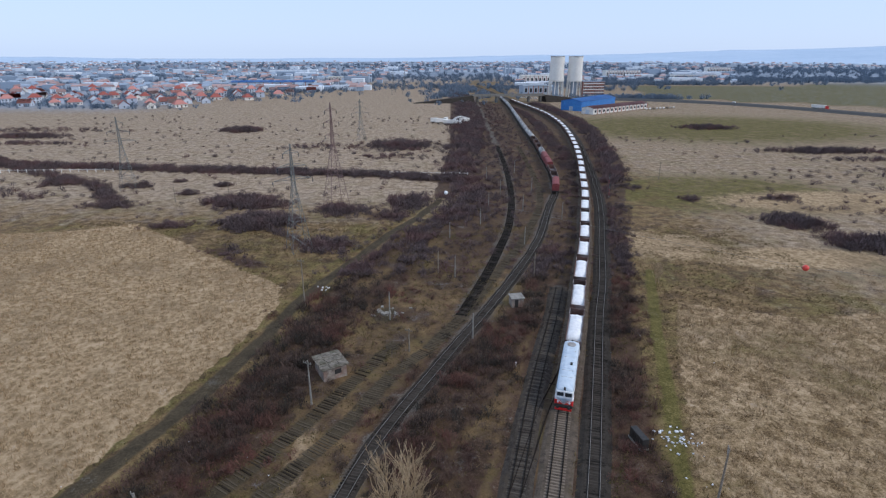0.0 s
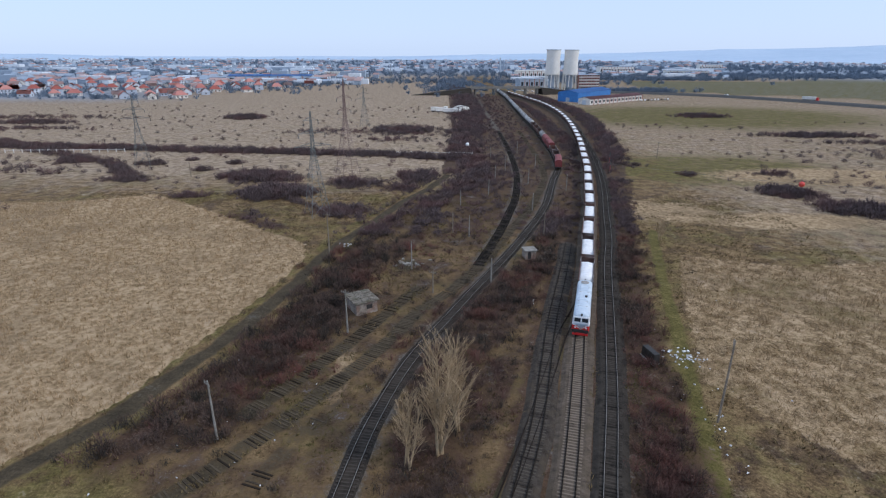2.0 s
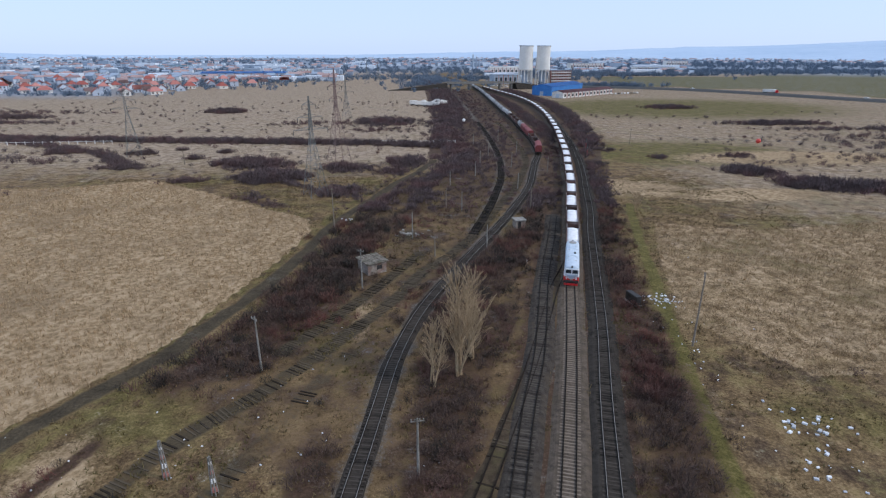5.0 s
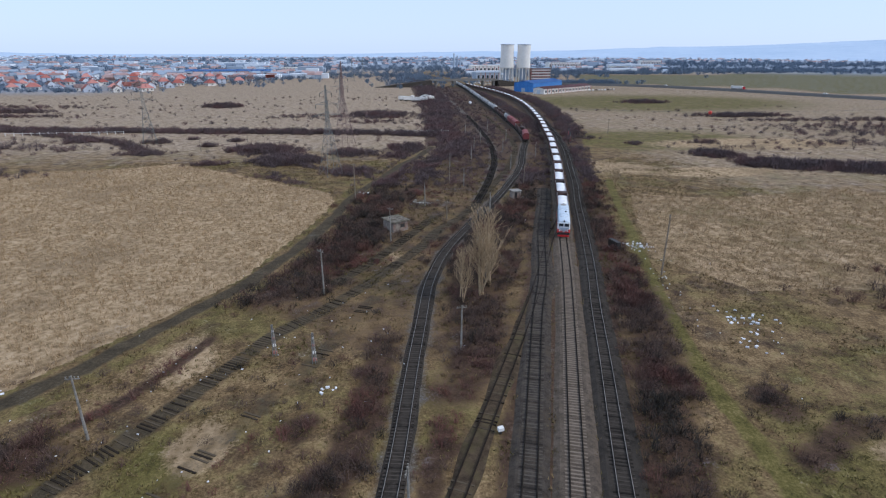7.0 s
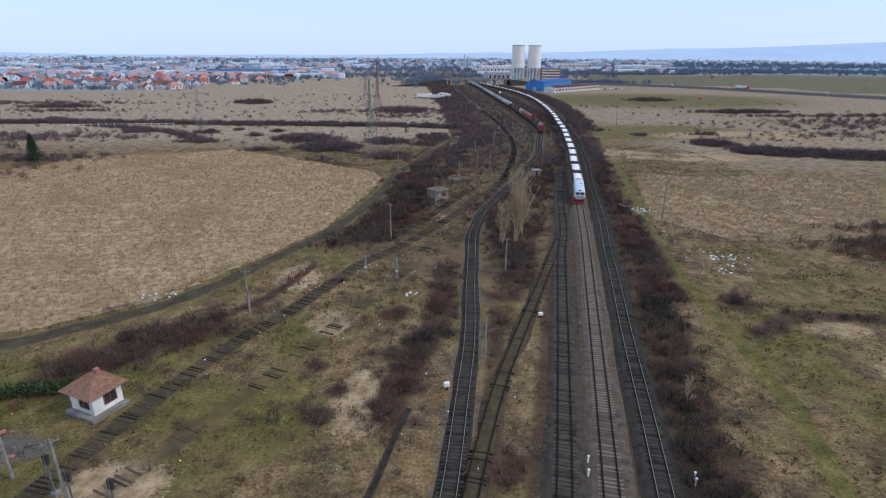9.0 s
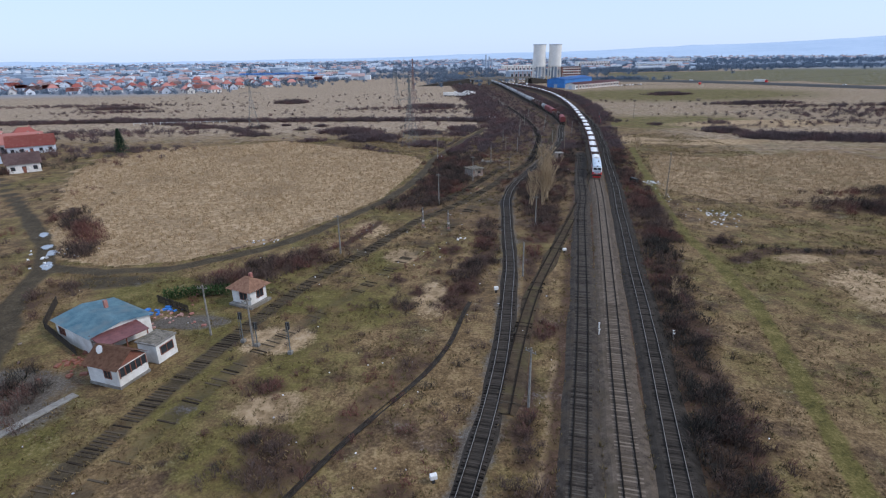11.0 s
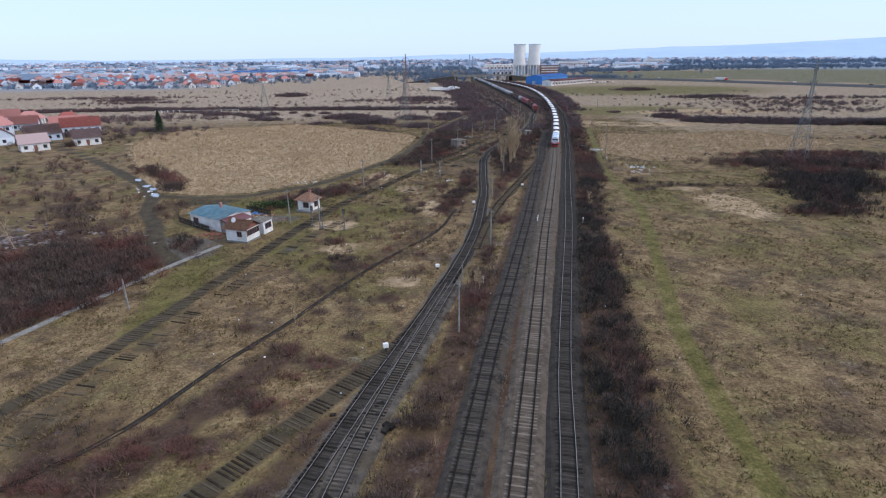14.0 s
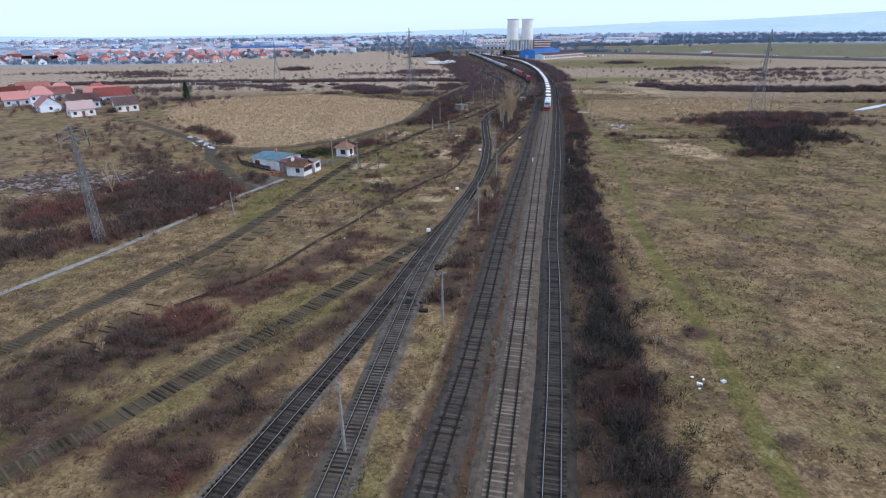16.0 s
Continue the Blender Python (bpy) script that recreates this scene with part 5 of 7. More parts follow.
r5 = np.random.default_rng(8)
near_spots, far_spots = shrub_spots()
near_bushes = [bush_template(18, 6, 0.022, r5) for _ in range(7)]
dark = (near_spots[:, 1] < 10) & (near_spots[:, 0] > -29 + near_spots[:, 1] * 0.27 + 22) & (r5.random(len(near_spots)) < 0.78)
dark |= (near_spots[:, 1] > 40) & (r5.random(len(near_spots)) < 0.25) | (r5.random(len(near_spots)) < 0.12)
scatter_mesh("thicket", near_spots[~dark], near_bushes, M["scrub"], "dense bare dark red-brown winter scrub along the tracks", "shrubs")
scatter_mesh("bramble_thicket", near_spots[dark], near_bushes, M["bramble"], "dense blackish bramble thicket beside the tracks", "shrubs")
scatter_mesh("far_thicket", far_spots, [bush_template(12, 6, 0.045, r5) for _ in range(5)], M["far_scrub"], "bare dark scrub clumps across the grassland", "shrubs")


def tuft_template(blades, spread, width, r):
    t = []
    for _ in range(blades):
        a = r.uniform(0, 2 * math.pi)
        p = np.array([r.normal(0, spread), r.normal(0, spread), 0])
        side = np.array([math.cos(a), math.sin(a), 0]) * width
        t.append((p - side, p + side, p + np.array([r.normal(0, 0.3), r.normal(0, 0.3), r.uniform(0.6, 1.0)])))
    return np.array(t)


def reed_spots():
    r = np.random.default_rng(21)
    out = []
    for poly, n in ((FIELD_L, 42000), (REEDS_R, 15000)):
        p = np.array(poly)
        x, y = r.uniform(p[:, 0].min(), p[:, 0].max(), n), r.uniform(p[:, 1].min(), p[:, 1].max(), n)
        ok = inside(x, y, poly) & clear_of(x, y)
        clump = np.sin(x * 0.9 + 2.1 * np.sin(y * 0.5)) * np.sin(y * 1.1 + 1.7 * np.sin(x * 0.4))
        ok &= r.random(n) < 0.62 + 0.38 * clump
        x, y = x[ok], y[ok]
        h = r.uniform(0.45, 1.05, len(x))
        out.append(np.stack([x, y, np.full(len(x), 0.75), h], 1))
    return np.concatenate(out)


scatter_mesh("reed_bed", reed_spots(), [tuft_template(6, 0.3, 0.06, r5) for _ in range(6)], M["reed"], "dense tan field of dry winter reeds", "reeds")


def grass_spots():
    r = np.random.default_rng(33)
    n = 210000
    x, y = r.uniform(-125, 95, n), r.uniform(-165, 170, n)
    ok = clear_of(x, y, 1.9, 0.4, 0.8) & ~inside(x, y, FIELD_L) & ~inside(x, y, REEDS_R)
    clump = np.sin(x * 0.23 + 2.1 * np.sin(y * 0.17)) * np.sin(y * 0.29 + 1.7 * np.sin(x * 0.11))
    ok &= r.random(n) < 0.45 + 0.55 * clump
    x, y = x[ok], y[ok]
    h = r.uniform(0.15, 0.5, len(x))
    return np.stack([x, y, h * 1.7, h], 1)


scatter_mesh("grass_tufts", grass_spots(), [tuft_template(5, 0.34, 0.11, r5) for _ in range(6)], M["grass"], "rough tussocks of pale winter grass", "grass")


# ---- bare trees ----
def branch_bars(bars, r, p, d, length, rad, depth):
    q = p + d * length
    bars.append((p, q, rad, rad * 0.6))
    if depth == 0:
        return
    for k in range(r.integers(2, 4)):
        turn = Vector((r.normal(), r.normal(), r.normal()))
        nd = (d + turn * 0.24 + Vector((0, 0, 0.16))).normalized()
        branch_bars(bars, r, p + d * length * r.uniform(0.4, 1.0), nd, length * r.uniform(0.55, 0.8), rad * 0.55, depth - 1)


def tree(x, y, height, seed, stems=1, label="bare pale-barked poplar with a fan of upright branches", name="bare_tree"):
    r = np.random.default_rng(seed)
    t = thing(name, label, "tree", x, y, -0.05)
    trunk, limbs = [], []
    for _ in range(stems):
        d = Vector((r.normal(0, 0.11), r.normal(0, 0.11), 1)).normalized()
        base = Vector((r.normal(0, 0.3), r.normal(0, 0.3), 0)) if stems > 1 else Vector((0, 0, 0))
        tall = height * r.uniform(0.82, 1.0)
        mid, top = base + d * tall * 0.4, base + d * tall * 0.4 + (d + Vector((r.normal(0, 0.05), r.normal(0, 0.05), 0))) * tall * 0.42
        trunk += [(base, mid, height * 0.0115, height * 0.0075), (mid, top, height * 0.0075, height * 0.003)]
        for k in range(22):
            u = r.uniform(0.14, 0.98)
            s = base + (mid - base) * (u / 0.5) if u < 0.5 else mid + (top - mid) * ((u - 0.5) / 0.5)
            a = r.uniform(0, 2 * math.pi)
            nd = Vector((math.cos(a) * 0.55, math.sin(a) * 0.55, 1)).normalized()
            branch_bars(limbs, r, s, nd, tall * (0.185 - 0.08 * u) * r.uniform(0.8, 1.2), height * 0.0034, 3)
    for nm, bars, sides in (("trunk", trunk, 7), ("crown", limbs, 3)):
        v, f = [], []
        ring = np.stack([np.cos(np.arange(sides) * 2 * math.pi / sides), np.sin(np.arange(sides) * 2 * math.pi / sides)], 1)
        for p, q, r0, r1 in bars:
            m = (q - p).to_track_quat("Z", "Y").to_matrix()
            ax, ay = np.array(m.col[0]), np.array(m.col[1])
            i = len(v) * sides * 2
            v.append(np.concatenate([np.array(p) + (ring[:, :1] * ax + ring[:, 1:] * ay) * max(r0, 0.016), np.array(q) + (ring[:, :1] * ax + ring[:, 1:] * ay) * max(r1, 0.009)]))
            k = np.arange(sides)
            f.append(np.stack([i + k, i + (k + 1) % sides, i + sides + (k + 1) % sides, i + sides + k], 1))
        np_mesh(nm, np.concatenate(v), np.concatenate(f), M["bark"]).parent = t
    return t


tree(-6.0, 42.6, 18.5, 3, 4)
tree(-9.9, 39.6, 11.5, 4, 3)
tree(-3.6, 46.5, 16.0, 5, 3)
tree(-31.5, -66, 4.0, 6, 2, "low bare bush with pale upright stems")
tree(2.6, -19, 4.5, 7, 1, "small bare tree in trackside scrub")
tree(51, 122, 6.5, 8, 3, "pale bare saplings beside the track")
tree(-120, -50, 9.0, 9, 1, "bare tree in scrub beside the yard")
tree(-124, -38, 7.5, 10, 1, "bare tree in scrub beside the yard")
tree(-22, -128, 5.0, 12, 1, "small bare tree in trackside scrub")
tree(-88, -122, 3.0, 14, 1, "low bare bush with pale upright stems")
tree(-60, -76, 4.0, 16, 1, "small bare bush on the dry grass")


def fir_tree(x, y, h):
    t = thing("fir_tree", "dark green fir tree beside the houses", "tree", x, y, 0)
    part("trunk", bar(bmesh.new(), (0, 0, 0), (0, 0, h * 0.9), 0.25, 0.05, 8), M["bark"], t)
    r = np.random.default_rng(2)
    tri = []
    for k in range(2400):
        u = r.random() ** 0.7
        rad = (1 - u) * h * 0.34 * r.uniform(0.25, 1)
        a = r.uniform(0, 2 * math.pi)
        p = np.array([math.cos(a) * rad, math.sin(a) * rad, h * (0.06 + 0.94 * u)])
        o = np.array([math.cos(a), math.sin(a), -0.35]) * 0.7
        s = np.array([-math.sin(a), math.cos(a), 0]) * 0.28
        tri.append((p - s, p + s, p + o))
    v = np.array(tri).reshape(-1, 3)
    np_mesh("crown", v, np.arange(len(v)).reshape(-1, 3), M["fir"]).parent = t


fir_tree(-168, 140, 11)


# ---- lattice pylons ----
def pylon(x, y, h, foot, turn, arms, paint="galvanised", label="tall galvanised steel lattice pylon in scrub", body=0.5):
    t = thing("lattice_pylon", label, "pylon", x, y, -0.1, turn, group="power pylons")
    waist = 0.62 * h

    def half(z):
        return foot / 2 + (body - foot / 2) * min(z / waist, 1) if z < waist else body + (0.12 - body) * (z - waist) / (h - waist)

    cuts = [0.0]
    while cuts[-1] < h - 1.0:
        cuts.append(min(h, cuts[-1] + max(1.3, 1.7 * half(cuts[-1]))))
    cuts[-1] = h
    corner = [(-1, -1), (1, -1), (1, 1), (-1, 1)]
    k = (0.075 + h * 0.0016) * min(1.0, 0.3 + body * 0.7)
    for cx, cy in corner:
        bm = bmesh.new()
        for a, b in ((0, waist), (waist, h)):
            bar(bm, (cx * half(a), cy * half(a), a), (cx * half(b), cy * half(b), b), k, k * 0.8, 4)
        part("leg", bm, M[paint], t)
    bm = bmesh.new()
    for a, b in zip(cuts[:-1], cuts[1:]):
        for i in range(4):
            (x0, y0), (x1, y1) = corner[i], corner[(i + 1) % 4]
            bar(bm, (x0 * half(a), y0 * half(a), a), (x1 * half(b), y1 * half(b), b), k * 0.55, sides=3)
            bar(bm, (x1 * half(a), y1 * half(a), a), (x0 * half(b), y0 * half(b), b), k * 0.55, sides=3)
            bar(bm, (x0 * half(b), y0 * half(b), b), (x1 * half(b), y1 * half(b), b), k * 0.5, sides=3)
    part("bracing", bm, M[paint], t)
    for z, reach in arms:
        for sx in (-1, 1):
            bm = bmesh.new()
            tip = (sx * reach, 0, z)
            for cy in (-1, 1):
                bar(bm, (sx * half(z), cy * half(z), z), tip, k * 0.6, sides=4)
                bar(bm, (sx * half(z), cy * half(z), z + 0.9), tip, k * 0.6, sides=4)
            arm = part("crossarm", bm, M[paint], t)
            bm = bmesh.new()
            for j in range(7):
                bar(bm, (tip[0], 0, z - 0.15 - j * 0.17), (tip[0], 0, z - 0.26 - j * 0.17), 0.13, 0.1, 8)
            bar(bm, (tip[0], 0, z), (tip[0], 0, z - 1.4), 0.03, sides=5)
            part("insulator", bm, M["glass"], arm, "string of dark glass insulators")
    return t


A3 = [(0.68, 5.6), (0.80, 4.0), (0.92, 2.2)]
NARROW = [(0.70, 2.6), (0.82, 2.9), (0.93, 2.2)]
for x, y, h, foot, turn, paint, lab in (
    (-42, 192, 37, 7.5, 35, "red_paint_steel", "tall lattice pylon with faded red paint in scrub"),
    (-43.2, 144.5, 30.3, 6.0, 35, "galvanised", "tall galvanised steel lattice pylon in scrub"),
    (-133, 216, 29.3, 6.0, 20, "galvanised", "tall galvanised steel lattice pylon in scrub"),
    (92.4, 29.8, 34.8, 6.0, 40, "galvanised", "tall galvanised steel lattice pylon in a thicket"),
    (-57, 346, 26, 5.0, 30, "galvanised", "distant steel lattice pylon on the grassland"),
    (-77, 749, 31, 6.0, 20, "galvanised", "distant steel lattice pylon on the grassland"),
    (-62, 752, 33, 6.0, 20, "galvanised", "distant steel lattice pylon on the grassland"),
):
    pylon(x, y, h, foot, turn, [(a * h, b) for a, b in (NARROW if paint == "red_paint_steel" else A3)], paint, lab)
pylon(-107.4, -82.3, 21.5, 1.5, 60, [(19.0, 2.6), (20.6, 2.4)], label="slender steel lattice mast with a wide head frame", body=0.42)


def cable(points, rad, label):
    """A thin overhead line drawn smoothly through its points."""
    cu = bpy.data.curves.new("overhead_line", "CURVE")
    cu.dimensions, cu.bevel_depth, cu.bevel_resolution = "3D", rad, 1
    sp = cu.splines.new("POLY")
    pts = []
    for a, b in zip(points[:-1], points[1:]):
        for k in range(10):
            u = k / 10
            pts.append(Vector(a).lerp(Vector(b), u) - Vector((0, 0, 0.4 * 4 * u * (1 - u))))
    pts.append(Vector(points[-1]))
    sp.points.add(len(pts) - 1)
    for q, p in zip(sp.points, pts):
        q.co = (*p, 1)
    cu.materials.append(M["galvanised"])
    return tagged(new("overhead_line", cu), label, "cable")


cable([(92.4, 29.8, 34.7), (40.8, 57.7, 30.1), (-0.8, 98.1, 28.6), (-43.2, 144.5, 30.2)], 0.012, "thin overhead earth wire with marker spheres")
for p, mat, lab in (((40.8, 57.7, 30.1), "marker_red", "red warning sphere on an overhead line"), ((-0.8, 98.1, 28.6), "marker_white", "white warning sphere on an overhead line")):
    t = thing("marker_sphere", lab, "warning sphere", *p, group="marker spheres")
    bm = bmesh.new()
    bmesh.ops.create_uvsphere(bm, u_segments=20, v_segments=12, radius=0.36)
    part("shell", bm, M[mat], t, "", True)
    part("clamp", bar(bmesh.new(), (-0.45, 0, 0), (0.45, 0, 0), 0.05, sides=8), M["black"], t)


# ---- poles ----
def pole(x, y, h, kind="concrete", arm=True, lean=0.0, label="", lamp=False):
    lab = label or {"concrete": "weathered concrete line pole with a short crossarm", "timber": "weathered timber line pole with a short crossarm"}[kind]
    t = thing("line_pole", lab, "pole", x, y, -0.1, (x * 37 + y * 11) % 180, group="line poles")
    t.rotation_euler[0] = lean
    part("shaft", bar(bmesh.new(), (0, 0, 0), (0, 0, h), 0.17, 0.10, 8), M[kind], t)
    if arm:
        a = part("crossarm", box(bmesh.new(), 0, 0.12, h - 0.45, 1.5, 0.1, 0.1), M[kind], t)
        for sx in (-0.65, -0.25, 0.25, 0.65):
            bm = bar(bmesh.new(), (sx, 0.12, h - 0.4), (sx, 0.12, h - 0.16), 0.055, 0.07, 8)
            part("insulator", bm, M["concrete"], a)
    if lamp:
        part("lamp_arm", bar(bmesh.new(), (0, 0, h - 0.1), (1.1, 0, h + 0.25), 0.04, sides=6), M["galvanised"], t)
        part("lamp_head", box(bmesh.new(), 1.25, 0, h + 0.24, 0.5, 0.2, 0.14, bevel=0.04), M["plaster"], t)
    return t


for x, y, h, kind, arm in (
    (-22.1, 72.3, 8.3, "concrete", True), (-32.4, 108.4, 11.2, "timber", True), (-34.0, 44.9, 8.7, "concrete", True), (-55.8, 7.8, 8.5, "concrete", True),
    (31, 48.6, 12.4, "timber", True), (4.6, 94, 5.7, "concrete", False), (-12.6, 101.5, 6.9, "concrete", False), (1.3, 124.6, 6.0, "concrete", False),
    (-7.6, 89, 5.0, "timber", True), (-0.1, 155.6, 5.2, "concrete", False), (94, 240, 7.5, "timber", True), (-11.7, 23.6, 7.4, "concrete", True),
    (-26.6, -45.8, 8.0, "concrete", True), (-36.4, -80.8, 7.9, "concrete", True), (-34.5, -66.9, 5.3, "timber", False), (-46.6, -118.5, 7.7, "concrete", True),
    (-20.2, -6.8, 6.8, "concrete", True), (-86.8, -69.1, 5.1, "concrete", False), (-70.5, -25.7, 8.2, "concrete", True), (-63.1, -29.5, 7.6, "concrete", True),
    (21.3, 125.7, 6.5, "timber", False), (-57.5, -141, 7.8, "concrete", True), (120, 60, 7.5, "timber", False), (-104, 196, 6.0, "timber", False), (-85, 200, 6.0, "timber", False),
    (14, 190, 6.0, "concrete", False), (20, 210, 6.0, "concrete", False), (26, 186, 6.0, "concrete", False), (33, 214, 6.0, "concrete", False), (38, 176, 6.0, "concrete", False),
    (10, 170, 5.5, "concrete", False), (16, 236, 6.0, "concrete", False), (30, 250, 6.0, "concrete", False), (22, 150, 5.5, "concrete", False), (-3, 128, 6.0, "timber", False),
):
    pole(x, y, h, kind, arm)


def signal_post(x, y, h, label="railway signal post with a black signal head", stripes=False):
    t = thing("signal_post", label, "signal", x, y, 0, 165, group="signals")
    part("base", box(bmesh.new(), 0, 0, 0.25, 0.6, 0.6, 0.5, bevel=0.05), M["concrete"], t)
    mast = part("mast", bar(bmesh.new(), (0, 0, 0.2), (0, 0, h), 0.09, sides=8), M["galvanised"], t)
    if stripes:
        for k in range(3):
            part("band", bar(bmesh.new(), (0, 0, 1.0 + k * 0.9), (0, 0, 1.45 + k * 0.9), 0.105, sides=8), M["loco_red"], mast, "red painted band")
    head = part("signal_head", box(bmesh.new(), 0, -0.08, h - 0.55, 0.5, 0.3, 1.1, bevel=0.05), M["black"], t)
    for k in range(3):
        part("lens", bar(bmesh.new(), (0, -0.22, h - 0.2 - k * 0.33), (0, -0.3, h - 0.2 - k * 0.33), 0.1, sides=10), M["glass"], head)
    lad = bmesh.new()
    for sx in (-0.18, 0.18):
        box(lad, sx, 0.25, h / 2, 0.03, 0.03, h - 0.8)
    for k in range(int(h / 0.35) - 3):
        box(lad, 0, 0.25, 0.7 + k * 0.35, 0.33, 0.02, 0.02)
    part("ladder", lad, M["galvanised"], t)


for x, y, h, s in ((-64.9, -28.3, 4.8, 0), (-62.5, -29.6, 3.8, 0), (-57.3, -32, 4.9, 0), (62, 205.4, 5.6, 1), (66.5, 222, 5.6, 1)):
    signal_post(x, y, h, stripes=bool(s))
for x, y, h in ((-32.6, 21.8, 4.8), (-38.5, 24.2, 5.0)):
    t = thing("gate_post", "short lattice concrete post with white and red bands", "post", x, y, 0, 30, group="gate posts")
    bm = bmesh.new()
    for sx in (-1, 1):
        bar(bm, (sx * 0.32, 0, 0), (sx * 0.1, 0, h), 0.07, sides=5)
        bar(bm, (0, sx * 0.32, 0), (0, sx * 0.1, h), 0.07, sides=5)
    part("frame", bm, M["concrete"], t)
    for k in range(4):
        part("band", box(bmesh.new(), 0, 0, 0.6 + k * 1.15, 0.52 - k * 0.09, 0.52 - k * 0.09, 0.3), M["plaster" if k % 2 else "brick_red"], t, "painted band")


# ---- lineside buildings ----
def wall_box(sx, sy, h, thick=0.25):
    """Four walls of a room, hollow, standing on z = 0."""
    bm = bmesh.new()
    for s in (-1, 1):
        box(bm, 0, s * (sy - thick) / 2, h / 2, sx, thick, h)
        box(bm, s * (sx - thick) / 2, 0, h / 2, thick, sy - 2 * thick - 0.004, h)
    return bm


def hip_roof(sx, sy, z0, rise, over, ridge=0.0):
    bm = bmesh.new()
    a, b = sx / 2 + over, sy / 2 + over
    lo = [bm.verts.new(p) for p in ((-a, -b, z0), (a, -b, z0), (a, b, z0), (-a, b, z0))]
    hi = [bm.verts.new((-ridge, 0, z0 + rise)), bm.verts.new((ridge, 0, z0 + rise))]
    bm.faces.new((lo[0], lo[1], hi[1], hi[0]))
    bm.faces.new((lo[2], lo[3], hi[0], hi[1]))
    bm.faces.new((lo[1], lo[2], hi[1]))
    bm.faces.new((lo[3], lo[0], hi[0]))
    bm.faces.new(lo[::-1])
    return bm


def gable_roof(sx, sy, z0, rise, over):
    """Ridge along x."""
    bm = bmesh.new()
    a, b = sx / 2 + over, sy / 2 + over
    for s in (-1, 1):
        v = [bm.verts.new(p) for p in ((-a, s * b, z0 - 0.1), (a, s * b, z0 - 0.1), (a, 0, z0 + rise), (-a, 0, z0 + rise))]
        f = bm.faces.new(v)
        bmesh.ops.solidify(bm, geom=[f], thickness=0.14)
    return bm


def gables(parent, mat, sx, sy, z0, rise, thick=0.2, label=""):
    """The two gable triangles of a house, each a part."""
    for s in (-1, 1):
        bm = bmesh.new()
        v = [bm.verts.new((s * (sx / 2 - d), y, z)) for d in (0, thick) for y, z in ((-sy / 2, z0), (sy / 2, z0), (0, z0 + rise - 0.1))]
        bm.faces.new(v[:3])
        bm.faces.new(v[3:])
        for i in range(3):
            k = (i + 1) % 3
            bm.faces.new((v[i], v[k], v[3 + k], v[3 + i]))
        part("gable", bm, mat, parent, label)


def window(parent, x, y, z, w, h, turn, frame_mat="brown_wood"):
    bm = bmesh.new()
    for s in (-1, 1):
        box(bm, s * (w / 2), 0, 0, 0.1, 0.14, h + 0.1)
        box(bm, 0, 0, s * (h / 2), w - 0.1, 0.14, 0.1)
    box(bm, 0, 0, 0, 0.06, 0.1, h - 0.1)
    win = part("window", bm, M[frame_mat], parent)
    win.matrix_basis = pose(x, y, z, 0, 0, turn)
    part("pane", box(bmesh.new(), 0, 0.01, 0, w - 0.1, 0.03, h - 0.1), M["glass"], win)
    return win


def guard_hut(x, y, rz):
    t = thing("guard_hut", "small white plastered hut with a brown hipped tile roof", "hut", x, y, 0.0, rz)
    part("plinth", box(bmesh.new(), 0.3, -0.3, 0.2, 5.0, 4.6, 0.4), M["concrete"], t)
    part("wall", wall_box(4.0, 3.6, 2.9), M["plaster"], t)
    roof = part("roof", hip_roof(4.0, 3.6, 2.9, 1.7, 0.75, 0.4), M["tile_roof"], t, "brown hipped tile roof")
    part("chimney", box(bmesh.new(), 0.3, 0.5, 4.4, 0.5, 0.5, 1.3, bevel=0.03), M["brick_red"], roof)
    window(t, 0.5, -1.81, 1.75, 1.6, 1.3, 0)
    window(t, 2.01, 0.3, 1.75, 1.5, 1.3, 90)
    part("door", box(bmesh.new(), -2.02, 0.2, 1.35, 0.08, 0.95, 2.0, bevel=0.02), M["brown_wood"], t)
    part("step", box(bmesh.new(), -2.6, 0.2, 0.1, 0.9, 1.4, 0.2), M["concrete"], t)


guard_hut(-68.0, -14.2, -28)


def cabin(x, y, rz):
    t = thing("gabled_cabin", "white plastered cabin with a brown timber gable and tile roof", "cabin", x, y, 0, rz)
    part("plinth", box(bmesh.new(), 0, 0, 0.2, 5.2, 4.6, 0.4), M["concrete"], t)
    part("wall", wall_box(5.0, 4.4, 2.9), M["plaster"], t)
    gables(t, M["brown_wood"], 5.0, 4.4, 2.9, 1.5, label="red-brown boarded gable")
    part("roof", gable_roof(5.0, 4.4, 2.95, 1.6, 0.45), M["tile_roof"], t, "brown tile roof")
    part("veranda_glazing", box(bmesh.new(), 2.53, 0, 2.15, 0.1, 4.0, 1.2, bevel=0.02), M["glass"], t, "dark veranda window band")
    for k in range(6):
        part("mullion", box(bmesh.new(), 2.6, -2 + k * 0.8, 2.15, 0.08, 0.12, 1.3), M["brown_wood"], t)
    window(t, 0.8, -2.21, 1.9, 1.1, 1.1, 0)
    dish = part("dish_mast", bar(bmesh.new(), (-1.0, -0.9, 3.3), (-1.0, -0.9, 4.6), 0.035, sides=6), M["galvanised"], t)
    bm = bmesh.new()
    bar(bm, (-1.0, -0.98, 4.5), (-1.0, -1.2, 4.6), 0.15, 0.55, 16)
    part("dish", bm, M["plaster"], dish, "white satellite dish")


cabin(-78.2, -36.4, -21)


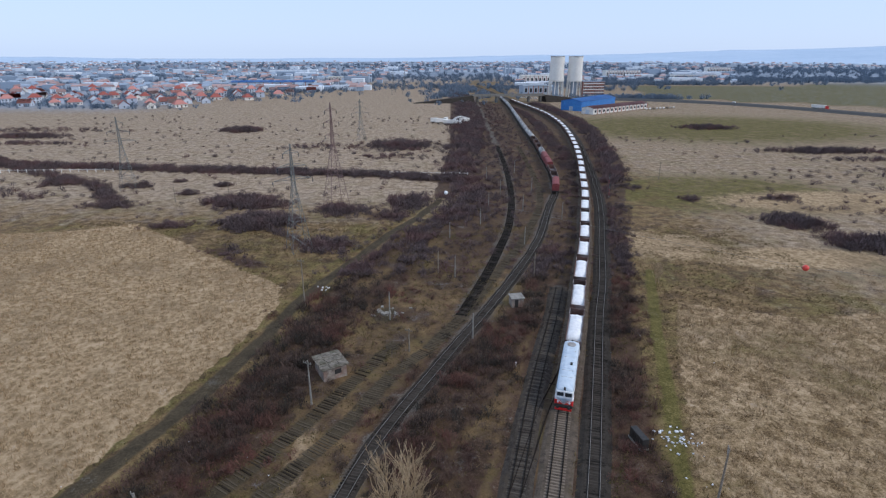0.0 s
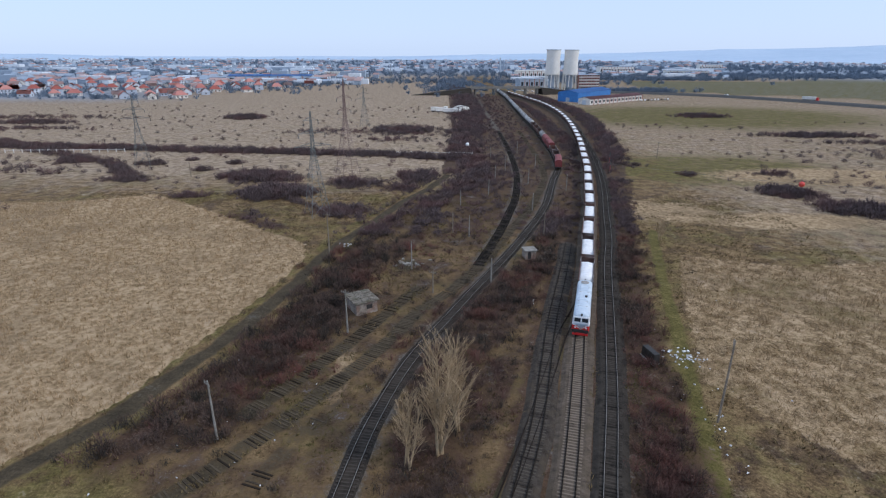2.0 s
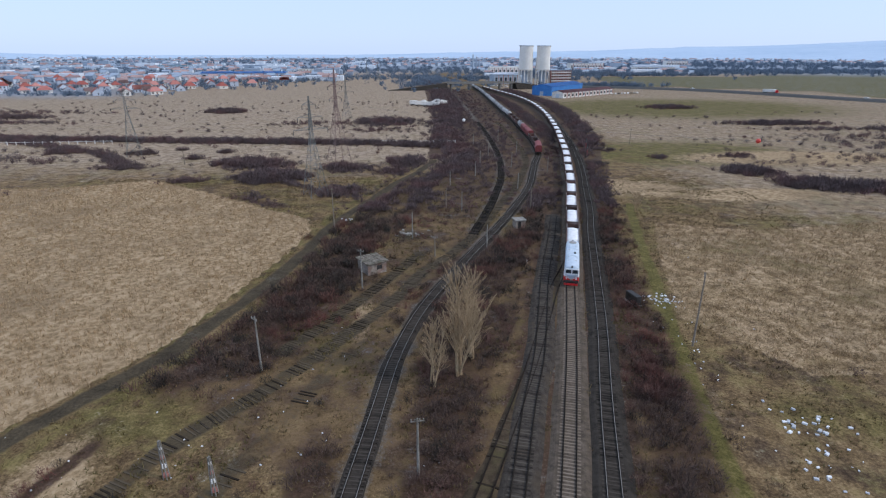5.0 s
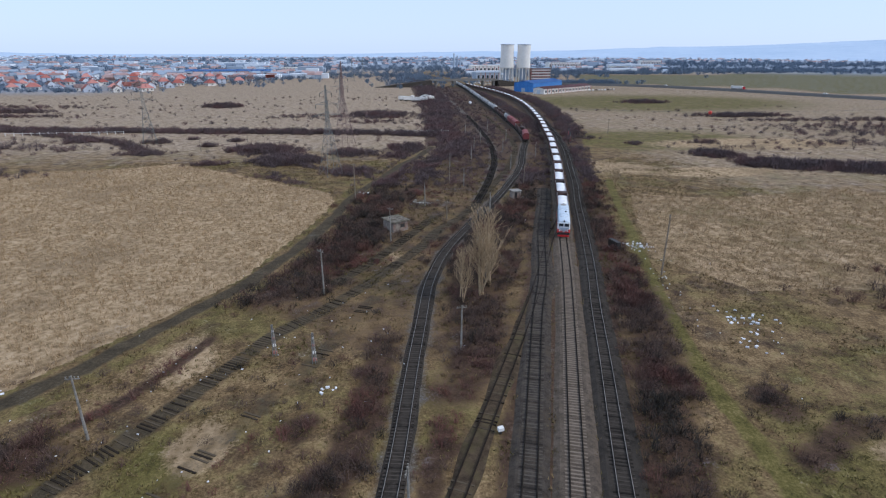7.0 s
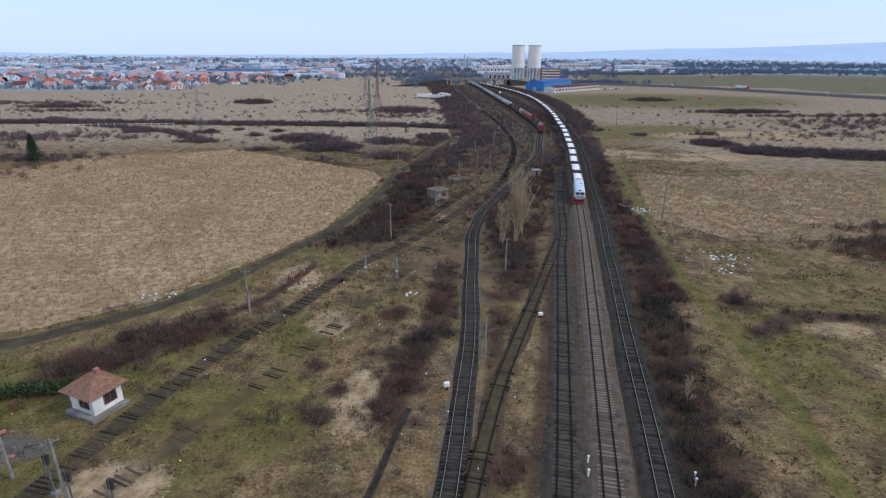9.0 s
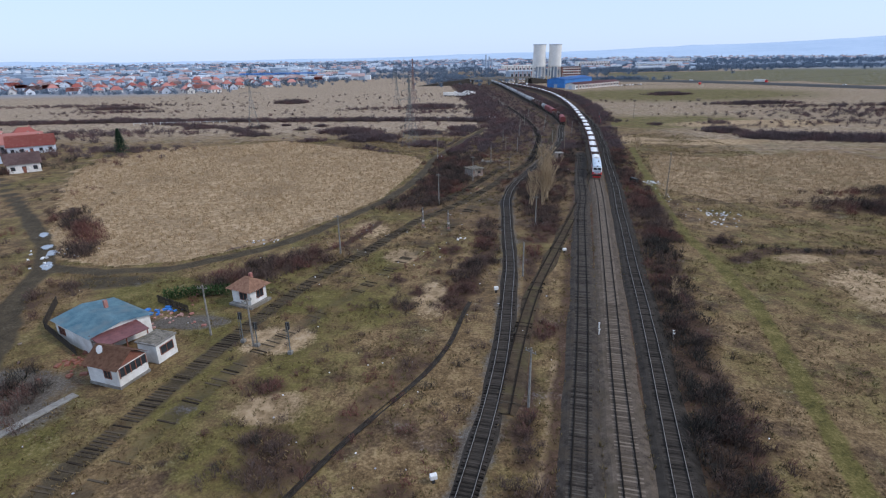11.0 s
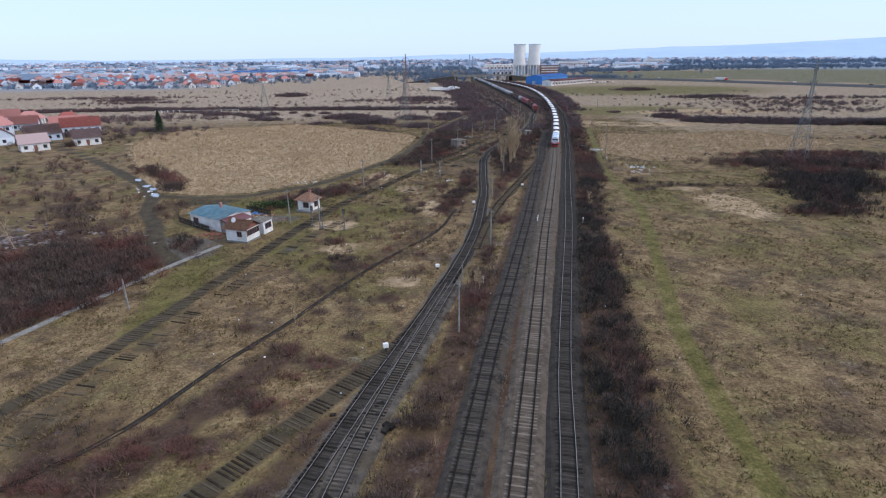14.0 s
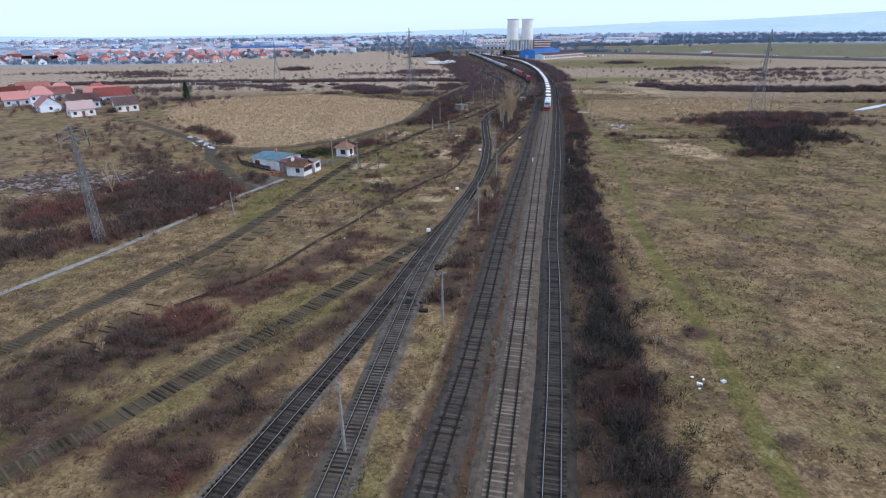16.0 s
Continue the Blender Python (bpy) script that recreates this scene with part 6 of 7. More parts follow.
def flat_annex(x, y, rz):
    t = thing("flat_annex", "small cream flat-roofed annex with a wide window", "outbuilding", x, y, 0, rz)
    part("wall", wall_box(3.2, 3.4, 2.8), M["plaster"], t)
    part("roof", box(bmesh.new(), 0, 0, 2.9, 3.6, 3.8, 0.22, bevel=0.03), M["concrete"], t)
    part("roof_felt", box(bmesh.new(), 0, 0, 3.04, 3.2, 3.4, 0.06), M["mossy_slab"], t)
    window(t, 1.61, 0, 1.7, 2.2, 1.2, 90)


flat_annex(-75.5, -31.4, -20)


def long_house(x, y, rz):
    t = thing("railway_house", "single-storey white house with a faded blue felt roof", "house", x, y, 0, rz)
    part("wall", wall_box(10.4, 8.4, 3.0), M["plaster"], t)
    part("roof", gable_roof(10.6, 8.6, 3.05, 0.7, 0.35), M["blue_roof"], t, "faded blue felt roof")
    gables(t, M["plaster"], 10.4, 8.4, 3.0, 0.65)
    lean = part("lean_to_roof", box(bmesh.new(), 0, 0, 0, 3.8, 6.4, 0.12), M["maroon_roof"], t, "maroon sheet lean-to roof")
    lean.matrix_basis = pose(6.6, -1.0, 2.72, 0, 9, 0)
    for yy in (-4.0, -1.0, 2.0):
        part("post", box(bmesh.new(), 8.2, yy, 1.2, 0.14, 0.14, 2.4), M["brown_wood"], t)
    part("porch_wall", box(bmesh.new(), 6.7, -4.1, 1.2, 3.0, 0.15, 2.4), M["old_plaster"], t)
    for xx in (-3.8, -2.9):
        window(t, xx, -4.21, 1.6, 0.8, 1.1, 0)
    window(t, -5.21, 1.0, 1.6, 1.2, 1.1, 90)
    window(t, 5.21, 1.0, 1.6, 1.2, 1.1, 90)
    part("chimney", box(bmesh.new(), -1.5, 1.5, 4.1, 0.5, 0.5, 1.2, bevel=0.03), M["brick_red"], t)


long_house(-86.4, -24.6, 55 - 90)


def ruined_hut(x, y, rz):
    t = thing("derelict_hut", "derelict crumbling hut with a broken flat concrete roof", "hut", x, y, 0, rz)
    bm = wall_box(4.2, 4.6, 2.4)
    part("wall", bm, M["old_plaster"], t)
    part("roof", box(bmesh.new(), 0, 0, 2.5, 4.9, 5.4, 0.2, bevel=0.05), M["mossy_slab"], t, "mossy concrete roof slab")
    r = np.random.default_rng(3)
    for k in range(9):
        part("roof_panel", box(bmesh.new(), -1.8 + (k % 3) * 1.7, -1.8 + (k // 3) * 1.8, 2.66 + 0.03 * r.random(), 1.5, 1.5, 0.1, rz=r.normal(0, 0.1)), M["mossy_slab"], t)
    # black panels on the closed walls stand for the shade inside the openings
    part("doorway", box(bmesh.new(), 2.08, 0.6, 1.0, 0.08, 1.0, 2.0), M["black"], t, "black panel standing for shade in the open doorway")
    part("opening", box(bmesh.new(), 0.5, -2.28, 1.4, 1.2, 0.08, 0.9), M["black"], t, "black panel standing for shade in the broken window")


ruined_hut(-20.9, 81.6, 32)


def white_shed(x, y, rz):
    t = thing("trackside_shed", "small weathered shed with a pale slab roof in scrub", "shed", x, y, 0, rz)
    part("wall", wall_box(2.6, 2.6, 2.1), M["old_plaster"], t)
    part("roof", box(bmesh.new(), 0, 0, 2.2, 3.1, 3.1, 0.16, bevel=0.03), M["concrete"], t)
    part("door", box(bmesh.new(), -0.3, -1.32, 1.0, 0.8, 0.06, 1.8), M["black"], t)


white_shed(14.9, 109.3, 10)

path_xy, path_d = spline([(-128, -132), (-119, -117), (-111.5, -103.4), (-107.5, -96), (-102.9, -87.1), (-97, -73), (-91.2, -58.9), (-86, -48), (-81.5, -39.5)], 1.0)
tagged(strip("footpath", path_xy, path_d, [(-0.6, 0.0), (-0.6, 0.14), (0.6, 0.14), (0.6, 0.0)], M["concrete"]), "narrow pale concrete footpath", "path", kind="structure")
drain_xy, drain_d = spline([(-84, -110), (-80.1, -106.1), (-74, -100), (-70.8, -94), (-66.9, -85.9), (-61.6, -77.3), (-55, -63.9), (-46.8, -49.8), (-38.5, -38), (-34.4, -29), (-33.1, -23.6), (-30.8, -16.8)], 1.0)
tagged(strip("drain_channel", drain_xy, drain_d, [(-0.36, 0.02), (-0.32, 0.14), (-0.2, 0.14), (-0.18, 0.03), (0.18, 0.03), (0.2, 0.14), (0.32, 0.14), (0.36, 0.02)], M["dark_ballast"]), "old dark drainage channel across the yard", "drain", kind="structure")


# ---- hedge and yard fence by the railway house ----
def hedge(x0, y0, x1, y1, h, depth):
    """A clipped evergreen hedge of many small leaf sprays along a straight line."""
    r = np.random.default_rng(61)
    L = math.hypot(x1 - x0, y1 - y0)
    t = thing("hedge", "dark green evergreen hedge between the house and hut", "hedge", x0, y0, 0, math.degrees(math.atan2(y1 - y0, x1 - x0)))
    n = int(L * 220)
    p = np.stack([r.uniform(0, L, n), r.normal(0, depth * 0.4, n), r.uniform(0.05, h, n) * r.uniform(0.85, 1.0, n)], 1)
    d, w = r.normal(0, 0.16, (n, 3)), r.normal(0, 0.07, (n, 3))
    v = np.stack([p - w, p + w, p + d + np.array([0, 0, 0.1])], 1).reshape(-1, 3)
    np_mesh("foliage", v, np.arange(len(v)).reshape(-1, 3), M["hedge"]).parent = t
    for k in range(int(L / 1.2)):
        part("stem", bar(bmesh.new(), (0.6 + k * 1.2, 0, 0), (0.6 + k * 1.2, 0, h * 0.8), 0.05, 0.03, 6), M["bark"], t)


hedge(-83.2, -12.3, -72.5, -10.8, 1.9, 1.2)


def yard_fence(points):
    """Dark boards nailed upright to two rails, along the given corners."""
    t = thing("board_fence", "low dark weathered board fence round the yard", "fence", group="fences")
    for (x0, y0), (x1, y1) in zip(points[:-1], points[1:]):
        L, a = math.hypot(x1 - x0, y1 - y0), math.atan2(y1 - y0, x1 - x0)
        for z in (0.4, 1.1):
            part("rail", box(bmesh.new(), (x0 + x1) / 2, (y0 + y1) / 2, z, L, 0.06, 0.1, rz=a), M["wood_sleeper"], t)
        for k in range(int(L / 0.3)):
            u = (k + 0.5) * 0.3 / L
            part("board", box(bmesh.new(), x0 + (x1 - x0) * u - math.sin(a) * 0.05, y0 + (y1 - y0) * u + math.cos(a) * 0.05, 0.72, 0.2, 0.03, 1.4 + 0.08 * math.sin(k * 2.3), rz=a), M["wood_sleeper"], t)


yard_fence([(-101.0, -12.6), (-97.1, -22.1), (-87.1, -30.8)])
yard_fence([(-83.7, -13.7), (-76.6, -18.3)])


# ---- houses ----
def town_house(sx, sy, storeys, roof, wall, label, gable=True):
    """A plain rendered house with roof, windows, door and chimney; its own origin on the ground."""
    t = thing("house", label, "house", group="houses of the town")
    h = 2.9 * storeys + 0.4
    part("wall", wall_box(sx, sy, h, 0.35), M[wall], t)
    if gable:
        gables(t, M[wall], sx, sy, h, sy * 0.42, 0.35)
        rf = part("roof", gable_roof(sx, sy, h + 0.05, sy * 0.44, 0.6), M[roof], t, "clay tile roof")
    else:
        rf = part("roof", hip_roof(sx, sy, h, sy * 0.42, 0.7, sx * 0.2), M[roof], t, "clay tile roof")
    part("chimney", box(bmesh.new(), sx * 0.2, sy * 0.15, h + sy * 0.4, 0.7, 0.7, 1.6), M["brick_red"], rf)
    for lv in range(storeys):
        for k in range(max(2, int(sx / 3.2))):
            xx = -sx / 2 + (k + 0.5) * sx / max(2, int(sx / 3.2))
            for sgn in (-1, 1):
                part("window", box(bmesh.new(), xx, sgn * (sy / 2 + 0.02), 1.7 + lv * 2.9, 1.3, 0.1, 1.4), M["glass"], t)
        for sgn in (-1, 1):
            part("window", box(bmesh.new(), sgn * (sx / 2 + 0.02), 0, 1.7 + lv * 2.9, 0.1, 1.3, 1.4), M["glass"], t)
    part("door", box(bmesh.new(), 0, -sy / 2 - 0.04, 1.1, 1.0, 0.1, 2.1), M["brown_wood"], t)
    return t


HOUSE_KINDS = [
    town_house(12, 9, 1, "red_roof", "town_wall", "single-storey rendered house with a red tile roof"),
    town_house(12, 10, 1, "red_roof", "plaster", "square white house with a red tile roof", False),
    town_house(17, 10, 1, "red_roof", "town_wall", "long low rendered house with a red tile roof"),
    town_house(10, 8, 1, "town_roof", "plaster", "small white house with a haze-muted pinkish tile roof"),
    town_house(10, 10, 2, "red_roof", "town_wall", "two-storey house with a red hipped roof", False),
    town_house(13, 9, 1, "town_roof", "town_wall", "low house with a haze-muted tile roof"),
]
used = set()


def put_house(k, x, y, rz):
    m = pose(x, y, 0, 0, 0, rz)
    if k in used:
        return copy_thing(HOUSE_KINDS[k], m)
    used.add(k)
    HOUSE_KINDS[k].matrix_basis = m
    return HOUSE_KINDS[k]


for k, x, y, rz in ((2, -222, 158, 30), (0, -250, 166, 25), (1, -236, 182, 40), (2, -212, 150, 30), (5, -214, 122, 40), (3, -186, 106, 35), (0, -226, 112, -50), (0, -258, 140, 35), (1, -262, 190, 20), (4, -240, 132, 30), (0, -280, 172, 30), (1, -290, 150, 40), (2, -284, 200, 30), (3, -200, 92, 40), (0, -250, 96, 30), (1, -276, 118, 30)):
    put_house(k, x, y, rz)
rt = np.random.default_rng(77)
town_plots = []
for _ in range(2500):
    x, y = rt.uniform(-640, -190), rt.uniform(535, 900)
    front = np.interp(x, [-640, -447, -410, -304, -273, -195], [560, 566, 590, 540, 575, 770])
    if y < front or rt.random() > math.exp(-(y - front) / 120) + 0.12 or (-370 < x < -200 and y > 840):
        continue
    if any(math.hypot(x - a, y - b) < 17 for a, b in town_plots):
        continue
    put_house(int(rt.integers(0, 6)), x + rt.normal(0, 2), y, float(rt.choice([-60, 30])) + rt.normal(0, 8))
    town_plots.append((x, y))
    if len(town_plots) >= 120:
        break


def far_town():
    """The distant town: plain gabled and flat blocks of many sizes, too far off to tell apart."""
    r = np.random.default_rng(4)
    blocks = {"town_wall": [], "town_roof": [], "grey_block": [], "far_wood": []}
    n = 0
    while n < 1500:
        y = 820 + 2600 * r.random() ** 1.7
        x = r.uniform(-1.05, 0.95) * y * 0.95
        if -130 < x < 120 and y < 1500 or (x > 150 and y < 1050) or (x > 0.5 * y and y < 2000):
            continue
        big = r.random() < 0.08
        sx, sy, h = (r.uniform(20, 60), r.uniform(12, 25), r.uniform(6, 12)) if big else (r.uniform(9, 14), r.uniform(8, 12), r.uniform(4, 7))
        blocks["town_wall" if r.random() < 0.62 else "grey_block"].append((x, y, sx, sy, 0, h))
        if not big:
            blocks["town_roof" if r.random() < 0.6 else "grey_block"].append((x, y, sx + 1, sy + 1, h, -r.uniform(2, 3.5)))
        n += 1
    for mat, items in blocks.items():
        v, f, q = [], [], []
        for x, y, sx, sy, z, h in items:
            i = 8 * len(v)
            if h > 0:
                v.append([(x + a * sx / 2, y + b * sy / 2, z + c * h) for c in (0, 1) for a, b in ((-1, -1), (1, -1), (1, 1), (-1, 1))])
            else:
                v.append([(x + a * sx / 2, y + b * sy / 2, z) for a, b in ((-1, -1), (1, -1), (1, 1), (-1, 1))] + [(x + a * sx / 2, y + b * 0.2, z - h) for a, b in ((-1, -1), (1, -1), (1, 1), (-1, 1))])
            f.append(SLEEPER_Q + i)
        if v:
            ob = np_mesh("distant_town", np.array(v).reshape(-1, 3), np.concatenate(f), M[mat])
            tagged(ob, "hazy distant town of low houses and blocks", "buildings", kind="stuff")


far_town()


def far_wood_spots():
    r = np.random.default_rng(15)
    out = []
    for x, y, rx, ry, n, h in ((-330, 700, 120, 60, 260, 7), (-420, 900, 300, 120, 500, 8), (60, 900, 200, 60, 300, 9), (330, 1010, 190, 26, 380, 9), (640, 1130, 260, 30, 300, 9), (150, 1250, 600, 200, 700, 10), (-900, 1200, 700, 260, 700, 10), (700, 1150, 500, 90, 700, 11), (-350, 560, 60, 20, 60, 6), (-520, 600, 90, 30, 120, 7), (1100, 1700, 900, 300, 900, 13), (0, 2200, 1800, 500, 1200, 14), (30, 760, 60, 110, 240, 8), (220, 690, 60, 14, 120, 8), (-240, 800, 60, 30, 120, 7)):
        s = np.stack([r.normal(x, rx * 0.6, n), r.normal(y, ry * 0.6, n)], 1)
        hh = h * r.uniform(0.6, 1.1, n)
        out.append(np.c_[s, hh * 0.8, hh])
    s = np.concatenate(out)
    return s[clear_of(s[:, 0], s[:, 1], 8, 6)]


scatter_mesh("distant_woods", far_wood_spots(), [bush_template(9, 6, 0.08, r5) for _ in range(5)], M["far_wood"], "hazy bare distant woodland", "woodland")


# ---- works beside the line ----
def stilt_tower(x, y):
    t = thing("concrete_tower", "tall pale concrete tower on slender stilts", "tower", x, y, 0, 12, group="pair of towers")
    bm = bmesh.new()
    seg, rings = 40, [(19, 9.3), (20.5, 9.6), (30, 9.0), (40, 8.75), (47.5, 8.9), (49, 9.2)]
    rows = [[bm.verts.new((rr * math.cos(2 * math.pi * k / seg), rr * math.sin(2 * math.pi * k / seg), z)) for k in range(seg)] for z, rr in rings]
    for a, b in zip(rows[:-1], rows[1:]):
        for k in range(seg):
            bm.faces.new((a[k], a[(k + 1) % seg], b[(k + 1) % seg], b[k]))
    bm.faces.new(rows[0][::-1])
    bm.faces.new(rows[-1])
    part("shell", bm, M["tower"], t, "pale concrete shell")
    part("rim", bar(bmesh.new(), (0, 0, 48.9), (0, 0, 49.7), 9.45, sides=40), M["grey_block"], t, "dark rim")
    for k in range(12):
        a = 2 * math.pi * k / 12
        part("stilt", bar(bmesh.new(), (9.6 * math.cos(a), 9.6 * math.sin(a), 0), (9.0 * math.cos(a), 9.0 * math.sin(a), 19.2), 0.55, sides=8), M["tower"], t)
    part("core", bar(bmesh.new(), (0, 0, 0), (0, 0, 19.2), 4.0, sides=20), M["grey_block"], t)


stilt_tower(135, 722)
stilt_tower(158, 722)


def flats(x, y, rz):
    t = thing("apartment_block", "five-storey red brick block with white balcony bands", "building", x, y, 0, rz)
    part("wall", box(bmesh.new(), 0, 0, 9.5, 28, 12, 19), M["brick_red"], t)
    part("roof", box(bmesh.new(), 0, 0, 19.2, 28.8, 12.8, 0.5), M["grey_block"], t)
    for lv in range(5):
        bal = part("balcony", box(bmesh.new(), 0, -6.4, 3.6 * lv + 2.2, 27, 0.9, 1.1), M["plaster"], t, "white balcony band")
        for k in range(8):
            part("window", box(bmesh.new(), -12.2 + k * 3.5, -6.03, 3.6 * lv + 3.6, 1.9, 0.1, 1.5), M["glass"], t)


flats(181, 722, 8)


def warehouse(x, y, sx, sy, h, rise, rz, roof, wall, label, windows=0):
    t = thing("warehouse", label, "warehouse", x, y, 0, rz, group="works buildings")
    part("wall", wall_box(sx, sy, h, 0.3), M[wall], t)
    gables(t, M[wall], sx, sy, h, rise, 0.3)
    part("roof", gable_roof(sx, sy, h + 0.1, rise + 0.15, 0.6), M[roof], t)
    for k in range(windows):
        xx = -sx / 2 + (k + 0.5) * sx / windows
        part("window", box(bmesh.new(), xx, -sy / 2 - 0.03, h * 0.5, sx / windows * 0.42, 0.12, h * 0.42), M["glass"], t)
        part("pier", box(bmesh.new(), xx + sx / windows / 2, -sy / 2 - 0.1, h / 2, 1.2, 0.25, h), M["brick_red"], t)
    part("gate", box(bmesh.new(), -sx / 2 - 0.05, 0, 2.0, 0.1, 4.0, 4.0), M["grey_block"], t)


warehouse(142, 572, 76, 22, 9, 2.2, 50, "blue_sheet", "blue_sheet", "large bright blue sheet-metal warehouse")
warehouse(161, 542, 92, 13, 5.2, 1.8, 41, "maroon_roof", "plaster", "long low white and pink hall with a maroon roof", 14)
warehouse(-285, 905, 130, 40, 9, 2.0, 6, "blue_sheet", "grey_block", "long hall with a blue sheet roof", 10)
warehouse(-210, 1110, 62, 20, 8, 1.0, 4, "tower", "tower", "long cream factory hall", 10)
warehouse(165, 1060, 70, 24, 13, 1.5, 5, "tower", "tower", "pale cream factory hall", 9)
warehouse(112, 760, 34, 20, 12, 1.0, 10, "grey_block", "grey_block", "dark grey boiler house beside the towers", 5)
warehouse(390, 1300, 80, 24, 16, 1.0, 5, "grey_block", "tower", "hazy pale factory block", 12)
warehouse(520, 1220, 90, 22, 10, 1.0, 0, "grey_block", "tower", "hazy pale factory block", 12)
warehouse(700, 1500, 60, 20, 18, 1.0, 0, "grey_block", "tower", "hazy pale factory block", 8)
warehouse(-580, 1350, 70, 30, 9, 1.0, 0, "blue_roof", "grey_block", "hazy pale hall with a green-blue roof", 8)
for x, y, h in ((118, 1240, 34), (126, 1244, 30), (132, 1236, 26)):
    t = thing("chimney_stack", "slim grey factory chimney", "chimney", x, y, 0, group="factory chimneys")
    part("shaft", bar(bmesh.new(), (0, 0, 0), (0, 0, h), 2.0, 1.4, 16), M["grey_block"], t)
    part("cap", bar(bmesh.new(), (0, 0, h), (0, 0, h + 1), 1.7, sides=16), M["tower"], t)


# ---- road bridge, road and its traffic ----
bridge = thing("road_bridge", "concrete road bridge over the railway", "bridge", 66, 640, 0, 10, kind="structure")
part("deck", box(bmesh.new(), 0, 0, 7.2, 84, 9, 1.2), M["concrete"], bridge)
for s in (-1, 1):
    part("parapet", box(bmesh.new(), 0, s * 4.4, 8.3, 84, 0.3, 1.0), M["concrete"], bridge)
for xx in (-36, -14, 24, 38):
    part("pier", box(bmesh.new(), xx, 0, 3.3, 1.6, 7, 6.6), M["concrete"], bridge)
for s in (-1, 1):
    bm = bmesh.new()
    v = [bm.verts.new(p) for p in ((s * 42, -5, 7.7), (s * 42, 5, 7.7), (s * 110, 4, 0), (s * 110, -4, 0), (s * 42, -12, 0), (s * 42, 12, 0))]
    for q in ((0, 1, 2, 3), (0, 3, 4), (1, 5, 2), (0, 4, 5, 1), (4, 3, 2, 5)):
        bm.faces.new([v[i] for i in q])
    part("ramp", bm, M["dark_ballast"], bridge, "dark earth approach ramp")

ROAD = [(172, 676), (222, 668), (292, 630), (345, 572), (385, 508), (430, 440), (520, 335), (700, 170), (1000, -60)]
road_xy, road_d = spline(ROAD, 4.0)
tagged(strip("road", road_xy, road_d, [(-13, 0.0), (-7, 1.6), (-4.2, 1.75), (4.2, 1.75), (7, 1.6), (13, 0.0)], M["asphalt"]), "two-lane asphalt road on a low embankment", "road", kind="structure")
rail_guard = strip("guard_rail", road_xy, road_d, [(5.0, 2.2), (5.0, 2.6), (5.1, 2.6), (5.1, 2.2)], M["galvanised"])
tagged(rail_guard, "pale steel guard rail along the road", "guard rail", kind="structure")


def car(x, y, z, rz, paint, label, length=4.3, h=1.45):
    t = thing("car", label, "car", x, y, z, rz, group="cars")
    o = [(-length / 2, 0.35), (length / 2, 0.35), (length / 2, 0.8), (length * 0.28, 0.95), (length * 0.1, h), (-length * 0.3, h), (-length * 0.46, 0.95), (-length / 2, 0.85)]
    bm = bmesh.new()
    a = [bm.verts.new((px, -0.85, pz)) for px, pz in o]
    b = [bm.verts.new((px, 0.85, pz)) for px, pz in o]
    n = len(o)
    for i in range(n):
        bm.faces.new((a[i], a[(i + 1) % n], b[(i + 1) % n], b[i]))
    bm.faces.new(a[::-1])
    bm.faces.new(b)
    part("body", bm, M[paint], t)
    part("glazing", box(bmesh.new(), -length * 0.1, 0, h - 0.25, length * 0.42, 1.74, 0.34), M["glass"], t)
    for px in (-length * 0.3, length * 0.3):
        for py in (-0.8, 0.8):
            part("wheel", bar(bmesh.new(), (px, py - 0.1, 0.32), (px, py + 0.1, 0.32), 0.32, sides=14), M["black"], t)
    return t


def lorry(x, y, z, rz, label, body="plaster", cab="loco_red", length=12.5):
    t = thing("lorry", label, "lorry", x, y, z, rz, group="lorries")
    part("trailer", box(bmesh.new(), -1.2, 0, 2.45, length, 2.5, 2.8, bevel=0.05), M[body], t)
    part("cab", box(bmesh.new(), length / 2 + 0.4, 0, 1.9, 2.2, 2.4, 2.8, bevel=0.15), M[cab], t)
    part("windscreen", box(bmesh.new(), length / 2 + 1.5, 0, 2.5, 0.06, 2.0, 0.9), M["glass"], t)
    part("chassis", box(bmesh.new(), 0, 0, 0.85, length + 2, 1.1, 0.3), M["black"], t)
    for px in (-length * 0.42, -length * 0.32, length * 0.28, length * 0.55):
        for py in (-1.1, 1.1):
            part("wheel", bar(bmesh.new(), (px, py - 0.14, 0.5), (px, py + 0.14, 0.5), 0.5, sides=14), M["black"], t)


lorry(362, 548, 1.76, -57, "white box lorry with a red cab on the road")
for k, (x, y, paint, lab) in enumerate(((408, 475, "plaster", "white car on the road"), (450, 414, "black", "dark car on the road"), (500, 360, "plaster", "white car on the road"), (310, 612, "loco_white", "white van-like car on the road"))):
    car(x, y, 1.76, -55, paint, lab)
for k in range(9):
    car(196 + k * 4.1, 556 + k * 1.9, 0.02, 70, ("plaster", "loco_white", "black", "tank_grey")[k % 4], "car parked beside the brick hall")
for k in range(7):
    car(88 + k * 5.5, 700 - k * 4.5, 0.02, -35, ("plaster", "loco_white", "tank_grey")[k % 3], "pale car parked by the works")
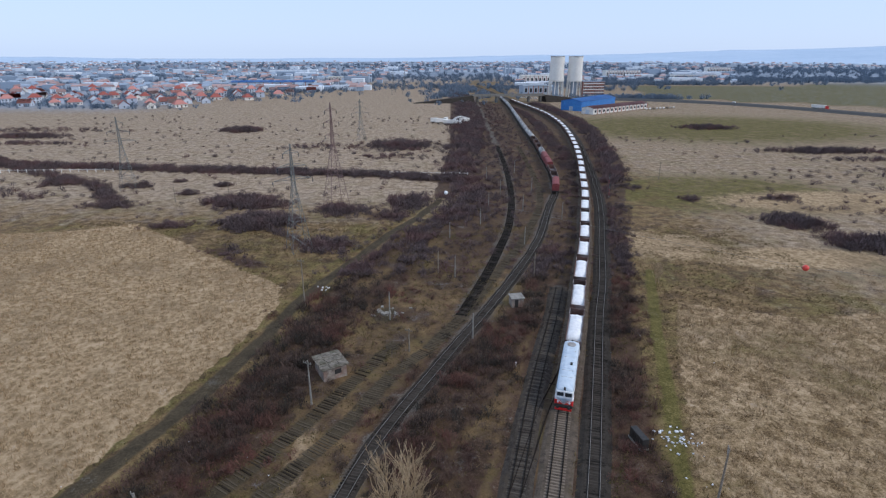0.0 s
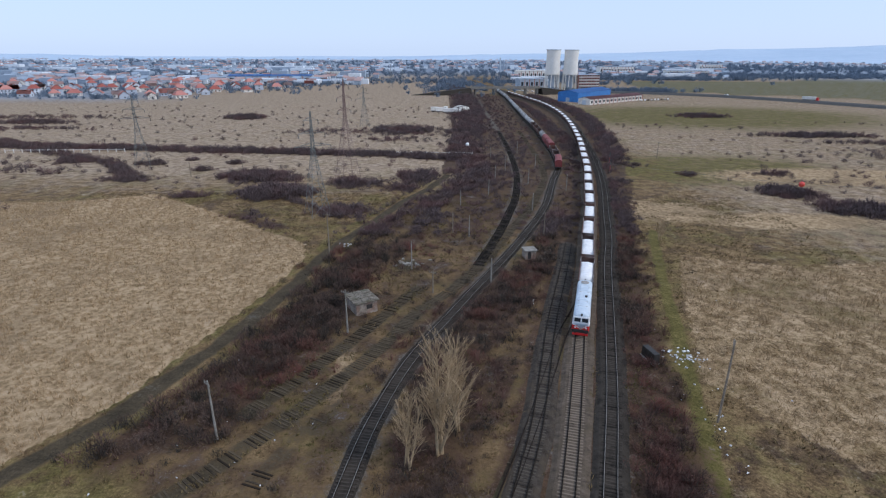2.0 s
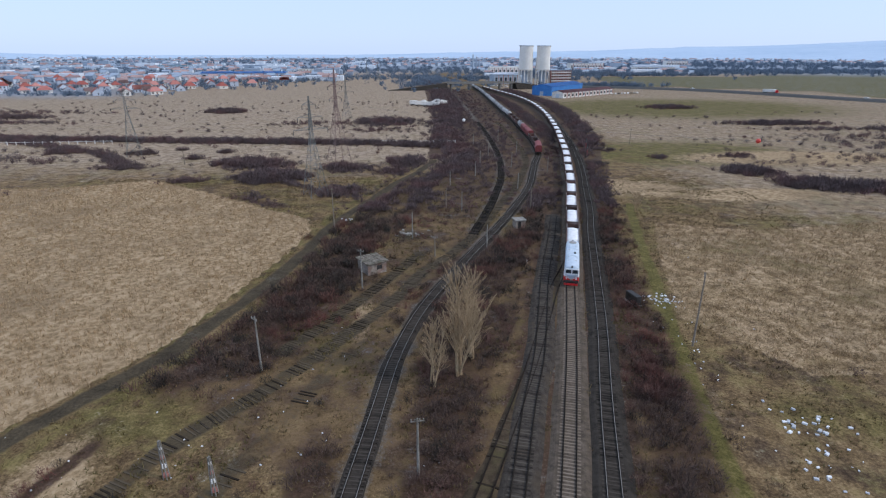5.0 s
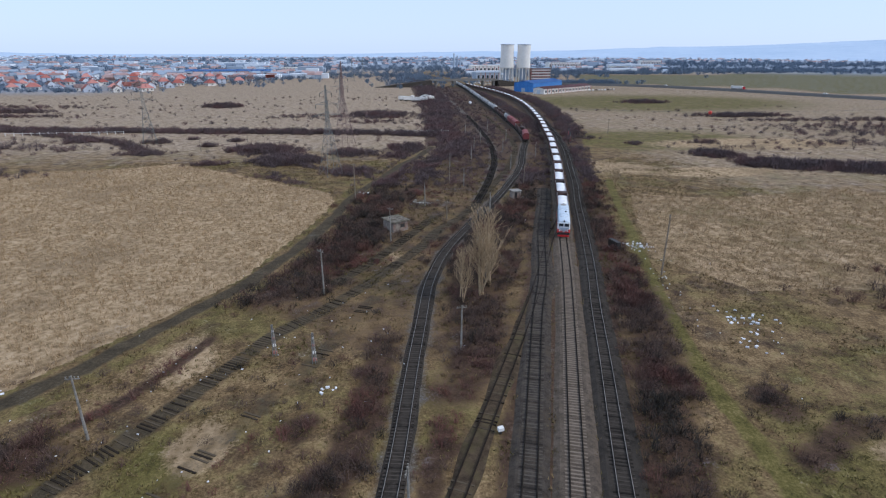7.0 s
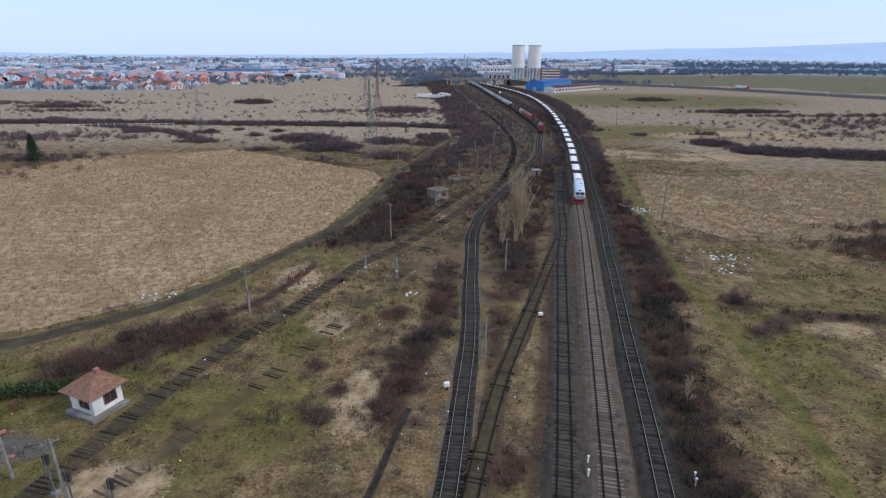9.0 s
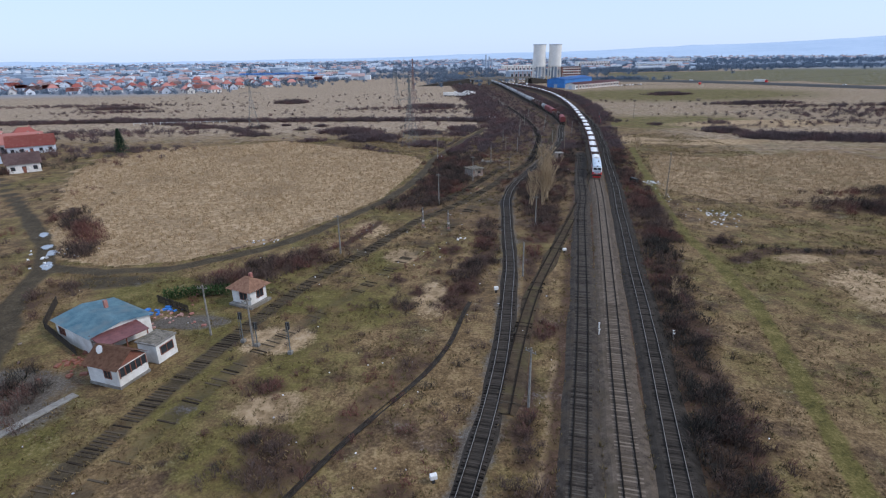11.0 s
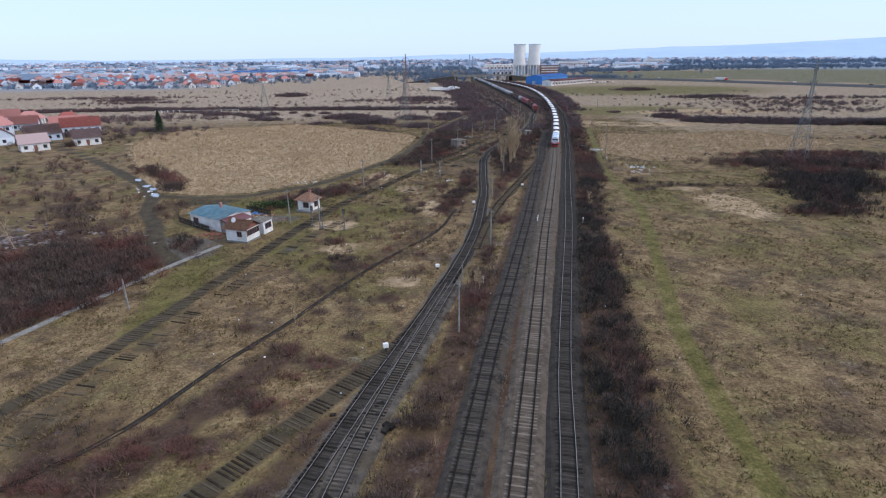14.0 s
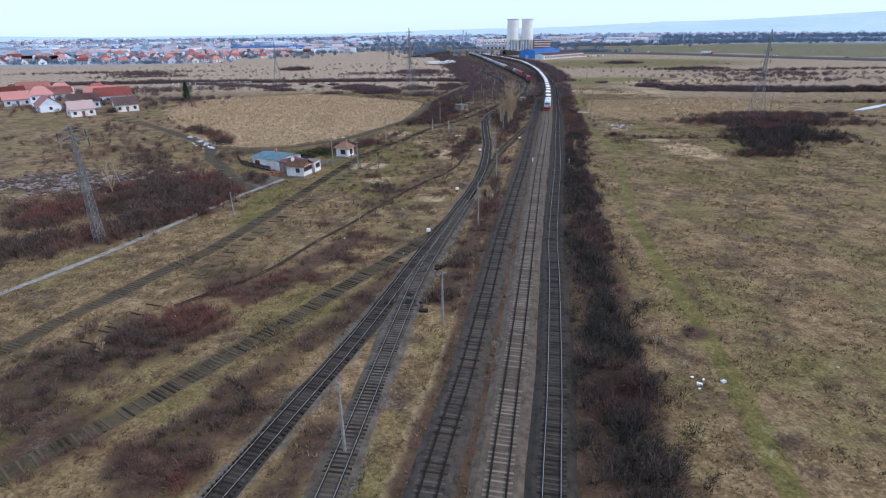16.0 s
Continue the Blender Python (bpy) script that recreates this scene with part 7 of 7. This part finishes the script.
# yard of white vehicles by the lane
for k, (x, y, rz) in enumerate(((-8, 438, 10), (-2, 431, 0), (4, 430, -5), (-4, 447, 80), (11, 446, 30), (-12, 443, 5))):
    lorry(x, y, 0, rz, "parked white lorry on the grass", "plaster", "plaster", 6.0)
t = thing("shed", "white arched shelter beside parked vehicles", "shelter", 9, 452, 0, 20)
bm = bmesh.new()
arch = [(7 * math.cos(a), 4.2 * math.sin(a)) for a in np.linspace(0, math.pi, 13)]
rows = [[bm.verts.new((x, y, z)) for x, z in arch] for y in (-3, 3)]
for i in range(12):
    bm.faces.new((rows[0][i], rows[0][i + 1], rows[1][i + 1], rows[1][i]))
bmesh.ops.solidify(bm, geom=bm.faces[:], thickness=0.15)
part("arched_roof", bm, M["plaster"], t)


# ---- hills on the horizon ----
def hills():
    r = np.random.default_rng(9)
    n = 90
    ang = np.linspace(-62, 62, n)
    prof = 16 + 9 * np.sin(ang * 0.13 + 1) + 5 * np.sin(ang * 0.31) + np.clip((ang - 4) * 2.7, 0, 95) + np.clip((-ang - 40) * 0.8, 0, 20)
    prof = np.clip(prof, 10, 200) + r.normal(0, 1.5, n)
    v = []
    for d, k in ((3500, 0.0), (4000, 0.55), (4500, 1.0), (4750, 0.9)):
        a = np.radians(ang)
        v.append(np.stack([np.sin(a) * d, np.cos(a) * d, prof * k - 1], 1))
    i = np.arange(4 * n).reshape(4, n)
    f = np.stack([i[:-1, :-1], i[:-1, 1:], i[1:, 1:], i[1:, :-1]], -1).reshape(-1, 4)
    tagged(np_mesh("backdrop", np.concatenate(v), f, M["hill"], True), "low wooded hills on the horizon, painted in haze blue", "hills", kind="structure")


hills()


# ---- clutter ----
def litter_patch(x, y, rx, ry, n, size, seed, label, mat="litter"):
    """Loose scattered scraps, each a crumpled flat piece, too small to pick apart."""
    r = np.random.default_rng(seed)
    v, f = [], []
    for k in range(n):
        px, py, s, a = r.normal(x, rx), r.normal(y, ry), size * r.uniform(0.4, 1.4), r.uniform(0, 6.28)
        c, sn = math.cos(a) * s, math.sin(a) * s
        b = sleeper_box(1.0, 0.7, 0.5)
        f.append(SLEEPER_Q + 8 * k)
        v.append(np.c_[px + b[:, 0] * c - b[:, 1] * sn, py + b[:, 0] * sn + b[:, 1] * c, 0.08 + b[:, 2] * s * 0.7 + bumpy(px, py)])
    ob = np_mesh("litter", np.concatenate(v), np.concatenate(f), M[mat])
    return tagged(ob, label, "litter", kind="stuff")


for k, (x, y, rx, ry, n, s) in enumerate(((33.5, 65, 1.8, 1.6, 46, 0.34), (36.5, 29, 2.2, 2.2, 34, 0.45), (33, 22, 2.0, 1.5, 14, 0.35), (-117, 11, 3, 4, 22, 0.45), (-20, -134.5, 1.6, 1.6, 5, 0.5), (-30, 15, 0.6, 0.6, 7, 0.4), (-74, 18, 2.5, 1.2, 12, 0.4), (-30, 118, 1.2, 0.8, 10, 0.5), (36, 84, 5, 20, 14, 0.22), (30, 46, 2, 10, 26, 0.22), (-35, 32, 14, 14, 40, 0.2), (-40, -10, 14, 30, 60, 0.18), (-55, -60, 18, 30, 50, 0.18), (10, -90, 20, 40, 20, 0.2))):
    litter_patch(x, y, rx, ry, n, s, 100 + k, "scattered pale litter on rough ground")
litter_patch(-13, 105, 1.5, 1.3, 26, 0.8, 299, "rubble of a fallen concrete hut in scrub", "concrete")
litter_patch(-134, -36, 13, 7, 700, 0.9, 300, "heaps of rusty scrap and rubble in a yard", "wagon_brown")
litter_patch(-137, -38, 16, 8, 160, 0.8, 301, "heaps of rusty scrap and rubble in a yard", "old_plaster")
litter_patch(-50.5, -112.5, 1.8, 1.6, 22, 1.0, 302, "pile of old broken sleepers", "wood_sleeper")
litter_patch(-47.5, -99, 1.4, 1.4, 14, 1.0, 303, "pile of old broken sleepers", "wood_sleeper")
litter_patch(-82, -17.5, 1.6, 1.0, 16, 0.9, 304, "blue tarpaulins and barrels beside the house", "blue_barrel")
litter_patch(-85, -33, 2.6, 1.6, 30, 0.7, 305, "clutter piled beside the house", "brown_wood")
litter_patch(-79, -20, 3.0, 2.0, 30, 0.5, 306, "clutter piled beside the house", "brick_red")
for x, y, h in ((-26.1, -13.7, 1.1), (-46.5, -85.1, 1.2), (-38, -57, 1.0), (-9.4, 5, 0.9)):
    t = thing("point_machine", "small pale trackside equipment box", "trackside box", x, y, 0, 15, group="trackside boxes")
    part("post", box(bmesh.new(), 0, 0, 0.3, 0.3, 0.3, 0.6), M["black"], t)
    part("case", box(bmesh.new(), 0, 0, h * 0.75, 0.7, 0.5, h * 0.5, bevel=0.05), M["plaster"], t)
for k, (x, y, sx, sy) in enumerate(((-114, 5, 1.2, 2.6), (-118, 13, 1.1, 2.2), (-121.5, 17, 1.2, 1.8), (-128, 26, 1.0, 2.4), (170, 60, 18, 2))):
    bm = bmesh.new()
    r = np.random.default_rng(k)
    prism(bm, [(sx * math.cos(a) * r.uniform(0.7, 1.1), sy * math.sin(a) * r.uniform(0.7, 1.1)) for a in np.linspace(0, 2 * math.pi, 18)[:-1]], -0.05, 0.14)
    t = part("puddle", bm, M["water"], None)
    t.matrix_basis = pose(x, y, 0.0, 0, 0, 30)
    tagged(t, "still shallow puddle on bare ground", "puddle", group="puddles")


def paling(x0, y0, x1, y1, n):
    t = thing("paling_fence", "low white concrete paling fence across the grass", "fence", group="fences")
    for k in range(n):
        u = k / (n - 1)
        part("post", box(bmesh.new(), x0 + (x1 - x0) * u, y0 + (y1 - y0) * u, 0.8, 0.25, 0.25, 1.6), M["plaster"], t)
    part("rail", bar(bmesh.new(), (x0, y0, 1.2), (x1, y1, 1.2), 0.08, sides=5), M["plaster"], t)


paling(-215, 246, -160, 250, 15)
paling(-28, 246, 8, 244, 11)


for x, y, h in ((-12.5, -27.6, 0.9), (-13.1, -29.5, 0.9), (-2.6, -30.6, 0.9), (-2.9, -31.4, 0.9), (-30.6, -64, 1.1), (12, 84, 0.8)):
    t = thing("marker_post", "short white trackside marker post", "marker post", x, y, 0, 15, group="marker posts")
    part("stake", box(bmesh.new(), 0, 0, h / 2, 0.16, 0.12, h, bevel=0.02), M["plaster"], t)
    part("cap", box(bmesh.new(), 0, 0, h + 0.04, 0.24, 0.2, 0.1), M["plaster"], t)
t = thing("relay_cabinet", "dark steel relay cabinet beside the track", "cabinet", 27.5, 64, 0, 15)
part("case", box(bmesh.new(), 0, 0, 1.0, 1.0, 3.2, 1.7, bevel=0.04), M["black"], t)
part("plinth", box(bmesh.new(), 0, 0, 0.1, 1.2, 3.4, 0.3), M["concrete"], t)
for k in range(2):
    part("door", box(bmesh.new(), -0.52, -0.8 + k * 1.6, 1.0, 0.06, 1.5, 1.5, bevel=0.02), M["dark_ballast"], t)
